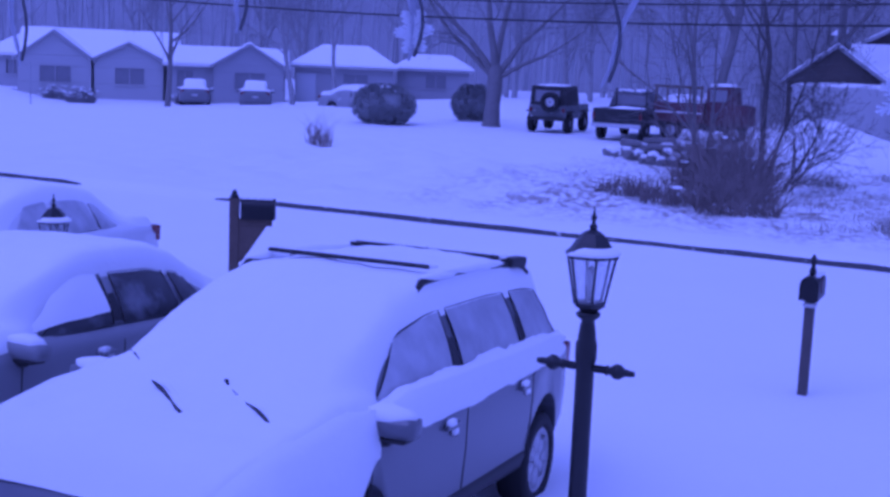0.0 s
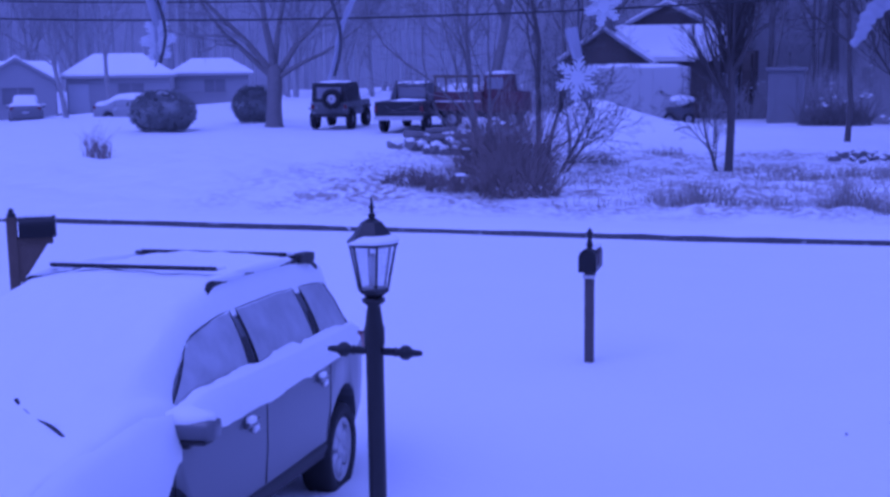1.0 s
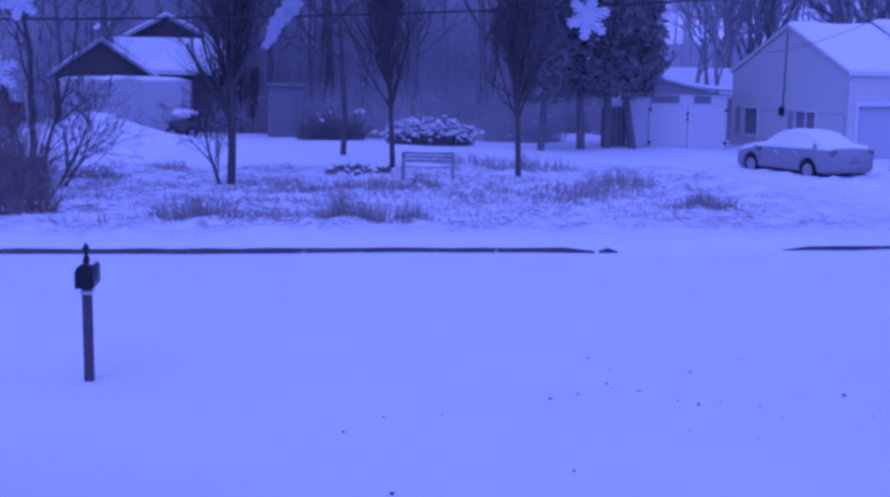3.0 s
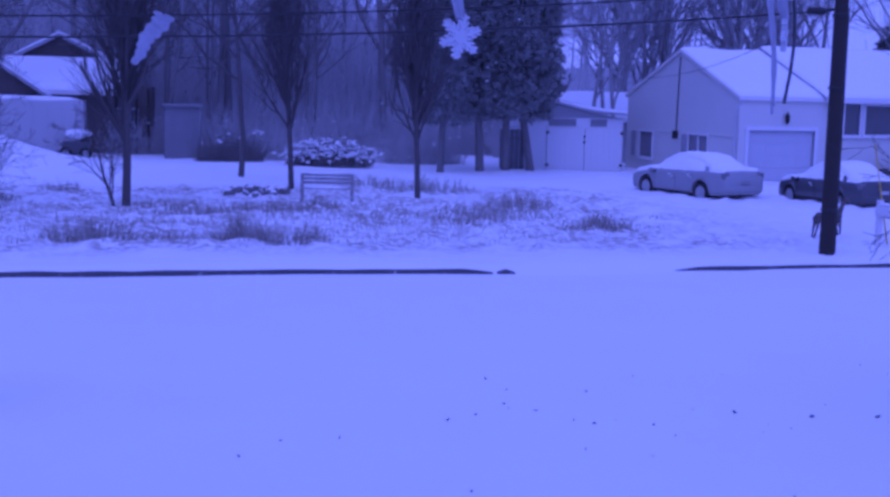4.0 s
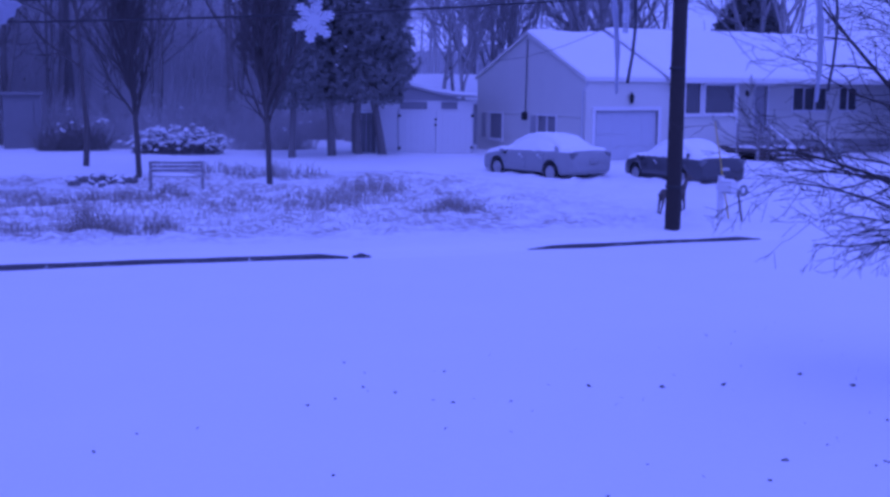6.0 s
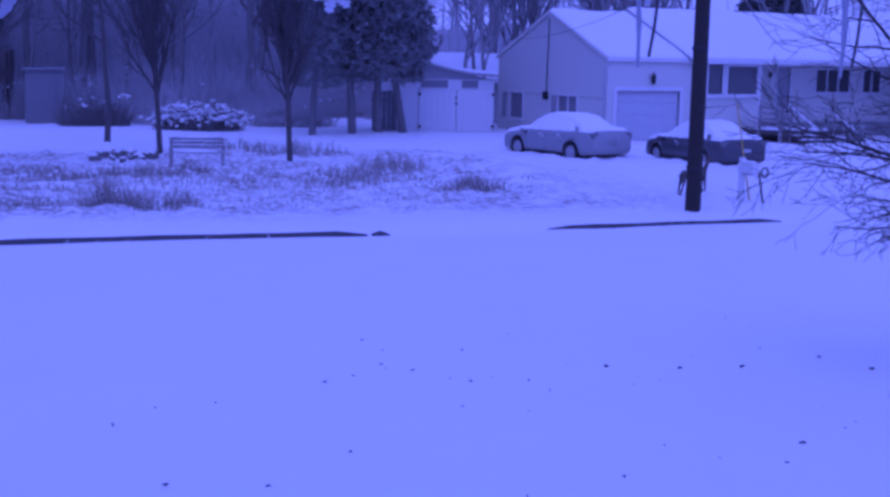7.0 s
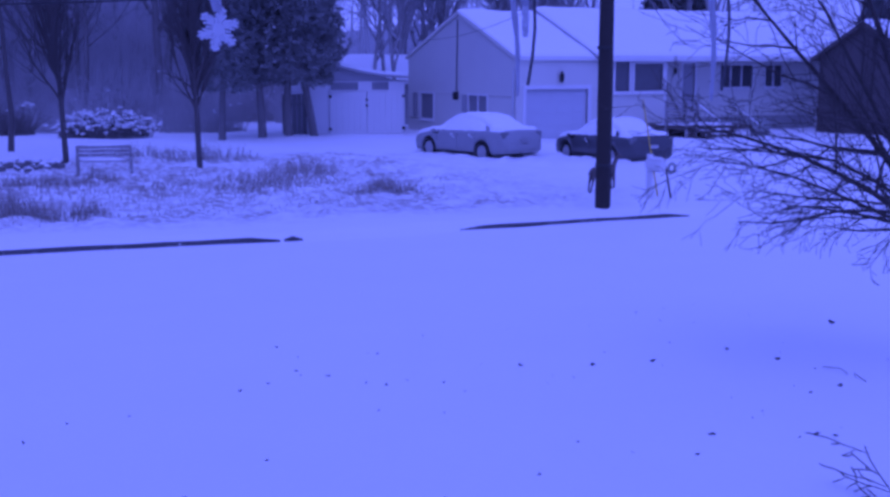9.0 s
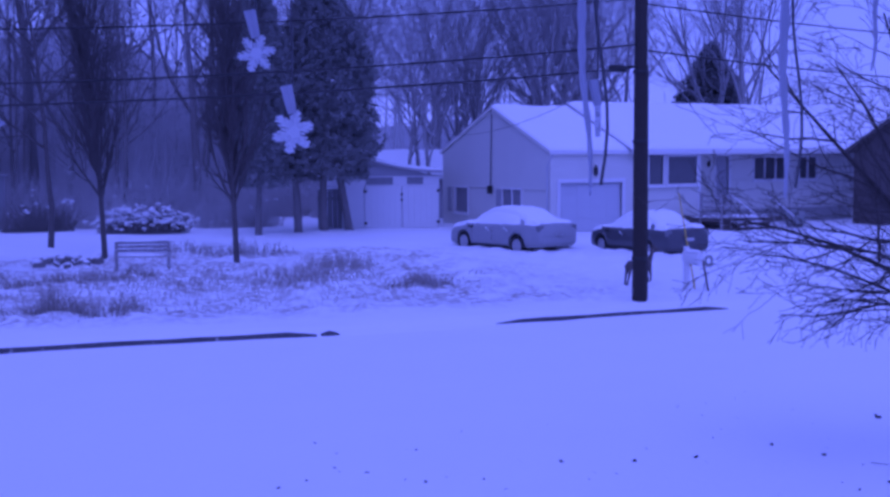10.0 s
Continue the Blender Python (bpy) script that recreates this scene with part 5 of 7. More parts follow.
def evergreen(x, y, height, radius, seed, label, base=0.8, clumps=1500, needle=None, trunks=1, round_top=False, size=0.36, snow=0.0):
    rng = random.Random(seed)
    root = thing("evergreen_tree", pose(x, y, ground_z(x, y)), label, "evergreen tree")
    sk = Skin()
    for k in range(trunks):
        o = Vector(((k - (trunks - 1) / 2) * radius * 0.36, rng.uniform(-0.3, 0.3), -0.2))
        limb(sk, rng, o, Vector((rng.gauss(0, 0.05), rng.gauss(0, 0.05), 1)), height * 0.8, 0.17 if trunks > 1 else 0.14, 8, 6, 0.03, 0)
        for q in range(16):
            a = rng.random() * 6.283
            zz = base + (height - base) * rng.random() * 0.8
            limb(sk, rng, o + Vector((0, 0, zz)), Vector((math.cos(a), math.sin(a), 0.25)), radius * 0.8 * (1 - 0.6 * zz / height), 0.035, 4, 4, 0.08, 0.02)
    new("trunk", sk.mesh("trunk", BARK)).parent = root
    v, f, caps_v, caps_f = [], [], [], []
    for k in range(clumps):
        t = rng.random() ** 0.8
        prof = (math.sin(math.pi * min(1, 0.18 + 0.82 * t)) ** 0.6 if round_top else (1 - t) ** 0.75 * min(1, 0.5 + t * 4))
        a = rng.random() * 6.283
        edge = radius * prof * (1 - 0.3 * t if round_top else 1) * (0.78 + 0.32 * noise.noise((math.cos(a) * 1.6, math.sin(a) * 1.6, t * 5 + seed)) + 0.18 * noise.noise((math.cos(a) * 5, math.sin(a) * 5, t * 14 + seed)))
        rad = edge * (0.35 + 0.65 * rng.random() ** 0.45)
        p = Vector((rad * math.cos(a), rad * math.sin(a), base + (height - base) * t))
        s = size * rng.uniform(0.6, 1.3)
        for q in range(7):
            d = Vector((math.cos(a) * 0.7 + rng.gauss(0, 0.6), math.sin(a) * 0.7 + rng.gauss(0, 0.6), rng.gauss(0.05, 0.55))).normalized()
            w = d.cross(Vector((rng.gauss(0, 1), rng.gauss(0, 1), rng.gauss(0, 1)))).normalized() * s * 0.13
            i = len(v)
            v += [tuple(p - w), tuple(p + w), tuple(p + d * s * 0.7 + w * 0.7), tuple(p + d * s), tuple(p + d * s * 0.7 - w * 0.7)]
            f.append((i, i + 1, i + 2, i + 3, i + 4))
        if rng.random() < snow:
            i = len(caps_v)
            c = p + Vector((math.cos(a), math.sin(a), 0)) * s * 0.5
            ring = [c + Vector((math.cos(g) * s * 0.4 * rng.uniform(0.6, 1.2), math.sin(g) * s * 0.4 * rng.uniform(0.6, 1.2), -0.02)) for g in (0, 1.05, 2.1, 3.14, 4.2, 5.2)]
            caps_v += [tuple(c + Vector((0, 0, s * 0.2)))] + [tuple(q) for q in ring]
            caps_f += [(i, i + 1 + k2, i + 1 + (k2 + 1) % 6) for k2 in range(6)]
    me = bpy.data.meshes.new("crown")
    me.from_pydata(v, [], f)
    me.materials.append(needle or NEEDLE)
    crown = new("crown", me)
    crown.parent = root
    core = bmesh.new()
    lump(core, 0, 0, base + (height - base) * (0.42 if round_top else 0.3), radius * 0.42, radius * 0.42, (height - base) * (0.34 if round_top else 0.3), seed, 3)
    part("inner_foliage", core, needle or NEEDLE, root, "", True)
    if caps_f:
        me = bpy.data.meshes.new("crown_snow")
        me.from_pydata(caps_v, [], caps_f)
        me.materials.append(SNOW)
        tagged(new("crown_snow", me), kind="stuff").parent = crown
    return root


# yard trees across the street
tree(6.02, 33.3, 8.6, 0.085, COLUMN, 11, "upright bare tree with dense dark branches", bark=BARKYARD, twig=TWIGYARD, group="yard trees")
tree(2.69, 35.3, 9.2, 0.085, COLUMN, 12, "slim upright bare tree beside the bench", bark=BARKYARD, twig=TWIGYARD, group="yard trees")
tree(1.4, 39.7, 9.0, 0.1, SMALL, 13, "thin leaning bare tree behind the bench", bark=BARKYARD, twig=TWIGYARD, lean=(0.06, 0), group="yard trees")
tree(-1.67, 30.5, 8.5, 0.11, COLUMN, 14, "dark bare tree with a low side stem in the weeds", bark=BARKYARD, twig=TWIGYARD, group="yard trees")
tree(-1.9, 30.4, 1.9, 0.05, FAN, 28, "low bare sapling beside the dark tree", bark=BARKYARD, twig=TWIGYARD, lean=(-0.3, 0), group="yard trees")
tree(-6.35, 30.4, 8.0, 0.085, SMALL, 15, "slender bare tree rising from the thicket", bark=BARKYARD, twig=TWIGYARD, group="yard trees", stems=2)
tree(-5.8, 30.0, 2.2, 0.055, FAN, 16, "small bare tree leaning over the snow mound", bark=BARKYARD, twig=TWIGYARD, lean=(0.55, 0), group="yard trees", stems=2)
tree(-7.9, 30.2, 6.5, 0.07, FAN, 27, "thin bare sapling above the thicket", group="yard trees", stems=3)


def forked_tree(x, y, seed, label):
    """A short stout trunk that breaks into long spreading limbs."""
    r2 = random.Random(seed)
    skins = (Skin(), Skin())
    skins[0].tube([Vector(p) for p in ((0, 0, -0.2), (0.02, 0, 0.15), (0.05, 0, 0.9), (0.1, 0, 1.7), (0.12, 0, 2.4), (0.12, 0, 2.7))], [0.5, 0.36, 0.31, 0.33, 0.3, 0.1], 12)
    for dx, dy, dz, L, r in ((-1.5, 0.1, 1.25, 5.2, 0.16), (-0.75, -0.3, 1.5, 5.5, 0.17), (-0.25, 0.4, 1.6, 6.0, 0.17), (0.2, -0.2, 1.7, 6.2, 0.18), (0.85, 0.2, 1.5, 5.2, 0.15), (1.5, -0.1, 0.9, 4.2, 0.11)):
        branch_out(skins, r2, Vector((0.1 + dx * 0.08, 0, 2.0 + 0.2 * r2.random())), Vector((dx, dy, dz)).normalized(), L, r, 1, BIG)
    root = thing("tree", pose(x, y, ground_z(x, y)), label, "tree")
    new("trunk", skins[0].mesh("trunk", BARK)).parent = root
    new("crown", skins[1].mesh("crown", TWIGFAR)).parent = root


forked_tree(-21.4, 48.0, 17, "large spreading bare tree with stout forked trunk")
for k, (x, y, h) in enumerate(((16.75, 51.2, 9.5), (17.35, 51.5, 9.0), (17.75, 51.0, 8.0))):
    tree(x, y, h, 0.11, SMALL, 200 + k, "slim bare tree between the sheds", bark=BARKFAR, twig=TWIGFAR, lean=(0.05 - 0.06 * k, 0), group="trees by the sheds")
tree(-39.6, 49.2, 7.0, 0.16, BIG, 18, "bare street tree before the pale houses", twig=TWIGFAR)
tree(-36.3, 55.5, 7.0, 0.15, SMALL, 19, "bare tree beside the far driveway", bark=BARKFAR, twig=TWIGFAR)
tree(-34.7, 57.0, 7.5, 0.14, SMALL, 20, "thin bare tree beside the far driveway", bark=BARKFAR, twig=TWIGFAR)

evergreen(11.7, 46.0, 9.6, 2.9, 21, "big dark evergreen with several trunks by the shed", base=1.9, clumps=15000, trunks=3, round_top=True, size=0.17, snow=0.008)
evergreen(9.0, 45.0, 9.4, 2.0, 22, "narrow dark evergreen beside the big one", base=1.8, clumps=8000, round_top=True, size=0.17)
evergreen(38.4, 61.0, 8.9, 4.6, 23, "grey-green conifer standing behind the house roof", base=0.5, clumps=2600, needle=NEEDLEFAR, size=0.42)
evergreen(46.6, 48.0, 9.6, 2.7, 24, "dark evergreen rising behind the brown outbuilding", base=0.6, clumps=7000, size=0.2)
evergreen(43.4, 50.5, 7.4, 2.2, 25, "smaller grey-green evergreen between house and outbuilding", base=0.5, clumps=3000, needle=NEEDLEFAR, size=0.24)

# woods behind
woods = []
for k, (h, r, spec) in enumerate(((13, 0.14, FOREST), (15, 0.19, FOREST), (12, 0.12, FOREST), (14, 0.24, BIG))):
    woods.append(tree(-3.0 + 4.1 * k, 58.0 + k, h, r, spec, 40 + k, "tall bare woodland tree", group="woodland trees", bark=BARK, twig=TWIG, z=0.0))
rng = random.Random(5)
for k in range(38):
    x, y = rng.uniform(-14, 17), rng.uniform(54, 74)
    copy_thing(woods[k % 4], pose(x, y, 0.0, rng.gauss(0, 3), rng.gauss(0, 3), rng.uniform(0, 360)) @ Matrix.Scale(rng.uniform(0.8, 1.15), 4))
hazy = []
for k, (h, r, spec) in enumerate(((10, 0.17, VASE), (11, 0.19, VASE))):
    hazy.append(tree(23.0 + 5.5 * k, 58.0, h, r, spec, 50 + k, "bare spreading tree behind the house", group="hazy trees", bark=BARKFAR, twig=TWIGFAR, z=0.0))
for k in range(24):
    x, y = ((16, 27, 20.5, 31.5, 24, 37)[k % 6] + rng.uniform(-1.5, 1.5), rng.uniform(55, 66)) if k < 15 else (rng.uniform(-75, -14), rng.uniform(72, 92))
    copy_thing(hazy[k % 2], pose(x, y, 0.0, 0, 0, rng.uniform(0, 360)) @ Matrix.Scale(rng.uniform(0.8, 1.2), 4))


def far_woods():
    """Trunks and boughs beyond counting."""
    r2 = random.Random(9)
    sk = Skin()
    for k in range(420):
        x, y = r2.uniform(-120, 70), r2.uniform(82, 118)
        h = r2.uniform(9, 17) * (1 - 0.45 * ease(15, 40, x))
        p = Vector((x, y, 0))
        limb(sk, r2, p, Vector((r2.gauss(0, 0.04), 0, 1)), h, r2.uniform(0.12, 0.3), 5, 4, 0.03, 0)
        for q in range(9):
            a = r2.uniform(0, 6.283)
            limb(sk, r2, p + Vector((0, 0, h * r2.uniform(0.3, 0.9))), Vector((math.cos(a), math.sin(a) * 0.5, 0.9)), h * 0.25, 0.05, 3, 3, 0.12, 0)
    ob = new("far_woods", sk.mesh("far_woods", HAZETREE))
    tagged(ob, "distant bare woods painted pale with haze", "woods", kind="stuff")
    bm = bmesh.new()
    rows = []
    for i in range(90):
        x = -260 + i * 3.6
        top = 15 + 3 * noise.noise((x * 0.05, 1, 0)) + 2.2 * noise.noise((x * 0.25, 2, 0)) + 0.8 * noise.noise((x * 1.1, 3, 0))
        top *= 1 - 0.6 * ease(8, 30, x)
        rows.append([bm.verts.new((x, 128, -1)), bm.verts.new((x, 130, top * 0.6)), bm.verts.new((x, 134, top))])
    for a, b in zip(rows, rows[1:]):
        for k in range(2):
            bm.faces.new((a[k], b[k], b[k + 1], a[k + 1]))
    solo("backdrop", bm, HAZE, "far wooded rise in a colour paled for haze", "backdrop", kind="structure", smooth=True)


def sapling_wood():
    """The tangle of saplings and brush that closes the wood between its trunks."""
    r2 = random.Random(19)
    sk = Skin()
    for k in range(2600):
        x, y = r2.uniform(-15, 18.5), r2.uniform(60, 80)
        h = r2.uniform(2.2, 8.5) * (1 - 0.45 * ease(9, 18, x))
        p = Vector((x, y, -0.1))
        pts, _, _ = limb(sk, r2, p, Vector((r2.gauss(0, 0.12), r2.gauss(0, 0.1), 1)), h, r2.uniform(0.025, 0.06), 3, 4, 0.06, 0)
        for q in range(5):
            a = r2.uniform(0, 6.283)
            e = pts[1].lerp(pts[-1], r2.random())
            limb(sk, r2, e, Vector((math.cos(a), math.sin(a) * 0.5, 1.1)), h * r2.uniform(0.12, 0.3), 0.02, 3, 2, 0.15, 0)
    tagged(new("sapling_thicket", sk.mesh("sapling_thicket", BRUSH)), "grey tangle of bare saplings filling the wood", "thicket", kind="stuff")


sapling_wood()
# far trunks and the rise behind them get distance haze as base colour
HAZETREE = mat("hazed_far_bark", (0.4, 0.4, 0.415), 1.0, vary=0.15, scale=1.0)
HAZE = mat("hazed_far_woods", (0.31, 0.31, 0.33), 1.0, vary=0.22, scale=0.35, fine=3)
far_woods()

# near tree by the house, only its boughs reach the view
NEAR = [(9, 55, 0.8, 0.25, -0.02, 0.05), (9, 38, 0.46, 0.15, -0.01, 0.09), (6, 36, 0.5, 0.2, 0.0, 0.13), (3, 34, 0.55, 0.2, -0.01, 0.16), (0, 0, 0, 0, -0.01, 0.18)]


def near_tree():
    r2 = random.Random(61)
    skins = (Skin(), Skin())
    root_p = Vector((0, 0, 1.15))
    skins[0].tube([Vector((0.25, 0.1, -0.2)), Vector((0.15, 0.05, 0.5)), root_p, Vector((0.05, 0.0, 1.6))], [0.14, 0.11, 0.1, 0.05], 10)
    for dx, dy, dz, L, r, lift in ((-1.0, 0.15, 0.16, 1.8, 0.036, 0.02), (-1.0, -0.3, 0.5, 1.8, 0.032, -0.01), (-1.0, 0.3, 0.45, 2.5, 0.03, -0.02), (-1.0, 0.1, 0.8, 3.0, 0.045, -0.01), (-0.85, -0.2, 0.95, 3.1, 0.045, 0.02),
                                   (-0.75, 0.3, 1.0, 3.3, 0.05, 0.02), (-0.5, 0.0, 1.1, 3.3, 0.05, 0.03), (-0.2, 0.3, 1.2, 3.2, 0.05, 0.0), (0.5, 0.2, 1.0, 2.6, 0.05, 0.0), (-0.95, 0.5, 0.7, 2.6, 0.032, -0.02), (-0.9, 0.0, 1.0, 2.6, 0.036, -0.03)):
        spec = [NEAR[0], (*NEAR[1][:4], lift, 0.09), *NEAR[2:]]
        branch_out(skins, r2, root_p + Vector((r2.uniform(-0.05, 0.05), 0, r2.uniform(-0.1, 0.3))), Vector((dx, dy, dz)).normalized(), L, r * 0.8, 1, spec, 0.0028)
    root = thing("tree", pose(9.05, 9.3, 0.18), "bare tree with fine arching twigs near the house", "tree")
    new("trunk", skins[0].mesh("trunk", BARKNEAR)).parent = root
    crown = new("crown", skins[1].mesh("crown", TWIGNEAR))
    crown.parent = root


near_tree()
tree(6.35, 6.5, 0.75, 0.009, SPRIG, 63, "thin bare sapling poking through the snow", lean=(-0.9, 0.2), z=-0.1, bark=BARKNEAR, twig=TWIGNEAR)


# ---- undergrowth ----
def weeds(name, x, y, sx, sy, count, h, seed, label, material=None, width=0.009):
    r2 = random.Random(seed)
    v, f = [], []
    for k in range(count):
        a, q = r2.uniform(0, 6.283), r2.random() ** 0.6
        px, py = x + sx * q * math.cos(a), y + sy * q * math.sin(a)
        p = Vector((px, py, ground_z(px, py) - 0.03))
        d = Vector((r2.gauss(0, 0.28), r2.gauss(0, 0.28), 1)).normalized()
        L = h * r2.uniform(0.35, 1.1) * (1 - 0.5 * q)
        w = Vector((r2.gauss(0, 1), r2.gauss(0, 1), 0)).normalized() * width
        bend = Vector((r2.gauss(0, 0.25), r2.gauss(0, 0.25), -0.05)) * L
        i = len(v)
        v += [tuple(p - w), tuple(p + w), tuple(p + d * L * 0.6 + w * 0.7), tuple(p + d * L * 0.6 - w * 0.7), tuple(p + d * L + bend)]
        f += [(i, i + 1, i + 2, i + 3), (i + 3, i + 2, i + 4)]
        if r2.random() < 0.5:
            j = len(v)
            e = p + d * L * 0.5
            g = e + Vector((r2.gauss(0, 0.3), r2.gauss(0, 0.3), 0.4)) * L
            v += [tuple(e - w * 0.6), tuple(e + w * 0.6), tuple(g)]
            f.append((j, j + 1, j + 2))
    me = bpy.data.meshes.new(name)
    me.from_pydata(v, [], f)
    me.materials.append(material or WEED)
    tagged(new(name, me), label, "weeds", kind="stuff")


THICKET = mat("dry_brush", (0.24, 0.205, 0.19), 0.95, vary=0.35, scale=2)
for x, y, sx, sy, n, h, s in ((-2.0, 23.8, 0.95, 0.4, 330, 0.7, 1), (0.95, 23.15, 0.8, 0.35, 360, 0.75, 2), (2.15, 23.4, 0.42, 0.3, 130, 0.55, 3), (-0.45, 24.0, 0.8, 0.35, 130, 0.42, 4), (8.8, 25.7, 0.85, 0.45, 320, 0.6, 5), (7.2, 28.6, 1.6, 1.2, 360, 0.65, 6),
                            (4.6, 27.8, 1.2, 0.6, 110, 0.35, 7), (1.6, 29.2, 1.6, 0.4, 360, 0.5, 8), (2.95, 30.1, 0.55, 0.35, 150, 0.5, 9), (0.0, 29.0, 1.0, 0.4, 200, 0.4, 10), (8.3, 31.0, 1.2, 0.8, 280, 0.75, 13), (6.6, 35.5, 1.5, 0.6, 260, 0.7, 14), (-3.75, 23.2, 0.9, 0.25, 50, 0.4, 15), (6.2, 27.2, 0.9, 0.5, 200, 0.45, 16),
                            (-0.6, 30.2, 0.8, 0.5, 140, 0.45, 17), (-5.2, 32.2, 0.9, 0.5, 260, 0.55, 18), (5.0, 36.5, 1.2, 0.5, 200, 0.6, 19), (-3.7, 35.0, 0.6, 0.35, 130, 0.5, 20)):
    weeds("weed_patch", x, y, sx, sy, n, h, s, "clump of dry brown weeds in snow")
weeds("thin_weeds", 2.0, 27.5, 9.0, 5.2, 3600, 0.27, 11, "thin scattered dry stalks poking through snow")
weeds("thin_weeds", -7.0, 28.5, 4.0, 3.0, 500, 0.35, 12, "thin scattered stalks near the brush pile")
weeds("lone_shrub", -20.2, 32.3, 0.45, 0.3, 60, 1.5, 24, "small leafless shrub alone on the lawn", THICKET, 0.02)


def snowy_hedge(x, y, sx, sy, h, seed, label, material=None, snow=0.5, name="hedge", stems=520):
    r2 = random.Random(seed)
    root = thing(name, pose(x, y, ground_z(x, y)), label, "shrub" if name == "brush" else "hedge")
    sk = Skin()
    caps = bmesh.new()
    for k in range(stems):
        a, q = r2.uniform(0, 6.283), r2.random() ** 0.5
        p = Vector((sx * q * math.cos(a), sy * q * math.sin(a), 0))
        d = Vector((r2.gauss(0, 0.45), r2.gauss(0, 0.45), 1)).normalized()
        pts, _, _ = limb(sk, r2, p, d, h * r2.uniform(0.5, 1.1) * (1 - 0.4 * q * q), 0.016, 3, 4, 0.2, 0)
        if r2.random() < snow * 0.5:
            e = pts[-1]
            lump(caps, e.x, e.y, e.z, r2.uniform(0.05, 0.14), 0.07, 0.035, k, 1)
    new("foliage", sk.mesh("foliage", material or TWIG)).parent = root
    tagged(part("hedge_snow", caps, SNOW, root, "clots of snow", True), kind="stuff")


snowy_hedge(5.0, 47.5, 1.75, 0.7, 1.15, 1, "dark hedge loaded with snow behind the bench", snow=1.5)
snowy_hedge(1.3, 50.0, 1.4, 0.7, 1.6, 2, "dark leafless hedge near the carport", snow=0.03)
snowy_hedge(3.8, 52.0, 3.4, 1.0, 1.9, 3, "tangled hedge toned pale at the wood's edge", BRUSH, snow=0.03)
snowy_hedge(9.2, 51.0, 2.0, 1.0, 2.0, 4, "pale-toned undergrowth between the trees", BRUSH, snow=0.02)


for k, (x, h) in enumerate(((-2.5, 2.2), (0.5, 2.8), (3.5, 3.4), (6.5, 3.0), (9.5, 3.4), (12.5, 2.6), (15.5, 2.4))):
    snowy_hedge(x, 55.5 + (k % 3), 2.0, 0.9, h, 90 + k, "tangled pale-toned undergrowth at the wood's edge", BRUSH, 0.03, "hedge", 620)
for k, (x, y, sx, sy, h, n) in enumerate(((-5.45, 23.9, 0.85, 0.6, 1.15, 0.05), (-6.55, 24.0, 0.9, 0.45, 0.7, 0.08), (-7.75, 24.4, 0.75, 0.35, 0.5, 0.08), (-6.0, 26.4, 0.85, 0.9, 2.4, 0.05), (-6.5, 28.4, 0.9, 0.9, 2.8, 0.05), (-7.3, 28.6, 0.7, 0.8, 2.2, 0.08))):
    snowy_hedge(x, y, sx, sy, h, 70 + k, "brown tangle of bare brush in snow", THICKET, n * 0.15, "brush", 230)


def round_bush(x, y, r, h, seed, label):
    r2 = random.Random(seed)
    root = thing("bush", pose(x, y, ground_z(x, y)), label, "bush", "round bushes")
    v, f = [], []
    for k in range(1500):
        a, b = r2.uniform(0, 6.283), r2.random()
        z = 0.08 + h * b
        rad = r * (math.sin(math.pi * (0.16 + 0.76 * b)) ** 0.7) * r2.uniform(0.75, 1.03)
        p = Vector((rad * math.cos(a), rad * math.sin(a), z))
        for q in range(3):
            d = (Vector((math.cos(a), math.sin(a), (b - 0.4) * 1.6)) + Vector((r2.gauss(0, 0.5), r2.gauss(0, 0.5), r2.gauss(0, 0.5)))).normalized()
            w = d.orthogonal().normalized() * 0.035
            i = len(v)
            v += [tuple(p - w), tuple(p + w), tuple(p + d * 0.16)]
            f.append((i, i + 1, i + 2))
    me = bpy.data.meshes.new("foliage")
    me.from_pydata(v, [], f)
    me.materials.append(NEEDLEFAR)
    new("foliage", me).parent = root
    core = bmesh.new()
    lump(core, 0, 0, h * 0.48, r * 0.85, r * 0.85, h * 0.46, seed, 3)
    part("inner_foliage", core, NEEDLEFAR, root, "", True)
    part("bush_snow", lump(bmesh.new(), 0, 0, h * 0.98, r * 0.22, r * 0.22, 0.12, seed, 2), SNOW, root, "snow on top", True)


round_bush(-24.9, 44.9, 1.3, 1.5, 1, "clipped round dark bush on the white lawn")
round_bush(-23.9, 51.5, 0.95, 1.5, 2, "round dark bush beside the big tree")




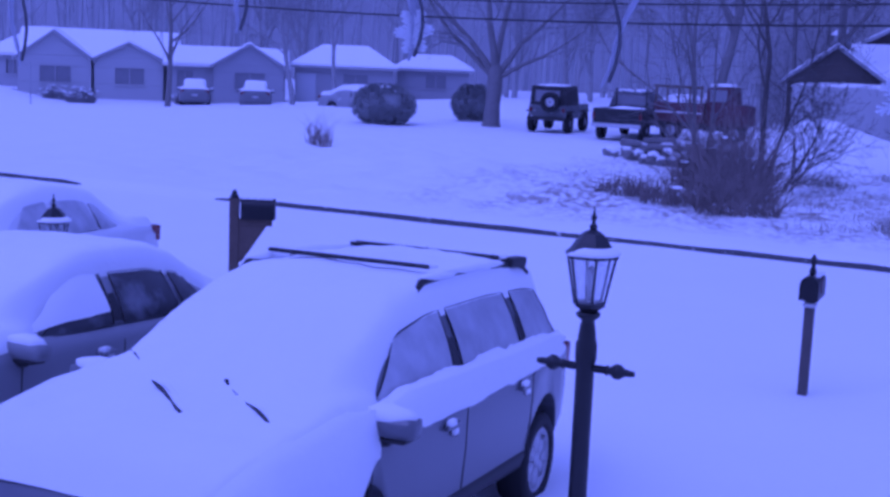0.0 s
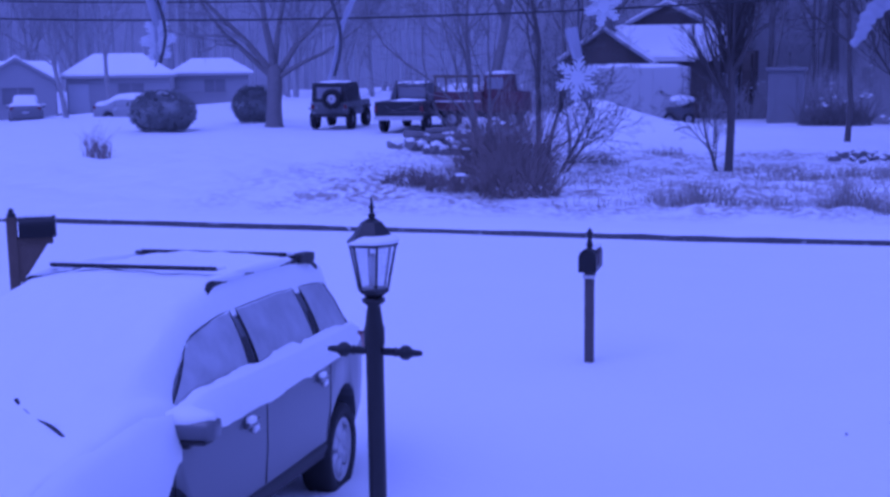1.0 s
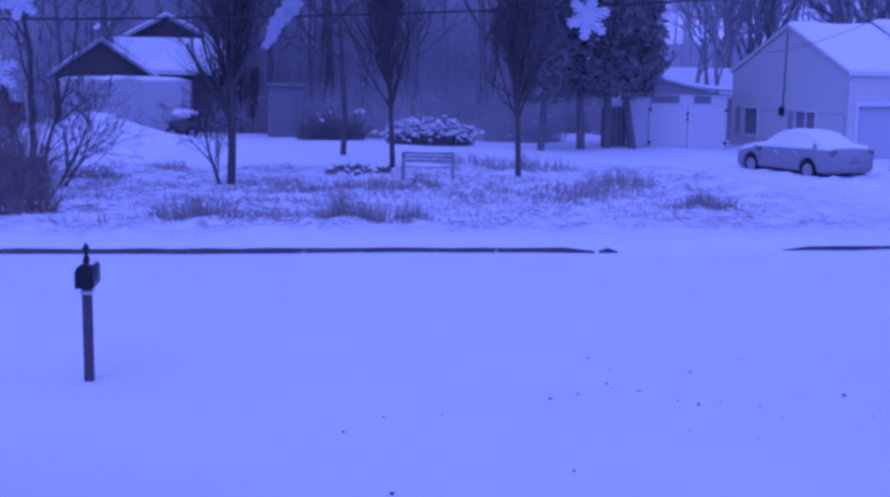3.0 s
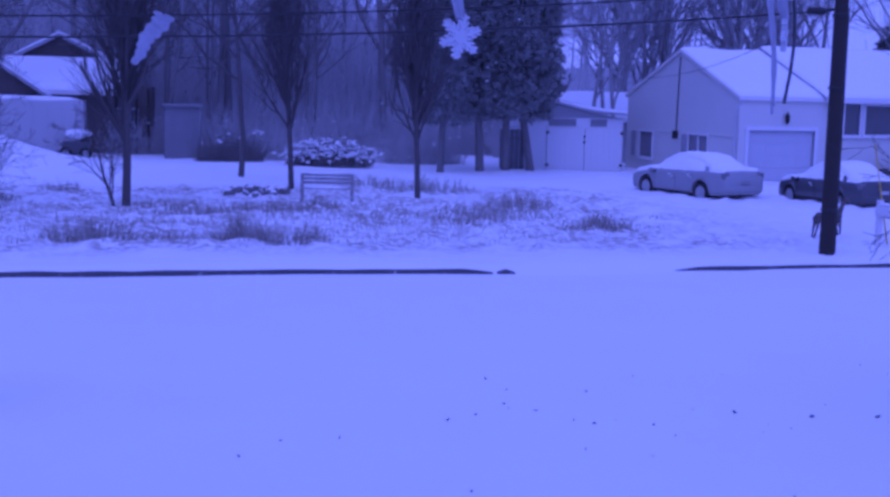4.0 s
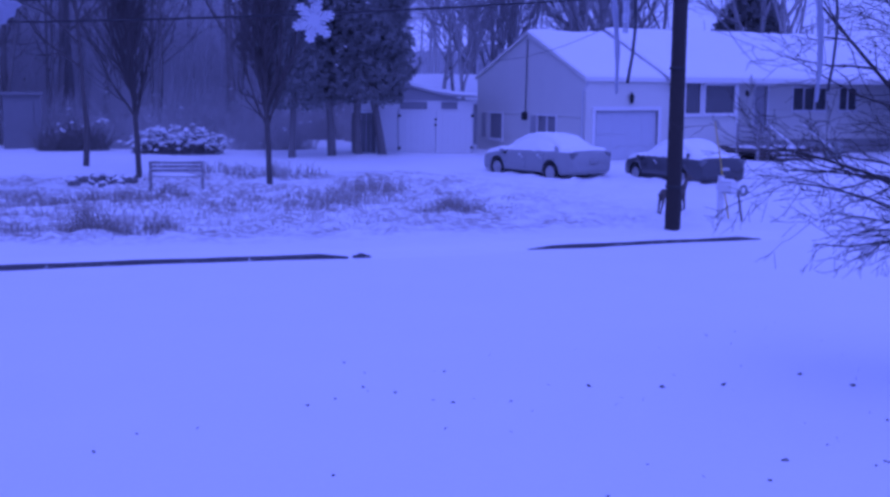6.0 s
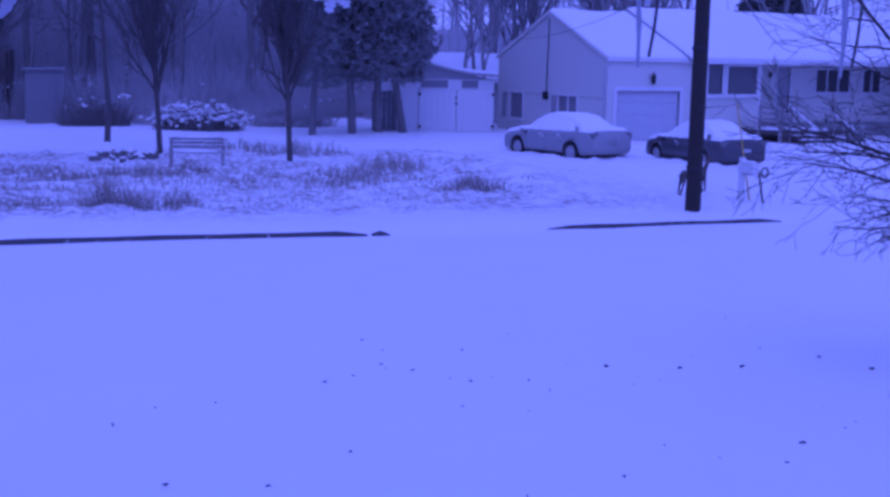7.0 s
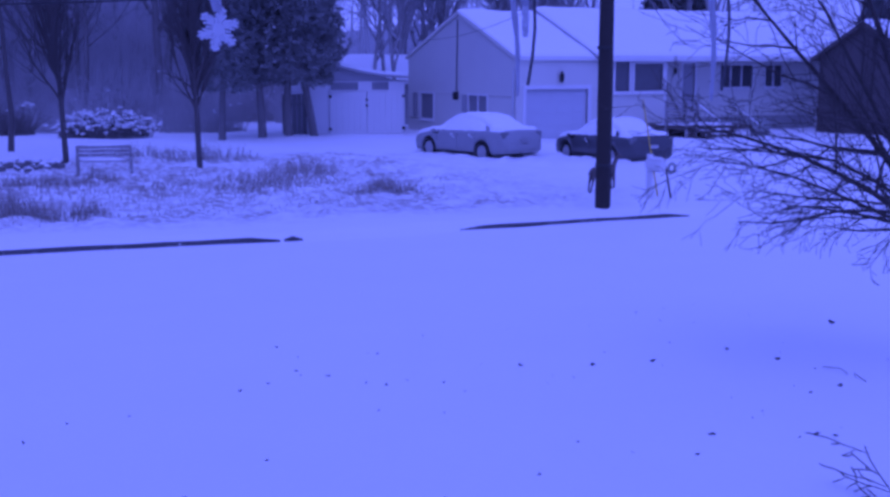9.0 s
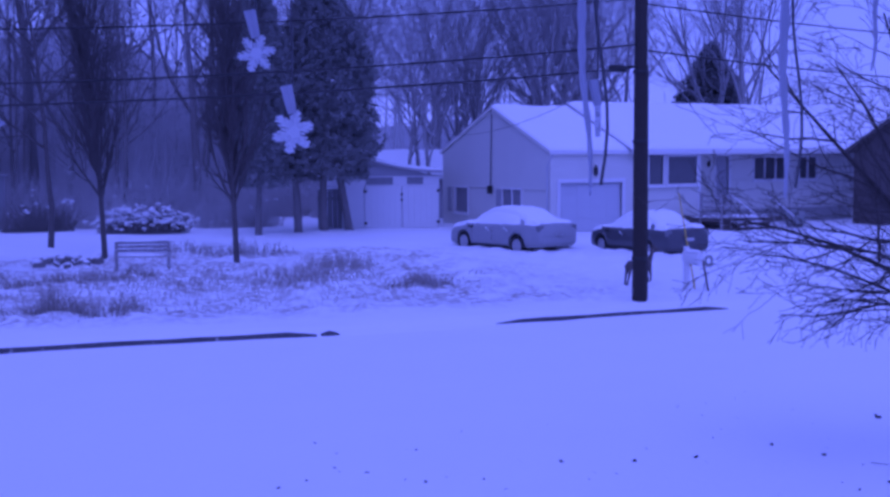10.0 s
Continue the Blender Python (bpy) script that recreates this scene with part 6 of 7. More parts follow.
def bench():
    root = thing("garden_bench", pose(3.42, 32.5, ground_z(3.42, 32.5) - 0.05, 0, 0, -6) @ Matrix.Diagonal((0.92, 1, 0.86, 1)), "weathered grey garden bench dusted with snow", "bench")
    for x in (-0.72, 0.72):
        part("leg", boxed(x - 0.045, -0.26, -0.05, x + 0.045, -0.17, 0.58, bevel=0.006), BENCHWOOD, root)
        part("leg", boxed(x - 0.045, 0.15, -0.05, x + 0.045, 0.24, 0.82, bevel=0.006), BENCHWOOD, root)
        part("armrest", boxed(x - 0.035, -0.27, 0.56, x + 0.035, 0.16, 0.6, bevel=0.006), BENCHWOOD, root)
    for k in range(4):
        s = part("seat_slat", boxed(-0.69, -0.25 + 0.11 * k, 0.38, 0.69, -0.16 + 0.11 * k, 0.405, bevel=0.004), BENCHWOOD, root)
    part("seat_snow", lump(bmesh.new(), 0, -0.05, 0.41, 0.66, 0.2, 0.07, 3, 2), SNOW, root, "thin snow on the seat", True)
    for k in range(3):
        part("back_slat", boxed(-0.69, 0.17, 0.5 + 0.12 * k, 0.69, 0.2, 0.59 + 0.12 * k, bevel=0.004), BENCHWOOD, root)
    part("back_snow", lump(bmesh.new(), 0, 0.18, 0.84, 0.7, 0.04, 0.04, 5, 2), SNOW, root, "", True)


bench()


def rock_pile(x, y, sx, sy, h, count, seed, label, size=0.3, log=True):
    r2 = random.Random(seed)
    root = thing("rubble_pile", pose(x, y, ground_z(x, y)), label, "rubble pile")
    meshes, caps = [], []
    for k in range(6):
        bm = lump(bmesh.new(), 0, 0, 0, 1.1, 0.85, 0.8, k + seed, 1)
        me = bpy.data.meshes.new("rock")
        bm.to_mesh(me)
        bm.free()
        me.materials.append(RUBBLE)
        meshes.append(me)
        bm = lump(bmesh.new(), 0.1, 0.1, 0.5, 0.9, 0.7, 0.42, k + seed + 9, 1)
        me = bpy.data.meshes.new("rock_snow")
        bm.to_mesh(me)
        bm.free()
        me.materials.append(SNOW)
        caps.append(me)
    for k in range(count):
        a, q = r2.uniform(0, 6.283), r2.random() ** 0.6
        s = size * r2.uniform(0.4, 1.2)
        ob = new("rock", meshes[k % 6])
        ob.matrix_basis = pose(sx * q * math.cos(a), sy * q * math.sin(a), h * (1 - q) * r2.uniform(0.4, 1) + s * 0.15, r2.uniform(-15, 15), r2.uniform(-15, 15), r2.uniform(0, 360)) @ Matrix.Scale(s, 4)
        ob.parent = root
        cap = new("rock_snow", caps[(k * 5) % 6])
        cap.parent = ob
    if log:
        for k in range(5):
            a = r2.uniform(-0.5, 0.5)
            p = Vector((r2.uniform(-sx, sx * 0.4), -sy * 0.5 + r2.uniform(-0.4, 0.4), 0.25 + 0.3 * r2.random()))
            part("log", tube(bmesh.new(), [p, p + Vector((r2.uniform(0.8, 1.6), a, r2.uniform(-0.1, 0.15)))], r2.uniform(0.06, 0.12), 7), BARK, root, "snow-topped log")


rock_pile(-9.75, 34.6, 1.45, 1.5, 0.5, 62, 31, "heap of broken rubble and logs under snow", 0.3)
rock_pile(1.75, 34.9, 1.05, 1.3, 0.12, 34, 32, "low snowy scatter of stones by the bench", 0.17, log=False)
rock_pile(-12.2, 37.2, 0.3, 0.3, 0.1, 3, 33, "few dark stones on the snow", 0.3, log=False)


# ---- dark brown house and white trailer across the street ----
def brown_house():
    root = thing("house", pose(-10.3, 54.0, 0.05), "dark brown house with front gable and snowy roofs", "house")
    I = Matrix()
    wall_with_openings("wall", 3.95, 2.75, 0.2, [(1.2, 1.0, 2.6, 2.1)], DARKWOOD, root, I, gable=1.35, courses=0.24, label="dark brown boards")
    window(root, I, 1.2, 1.0, 2.6, 2.1, PANE, 2, frame_mat=SIDINGGREY)
    gable_roof(root, 0, 5.0, 0, 3.95, 2.75, 4.1, 0.3, 0.1, I, along="v", slab=SIDINGGREY)
    wall_with_openings("wall", 4.4, 2.95, 0.2, [(1.0, 0.05, 1.9, 2.1), (2.7, 0.9, 3.8, 2.0)], DARKWOOD, root, Matrix.Translation((3.95, 1.2, 0)), courses=0.24, label="dark brown boards")
    window(root, Matrix.Translation((3.95, 1.2, 0)), 2.7, 0.9, 3.8, 2.0, PANE, 2, frame_mat=SIDINGGREY)
    part("door", boxed(4.97, 1.26, 0.05, 5.83, 1.31, 2.08, bevel=0.01), DARKWOOD, root, "dark door")
    gable_roof(root, 2.0, 7.0, 1.2, 6.2, 2.98, 4.15, 0.45, 0.12, I, slab=SIDINGGREY)
    wall_with_openings("wall", 4.3, 4.2, 0.2, [], DARKWOOD, root, Matrix.Translation((2.1, 4.2, 0)), gable=1.1, courses=0.24, label="dark upper gable")
    gable_roof(root, 4.2, 9.0, 2.1, 6.4, 4.2, 5.3, 0.3, 0.1, I, along="v", slab=SIDINGGREY)
    cup = part("cupola", boxed(1.65, 0.5, 3.95, 2.3, 1.15, 4.5, bevel=0.02), SIDINGGREY, root, "small pale roof cupola")
    part("cupola_roof", lathe(bmesh.new(), [(0.6, 4.5), (0.58, 4.57), (0.2, 4.78), (0.02, 4.86)], 4, Matrix.Translation((1.975, 0.825, 0)) @ Matrix.Rotation(math.pi / 4, 4, "Z")), SNOW, cup, "snow-capped top")
    for x in (7.7, 8.2):
        part("porch_post", boxed(x, 0.9, 0, x + 0.1, 1.0, 2.9), WOODPOLE, root, "dark porch post")
    part("wall", boxed(4.0, 6.3, 0, 8.3, 6.5, 3.0), DARKWOOD, root)
    part("wall", boxed(8.15, 1.4, 0, 8.35, 6.3, 2.98), DARKWOOD, root)
    part("wall", boxed(0.0, 0.2, 0, 0.2, 5.0, 2.75), DARKWOOD, root)


def trailer():
    root = thing("box_trailer", pose(-9.35, 50.0, 0.1, 0, 0, 2), "pale box trailer with snow on its roof", "trailer")
    part("body", boxed(0, 0, 0.35, 5.0, 2.1, 2.35, bevel=0.08), SIDINGFAR, root, "pale ribbed metal body")
    for k in range(9):
        part("rib", boxed(0.3 + 0.55 * k, -0.02, 0.42, 0.34 + 0.55 * k, 0.004, 2.25), SIDINGFAR, root)
    part("roof_snow", lump(bmesh.new(), 2.5, 1.0, 2.36, 2.55, 1.1, 0.14, 3, 3), SNOW, root, "snow along the roof", True)
    for x in (2.1, 2.95):
        w = part("wheel", lathe(bmesh.new(), [(0.1, -0.1), (0.33, -0.09), (0.33, 0.09), (0.1, 0.1)], 18, Matrix.Translation((x, 0.06, 0.33)) @ Matrix.Rotation(math.pi / 2, 4, "X")), RUBBER, root, "", True)
    part("skirt", boxed(0.1, 0.02, 0.2, 4.9, 0.06, 0.36), TRIM, root)


brown_house()
trailer()


def carport():
    root = thing("garden_shed", pose(-1.3, 52.0, 0.1), "plain grey shed at the edge of the woods", "shed")
    part("wall", boxed(0, 0, 0, 1.45, 2.5, 2.15), GREYSHED, root, "grey boarded wall")
    part("door", boxed(0.35, -0.04, 0.02, 1.15, -0.004, 1.9, bevel=0.01), GREYSHED, root, "grey door")
    part("roof", boxed(-0.1, -0.1, 2.15, 1.55, 2.6, 2.25), GREYSHED, root, "flat grey roof")
    root = thing("outbuilding", pose(33.65, 36.8, 0.1, 0, 0, 4), "dark brown outbuilding with a snowy roof", "outbuilding")
    wall_with_openings("wall", 7.0, 3.2, 0.2, [(2.5, 1.0, 3.6, 2.1)], BARK, root, Matrix(), courses=0.24, label="dark brown boards")
    window(root, Matrix(), 2.5, 1.0, 3.6, 2.1, PANE, 2, frame_mat=DARKWOOD)
    for x in (0.2, 7.0):
        wall_with_openings("wall", 5.0, 3.2, 0.2, [], DARKWOOD, root, Matrix.Translation((x, 0.2, 0)) @ Matrix.Rotation(math.pi / 2, 4, "Z"), gable=1.3, label="dark side wall")
    gable_roof(root, 0, 7.0, 0, 5.2, 3.2, 4.5, 0.25, 0.1, Matrix(), slab=DARKWOOD)


carport()


# ---- off-road vehicles ----
def spare_wheel(parent, m, r, w=0.22):
    t = part("wheel", lathe(bmesh.new(), [(r * 0.5, -w / 2), (r * 0.9, -w / 2), (r, -w * 0.3), (r, w * 0.3), (r * 0.9, w / 2), (r * 0.55, w / 2), (r * 0.5, w * 0.2)], 22, m), RUBBER, parent, "chunky black tyre", True)
    part("rim", lathe(bmesh.new(), [(0.02, w * 0.1), (r * 0.2, w * 0.45), (r * 0.35, w * 0.2), (r * 0.56, w * 0.3), (r * 0.56, -w * 0.3), (0.02, -w * 0.3)], 16, m), ALLOY, t, "grey steel rim", True)


def jeep():
    root = thing("off_road_vehicle", placed(-18.25, 46.4, 0.13, 5), "boxy dark off-road vehicle with rear spare wheel", "off-roader", "parked cars")
    X = Matrix.Rotation(math.pi / 2, 4, "Y")
    B = mat("dull_green_paint", (0.1, 0.105, 0.11), 0.5, vary=0.15, second=(0.6, 0.6, 0.63), amount=0.36)
    part("body", boxed(-0.78, 0.0, 0.55, 0.78, 3.6, 1.12, bevel=0.06), B, root, "dark painted tub")
    part("cab", loft([[(-0.74, y, 1.1), (0.74, y, 1.1), (0.7 * k, y, z), (-0.7 * k, y, z)] for y, z, k in ((0.02, 1.82, 0.98), (0.1, 1.87, 0.96), (1.9, 1.88, 0.96), (2.2, 1.5, 0.97), (2.3, 1.14, 1))]), TRIM, root, "black soft top")
    part("rear_window", boxed(-0.5, -0.015, 1.25, 0.5, 0.02, 1.7), PANEFAR, root, "rear window")
    for s in (-1, 1):
        for y in (0.55, 2.9):
            spare_wheel(root, Matrix.Translation((s * 0.75, y, 0.4)) @ X, 0.4, 0.27)
            part("fender", boxed(s * 0.78 - 0.12, y - 0.5, 0.82, s * 0.78 + 0.12, y + 0.5, 0.88, bevel=0.02), TRIM, root)
        part("tail_light", boxed(s * 0.68 - 0.06, -0.04, 0.85, s * 0.68 + 0.06, 0.0, 1.0), TAIL, root, "red tail light")
    spare_wheel(root, Matrix.Translation((0.16, -0.16, 1.24)) @ Matrix.Rotation(math.pi / 2, 4, "X"), 0.4, 0.24)
    part("bumper", boxed(-0.8, -0.12, 0.5, 0.8, 0.0, 0.64, bevel=0.03), TRIM, root, "dark bumper")
    part("roof_snow", lump(bmesh.new(), 0, 1.0, 1.88, 0.64, 0.95, 0.07, 2, 3), SNOW, root, "snow on the roof", True)
    part("bonnet_snow", lump(bmesh.new(), 0, 2.95, 1.12, 0.7, 0.6, 0.08, 5, 3), SNOW, root, "", True)


def pickup():
    root = thing("pickup_truck", placed(-14.65, 44.4, 0.13, 3), "dark pickup truck with snow on bed and roof", "pickup truck", "parked cars")
    X = Matrix.Rotation(math.pi / 2, 4, "Y")
    part("bed", boxed(-0.95, 0.0, 0.55, 0.95, 2.0, 1.2, bevel=0.04), TRIM, root, "dark cargo bed")
    part("tailgate", boxed(-0.85, -0.05, 0.62, 0.85, -0.004, 1.18, bevel=0.02), TRIM, root, "dark tailgate")
    part("cab", loft([[(-0.92, y, 0.55), (0.92, y, 0.55), (0.94, y, 1.12), (0.74, y, z), (-0.74, y, z), (-0.94, y, 1.12)] for y, z in ((2.05, 1.2), (2.12, 1.8), (3.3, 1.84), (4.0, 1.25), (5.3, 1.12), (5.4, 0.9))]), DARKCAR, root, "dark cab", True)
    part("rear_window", boxed(-0.6, 2.04, 1.3, 0.6, 2.1, 1.68), PANEFAR, root, "rear window")
    for s in (-1, 1):
        for y in (0.95, 4.4):
            spare_wheel(root, Matrix.Translation((s * 0.84, y, 0.4)) @ X, 0.4, 0.26)
        part("tail_light", boxed(s * 0.9 - 0.05, -0.03, 0.8, s * 0.9 + 0.05, 0.02, 1.05), TAIL, root, "red tail light")
        part("roof_bar", tube(bmesh.new(), [(s * 0.6, 2.0, 1.1), (s * 0.6, 1.95, 1.95)], 0.035, 6), TRIM, root)
    part("bumper", boxed(-0.95, -0.16, 0.5, 0.95, -0.02, 0.66, bevel=0.03), ALLOY, root, "pale steel bumper")
    part("bed_snow", lump(bmesh.new(), 0.1, 1.1, 1.17, 0.7, 0.75, 0.1, 2, 3), SNOW, root, "snow heaped in the bed", True)
    part("roof_snow", lump(bmesh.new(), 0, 2.75, 1.84, 0.7, 0.6, 0.08, 4, 3), SNOW, root, "snow on the roof", True)


def red_truck():
    root = thing("red_truck", placed(-13.9, 46.4, 0.13, -4), "old red truck half hidden behind brush", "truck", "parked cars")
    X = Matrix.Rotation(math.pi / 2, 4, "Y")
    part("chassis", boxed(0.1, 0.2, 0.5, 3.3, 1.8, 0.75, bevel=0.03), TRIM, root)
    part("box", boxed(0.0, 0.1, 0.76, 2.0, 2.0, 1.5, bevel=0.03), REDPAINT, root, "faded red side box")
    part("cab", loft([[(x, 0.12, 0.7), (x, 1.95, 0.7), (x, 1.8, z), (x, 0.26, z)] for x, z in ((2.05, 2.1), (2.85, 2.15), (2.95, 1.5), (3.5, 1.45), (3.55, 0.75))]), REDPAINT, root, "faded red cab", True)
    part("side_window", boxed(2.2, 0.16, 1.6, 2.85, 0.22, 2.05), PANEFAR, root, "dark cab window")
    for k in range(5):
        part("rack_post", boxed(0.05 + 0.45 * k, 0.1, 1.5, 0.11 + 0.45 * k, 0.16, 2.1), POST, root, "wooden rack post")
    part("rack_rail", boxed(0.0, 0.08, 2.05, 1.95, 0.14, 2.15), POST, root)
    part("trim_stripe", boxed(0.02, 0.085, 1.1, 1.98, 0.1, 1.16), WHITE, root, "pale stripe")
    for x in (0.7, 3.2):
        spare_wheel(root, Matrix.Translation((x, 0.25, 0.42)) @ Matrix.Rotation(math.pi / 2, 4, "X"), 0.42, 0.24)
    part("cab_snow", lump(bmesh.new(), 2.5, 1.0, 2.2, 0.5, 0.8, 0.08, 3, 3), SNOW, root, "snow on the cab", True)
    part("rack_snow", lump(bmesh.new(), 1.0, 0.9, 1.55, 0.95, 0.85, 0.25, 6, 3), SNOW, root, "snow on the load", True)


jeep()
pickup()
red_truck()


def covered_machine():
    root = thing("garden_tractor", pose(-4.6, 49.5, ground_z(-4.6, 49.5)), "small machine under a lump of snow", "garden machine")
    part("body", boxed(-0.5, -0.3, 0.2, 0.5, 0.3, 0.7, bevel=0.08), DARKCAR, root)
    for x in (-0.35, 0.4):
        spare_wheel(root, Matrix.Translation((x, -0.33, 0.24)) @ Matrix.Rotation(math.pi / 2, 4, "X"), 0.24, 0.14)
    part("seat", boxed(0.15, -0.2, 0.7, 0.5, 0.2, 0.95, bevel=0.05), TRIM, root)
    part("snow_cap", lump(bmesh.new(), 0.1, 0, 0.98, 0.5, 0.38, 0.2, 5, 3), SNOW, root, "rounded cap of snow", True)


covered_machine()


# ---- pale houses down the street ----
def hip_roof(parent, w, d, eave, ridge, over, snow, inset):
    """Four slopes that meet in a short ridge, under a layer of snow."""
    def shell(low, high):
        bm = bmesh.new()
        rings = []
        for dz in (low, high):
            base = [(-over, -over), (w + over, -over), (w + over, d + over), (-over, d + over)]
            rings.append(([bm.verts.new((x, y, eave + dz)) for x, y in base], [bm.verts.new((x, d / 2, ridge + dz)) for x in (inset, w - inset)]))
        for e, r in rings:
            for f in ((e[0], e[1], r[1], r[0]), (e[1], e[2], r[1]), (e[2], e[3], r[0], r[1]), (e[3], e[0], r[0])):
                bm.faces.new(f)
        lo, hi = rings[0][0], rings[1][0]
        for k in range(4):
            bm.faces.new((lo[k], lo[(k + 1) % 4], hi[(k + 1) % 4], hi[k]))
        return bm
    roof = part("roof", shell(-0.16, 0.0), SIDINGGREY, parent, "shingled hip roof")
    part("roof_snow", shell(0.004, snow), SNOW, roof, "even layer of snow")


def far_house(x, y, z, w, d, eave, ridge, wall, openings, label, along="u", wing=None, deg=0, pane=None, hip=0.0):
    root = thing("house", pose(x, y, z, 0, 0, deg), label, "house", "houses down the street")
    I = Matrix()
    g = ridge - eave if along == "v" else 0
    wall_with_openings("wall", w, eave, 0.2, openings, wall, root, I, gable=g, courses=0.24, label="pale lap siding")
    for o in openings:
        if o[1] > 0.3:
            # frame takes the wall's colour, cutting contrast to imitate haze
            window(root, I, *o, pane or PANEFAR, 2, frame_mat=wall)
        else:
            part("garage_door", boxed(o[0], 0.05, o[1], o[2], 0.1, o[3]), GREYDOOR, root, "pale garage door")
    for a in (0.0, w - 0.2):
        wall_with_openings("wall", d, eave, 0.2, [], wall, root, Matrix.Translation((a + 0.2, 0.2, 0)) @ Matrix.Rotation(math.pi / 2, 4, "Z"), gable=(ridge - eave) if along == "u" and not hip else 0, label="side wall")
    if hip:
        hip_roof(root, w, d, eave, ridge, 0.35, 0.12, hip)
    else:
        gable_roof(root, 0, w if along == "u" else d, 0, d if along == "u" else w, eave, ridge, 0.3, 0.12, I, along=along, slab=SIDINGGREY)
    for wx, ww, wd, rise in wing or ():
        m = Matrix.Translation((wx, -wd, 0))
        ops = [(ww * 0.3, 1.0, ww * 0.72, 2.0)]
        wall_with_openings("wall", ww, eave, 0.2, ops, wall, root, m, gable=rise, courses=0.24, label="gabled wing")
        window(root, m, *ops[0], pane or PANEFAR, 2, frame_mat=wall)
        for a in (0.0, ww - 0.2):
            part("wall", boxed(wx + a, -wd + 0.2, 0, wx + a + 0.2, -0.01, eave), wall, root)
        gable_roof(root, -wd, d * 0.45, wx, wx + ww, eave, eave + rise, 0.25, 0.12, I, along="v", slab=SIDINGGREY)
    return root


far_house(-58.3, 58.0, -0.6, 9.6, 7.0, 2.65, 4.3, SIDINGFAR, [(1.7, 1.0, 2.1, 2.1), (4.5, 1.0, 5.0, 2.1)], "pale one-storey house with two front gables", wing=((0.0, 4.4, 0.9, 1.6), (4.6, 4.2, 0.9, 1.0)), deg=38)
far_house(-50.3, 62.5, -0.6, 7.4, 6.0, 2.55, 3.5, SIDINGGREY, [(0.6, 0.9, 1.6, 2.0)], "grey low house with a broad gable", wing=((2.9, 4.4, 0.9, 1.3),), deg=35)
far_house(-45.0, 69.0, -0.4, 6.5, 6.0, 2.4, 3.7, SIDINGGREY, [(0.1, 0.0, 1.4, 1.9), (3.2, 0.9, 4.8, 1.9)], "grey house with pale garage door and snowy roof", deg=30, hip=1.7)
far_house(-41.1, 76.0, -0.2, 5.0, 5.0, 2.2, 3.1, SIDINGGREY, [(2.0, 0.9, 3.4, 1.8)], "low grey house behind the trees", deg=27, hip=1.2)
far_house(-66.5, 63.0, -0.3, 6.5, 7.0, 2.4, 3.6, SIDINGGREY, [(2.0, 0.9, 3.4, 1.8)], "grey house at the end of the street")
# far cars are lowered into the ground to fit the camera's view
car(SEDAN, "sedan", HAZECAR, placed(-46.4, 60.3, ground_z(-43, 57) - 0.2, 217), "grey car parked before a far house", 6, 0.1, glass=HAZECAR, panes_snow=False)
car(SEDAN, "sedan", HAZECAR, placed(-42.6, 61.2, ground_z(-39.6, 57.5) - 0.35, 214), "dark snow-topped car on the far drive", 7, 0.12, glass=FROSTCAR, panes_snow=False)
car(SEDAN, "sedan", FROSTCAR, placed(-30.2, 56.0, ground_z(-30.2, 56.0) - 0.42, 82), "grey car with a thick snow cover beside the round bush", 8, 0.16, glass=FROSTCAR, panes_snow=False)
kerb(-42, -31, 33.0, "thin dark kerb of the side street")
for x, y, s in ((-51.5, 56.0, 1), (-54.3, 57.0, 2), (-47.0, 60.5, 3)):
    snowy_hedge(x, y, 1.0, 0.5, 1.1, 60 + s, "low bare shrub before a far house", TWIGFAR, snow=0.3)
solo("sign_post", tube(bmesh.new(), [(0, 0, -0.1), (0, 0, 2.2)], 0.03, 6), SIDINGGREY, "thin grey post on the far lawn", "post", m=pose(-46.8, 47.3, ground_z(-46.8, 47.3)))


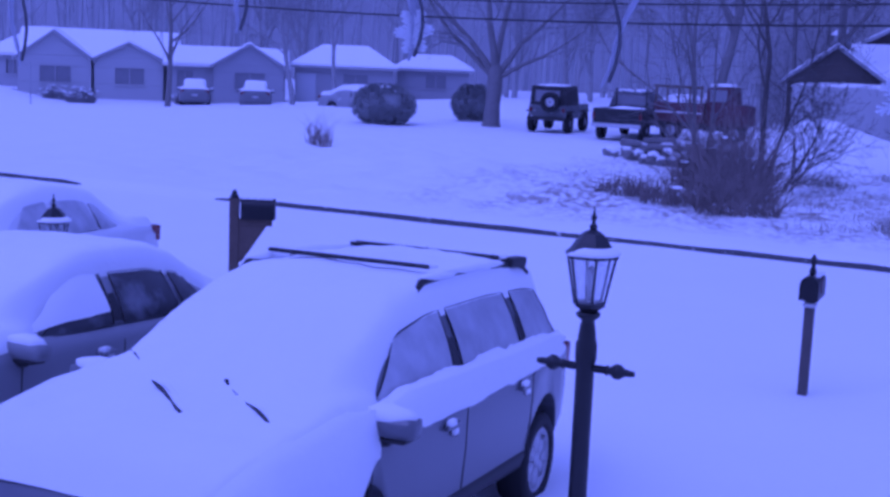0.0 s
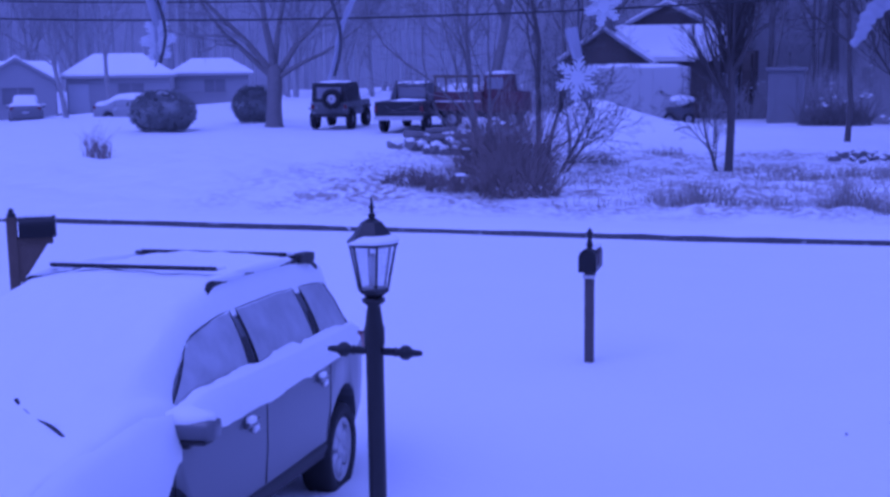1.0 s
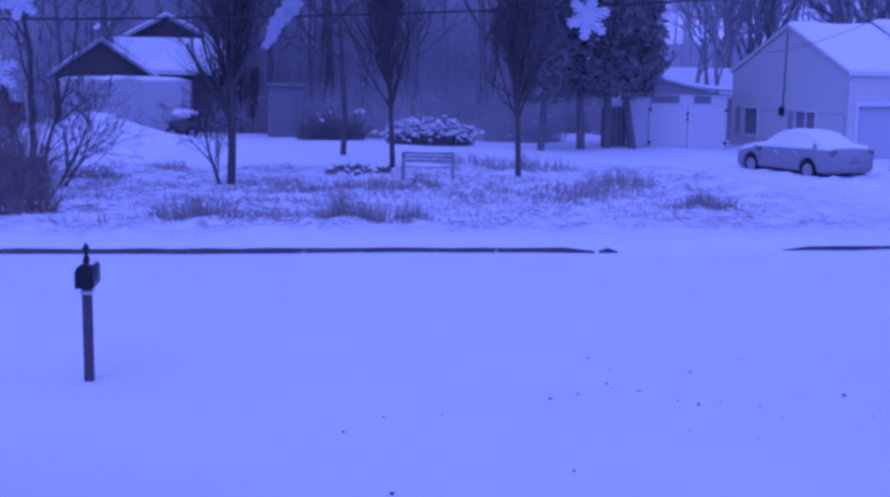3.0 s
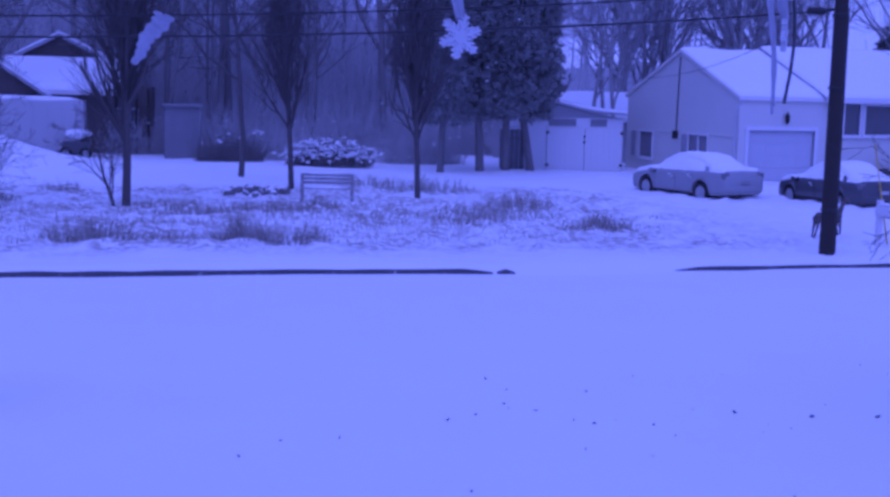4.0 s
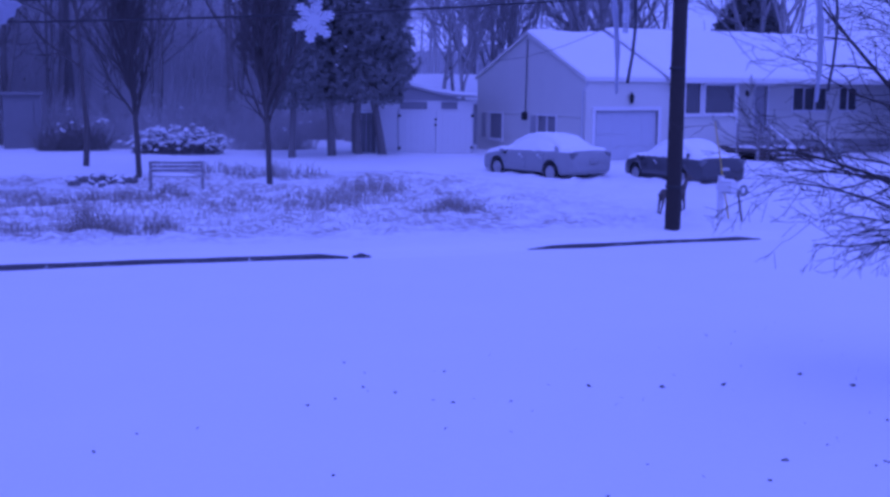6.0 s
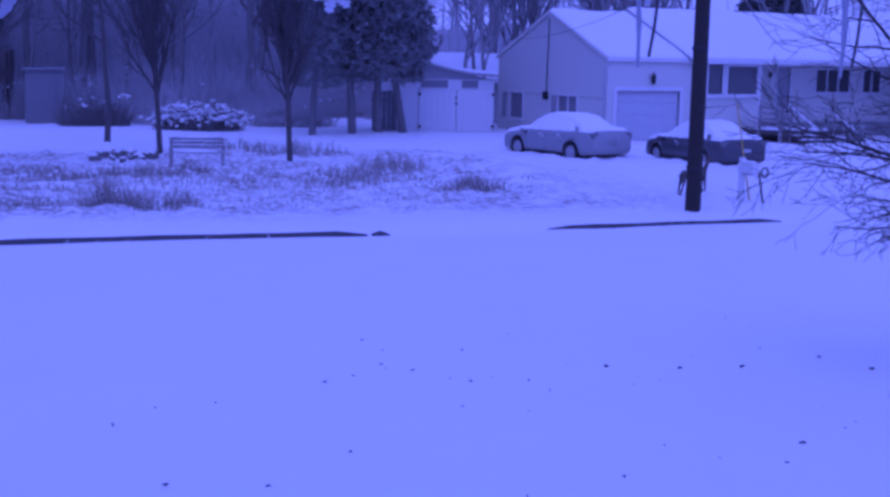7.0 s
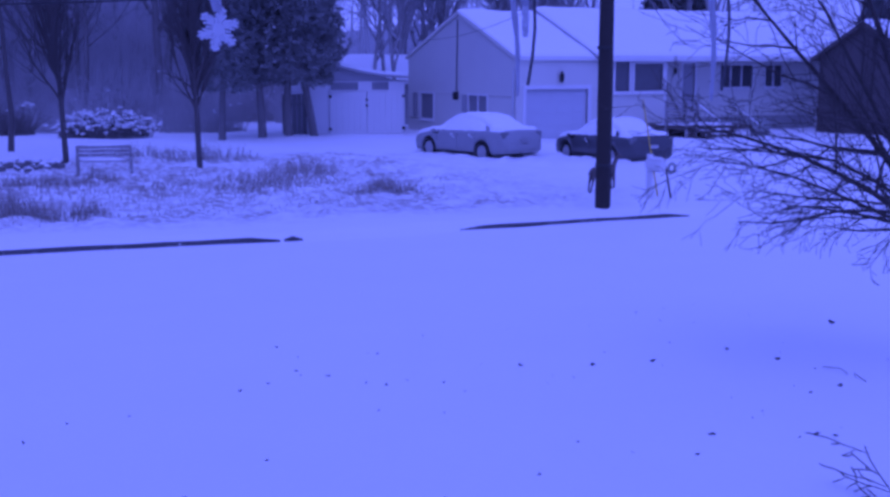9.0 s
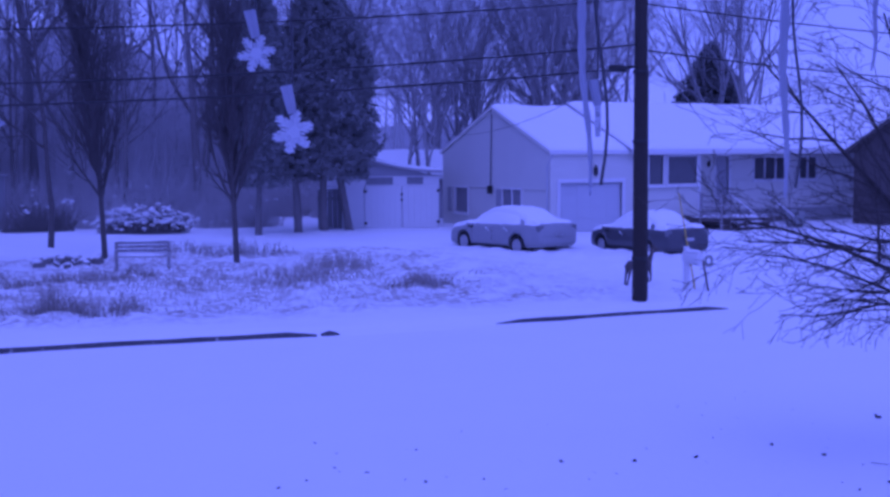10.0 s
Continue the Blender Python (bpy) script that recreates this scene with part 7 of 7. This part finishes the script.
# ---- fallen leaves ----
def leaves():
    r2 = random.Random(77)
    meshes = []
    for k in range(4):
        bm = bmesh.new()
        n = 9
        ring = []
        for i in range(n):
            a = 2 * math.pi * i / n
            rr = (0.035 if i % 2 else 0.055) * r2.uniform(0.7, 1.2)
            ring.append(bm.verts.new((rr * math.cos(a), rr * 0.7 * math.sin(a), 0.012 + r2.uniform(0, 0.03))))
        c = bm.verts.new((0, 0, 0.004))
        for i in range(n):
            bm.faces.new((c, ring[i], ring[(i + 1) % n]))
        bmesh.ops.solidify(bm, geom=bm.faces[:], thickness=0.003)
        me = bpy.data.meshes.new("fallen_leaf")
        bm.to_mesh(me)
        bm.free()
        me.materials.append(LEAF)
        meshes.append(me)
    big = [(0.68, 8.56), (1.39, 8.38), (5.25, 11.0), (5.95, 10.75), (6.6, 10.65), (7.87, 10.25), (9.58, 11.52), (7.77, 9.15), (6.58, 7.97), (6.68, 7.88), (7.64, 10.84)]
    small = [(0.38, 10.13), (0.75, 10.55), (1.28, 10.57), (2.13, 8.98), (2.36, 11.04), (2.67, 11.2), (3.11, 12.67), (3.04, 11.57), (3.29, 11.28), (3.56, 10.9), (4.04, 12.0), (3.72, 10.76), (4.27, 10.65),
             (4.33, 10.26), (7.24, 11.35), (5.73, 8.28), (3.98, 7.93), (5.35, 7.88), (6.38, 7.95), (5.76, 8.27), (7.35, 9.05)]
    spots = [(x, y, 1.5 if y > 11.4 else r2.uniform(0.75, 1.0)) for x, y in big] + [(x, y, r2.uniform(0.45, 0.7)) for x, y in small]
    for k in range(45):
        q = r2.random()
        spots.append((2.6 + 6.6 * q ** 0.7 + r2.gauss(0, 0.5), r2.uniform(7.6, 13.4), r2.uniform(0.2, 0.42)))
    for k, (x, y, s) in enumerate(spots):
        ob = new("fallen_leaf", meshes[k % 4])
        ob.matrix_basis = pose(x, y, ground_z(x, y) - 0.002, r2.uniform(-20, 20), r2.uniform(-20, 20), r2.uniform(0, 360)) @ Matrix.Scale(s * 0.72, 4)
        tagged(ob, "dry brown leaf lying on fresh snow", "leaf", "fallen leaves")
    for k in range(2):
        x, y = 8.1 + r2.uniform(-0.2, 0.2), 9.6 + r2.uniform(-0.2, 0.2)
        a = r2.uniform(0, 6.28)
        solo("fallen_twig", tube(bmesh.new(), [(0, 0, 0.01), (0.15 * math.cos(a), 0.15 * math.sin(a), 0.03), (0.34 * math.cos(a + 0.3), 0.34 * math.sin(a + 0.3), 0.01)], 0.004, 5), TWIGNEAR, "thin dark twig fallen on snow", "twig", "fallen twigs", m=pose(x, y, ground_z(x, y)))


leaves()


# ---- eave of the near house, with its string of ornaments ----
def eave():
    solo("soffit", boxed(-9, 1.15, 3.66, 9, 1.45, 3.74), WHITE, "white boarded soffit overhead", "soffit", kind="structure")
    solo("wall_porch", boxed(-9, -3.2, -0.3, 9, -3.0, 3.78), SIDING, "cream house wall behind the porch", "wall", kind="structure")
    solo("gutter", prism(bmesh.new(), [(1.45, 3.66), (1.57, 3.66), (1.6, 3.76), (1.45, 3.78)], "x", -9, 9), WHITE, "white gutter along the porch edge", "gutter", kind="structure")


def snowflake_mesh(bm, r, m):
    """Six long barbed arms with six short ones between them, cut from one sheet."""
    half = [(0.05, 1.0), (0.06, 0.8), (0.14, 0.94), (0.21, 0.88), (0.07, 0.66), (0.08, 0.56), (0.19, 0.72), (0.26, 0.66), (0.075, 0.36), (0.075, 0.24)]
    arm = [(-x, z) for x, z in reversed(half)] + half
    arm += [(math.sin(a) * q, math.cos(a) * q) for a, q in ((radians(19), 0.26), (radians(25), 0.56), (radians(35), 0.56), (radians(41), 0.26))]
    out = []
    for k in range(6):
        c, d = math.cos(k * math.pi / 3), math.sin(k * math.pi / 3)
        out += [((x * c + z * d) * r, (z * c - x * d) * r) for x, z in arm]
    prism(bm, out, "y", -0.0035, 0.0035)
    bm.transform(m)
    return bm


def snowflake(x, z, y=1.5, r=0.028, turn=0, spin=0):
    root = thing("snowflake_ornament", pose(x, y, z), "white plastic snowflake hanging on a cord", "ornament", "hanging ornaments")
    part("snowflake", snowflake_mesh(bmesh.new(), r, pose(0, 0, 0, 0, spin, turn)), FLAKE, root)
    part("cord", tube(bmesh.new(), [(0, 0, r * 0.9), (0.003, 0.01, (3.66 - z) * 0.5), (0, 0.02, 3.655 - z)], 0.0012, 5), CORD, root, "thin dark cord")
    part("cap", tube(bmesh.new(), [(0, 0, r * 0.8), (-0.008, 0, r + 0.03)], [0.006, 0.008], 8), ICICLE, root, "clear bulb cap")


def icicle(x, z0, z1, y=1.5, lean=0.0, dark=True, width=0.0065):
    root = thing("icicle_ornament", pose(x, y, z1), "twisted clear icicle hanging from the eave", "ornament", "hanging ornaments")
    n = 22
    pts, rad = [], []
    for i in range(n + 1):
        t = i / n
        pts.append((lean * (1 - t) + 0.0022 * math.sin(t * 9), 0.0022 * math.cos(t * 9), (z0 - z1) * (1 - t)))
        rad.append(width * 0.72 * (0.25 + 0.75 * t ** 0.6) * (1 + 0.18 * math.sin(t * 40)))
    part("icicle", tube(bmesh.new(), pts, rad, 8), ICICLE, root, "frosted twisted icicle", True)
    top = 3.655 - z1
    part("cord", tube(bmesh.new(), [(0, 0, -0.004), (0.01, 0, top * 0.4), (-0.004, 0.02, top)], 0.0018, 6), CORD, root, "dark wire")
    if dark:
        k = [(lean + 0.01 * math.sin(i * 0.7) + 0.012, -0.006, (z0 - z1) * 0.95 + (z1 - z0 + 0.05) * i / 9) for i in range(10)]
        part("wire", tube(bmesh.new(), k, 0.0022, 6), CORD, root, "dark dangling lamp wire", True)


eave()
snowflake(0.368, 3.148, spin=12, turn=8)
snowflake(0.335, 3.25, y=1.56, r=0.025, spin=20, turn=-20)
snowflake(-0.332, 3.072, spin=5, turn=15)
snowflake(-0.885, 3.125, spin=25, turn=-10)
snowflake(-0.302, 3.155, r=0.024, spin=10, turn=30)
snowflake(0.798, 3.165, r=0.024, spin=15, turn=60)
snowflake(1.488, 3.09, r=0.025, spin=8, turn=20)
icicle(0.012, 3.105, 3.162, lean=-0.036, dark=False, width=0.016)
icicle(0.768, 3.06, 3.36, lean=0.02, width=0.009)
icicle(1.098, 3.05, 3.36, lean=0.01, width=0.01)
icicle(1.268, 3.24, 3.4, lean=-0.01, dark=False)
icicle(-1.132, 3.115, 3.2, lean=-0.01)
icicle(-0.872, 3.09, 3.2, lean=-0.02)
icicle(-0.605, 3.07, 3.2, lean=-0.045)
icicle(-1.532, 3.06, 3.2, lean=0.02)
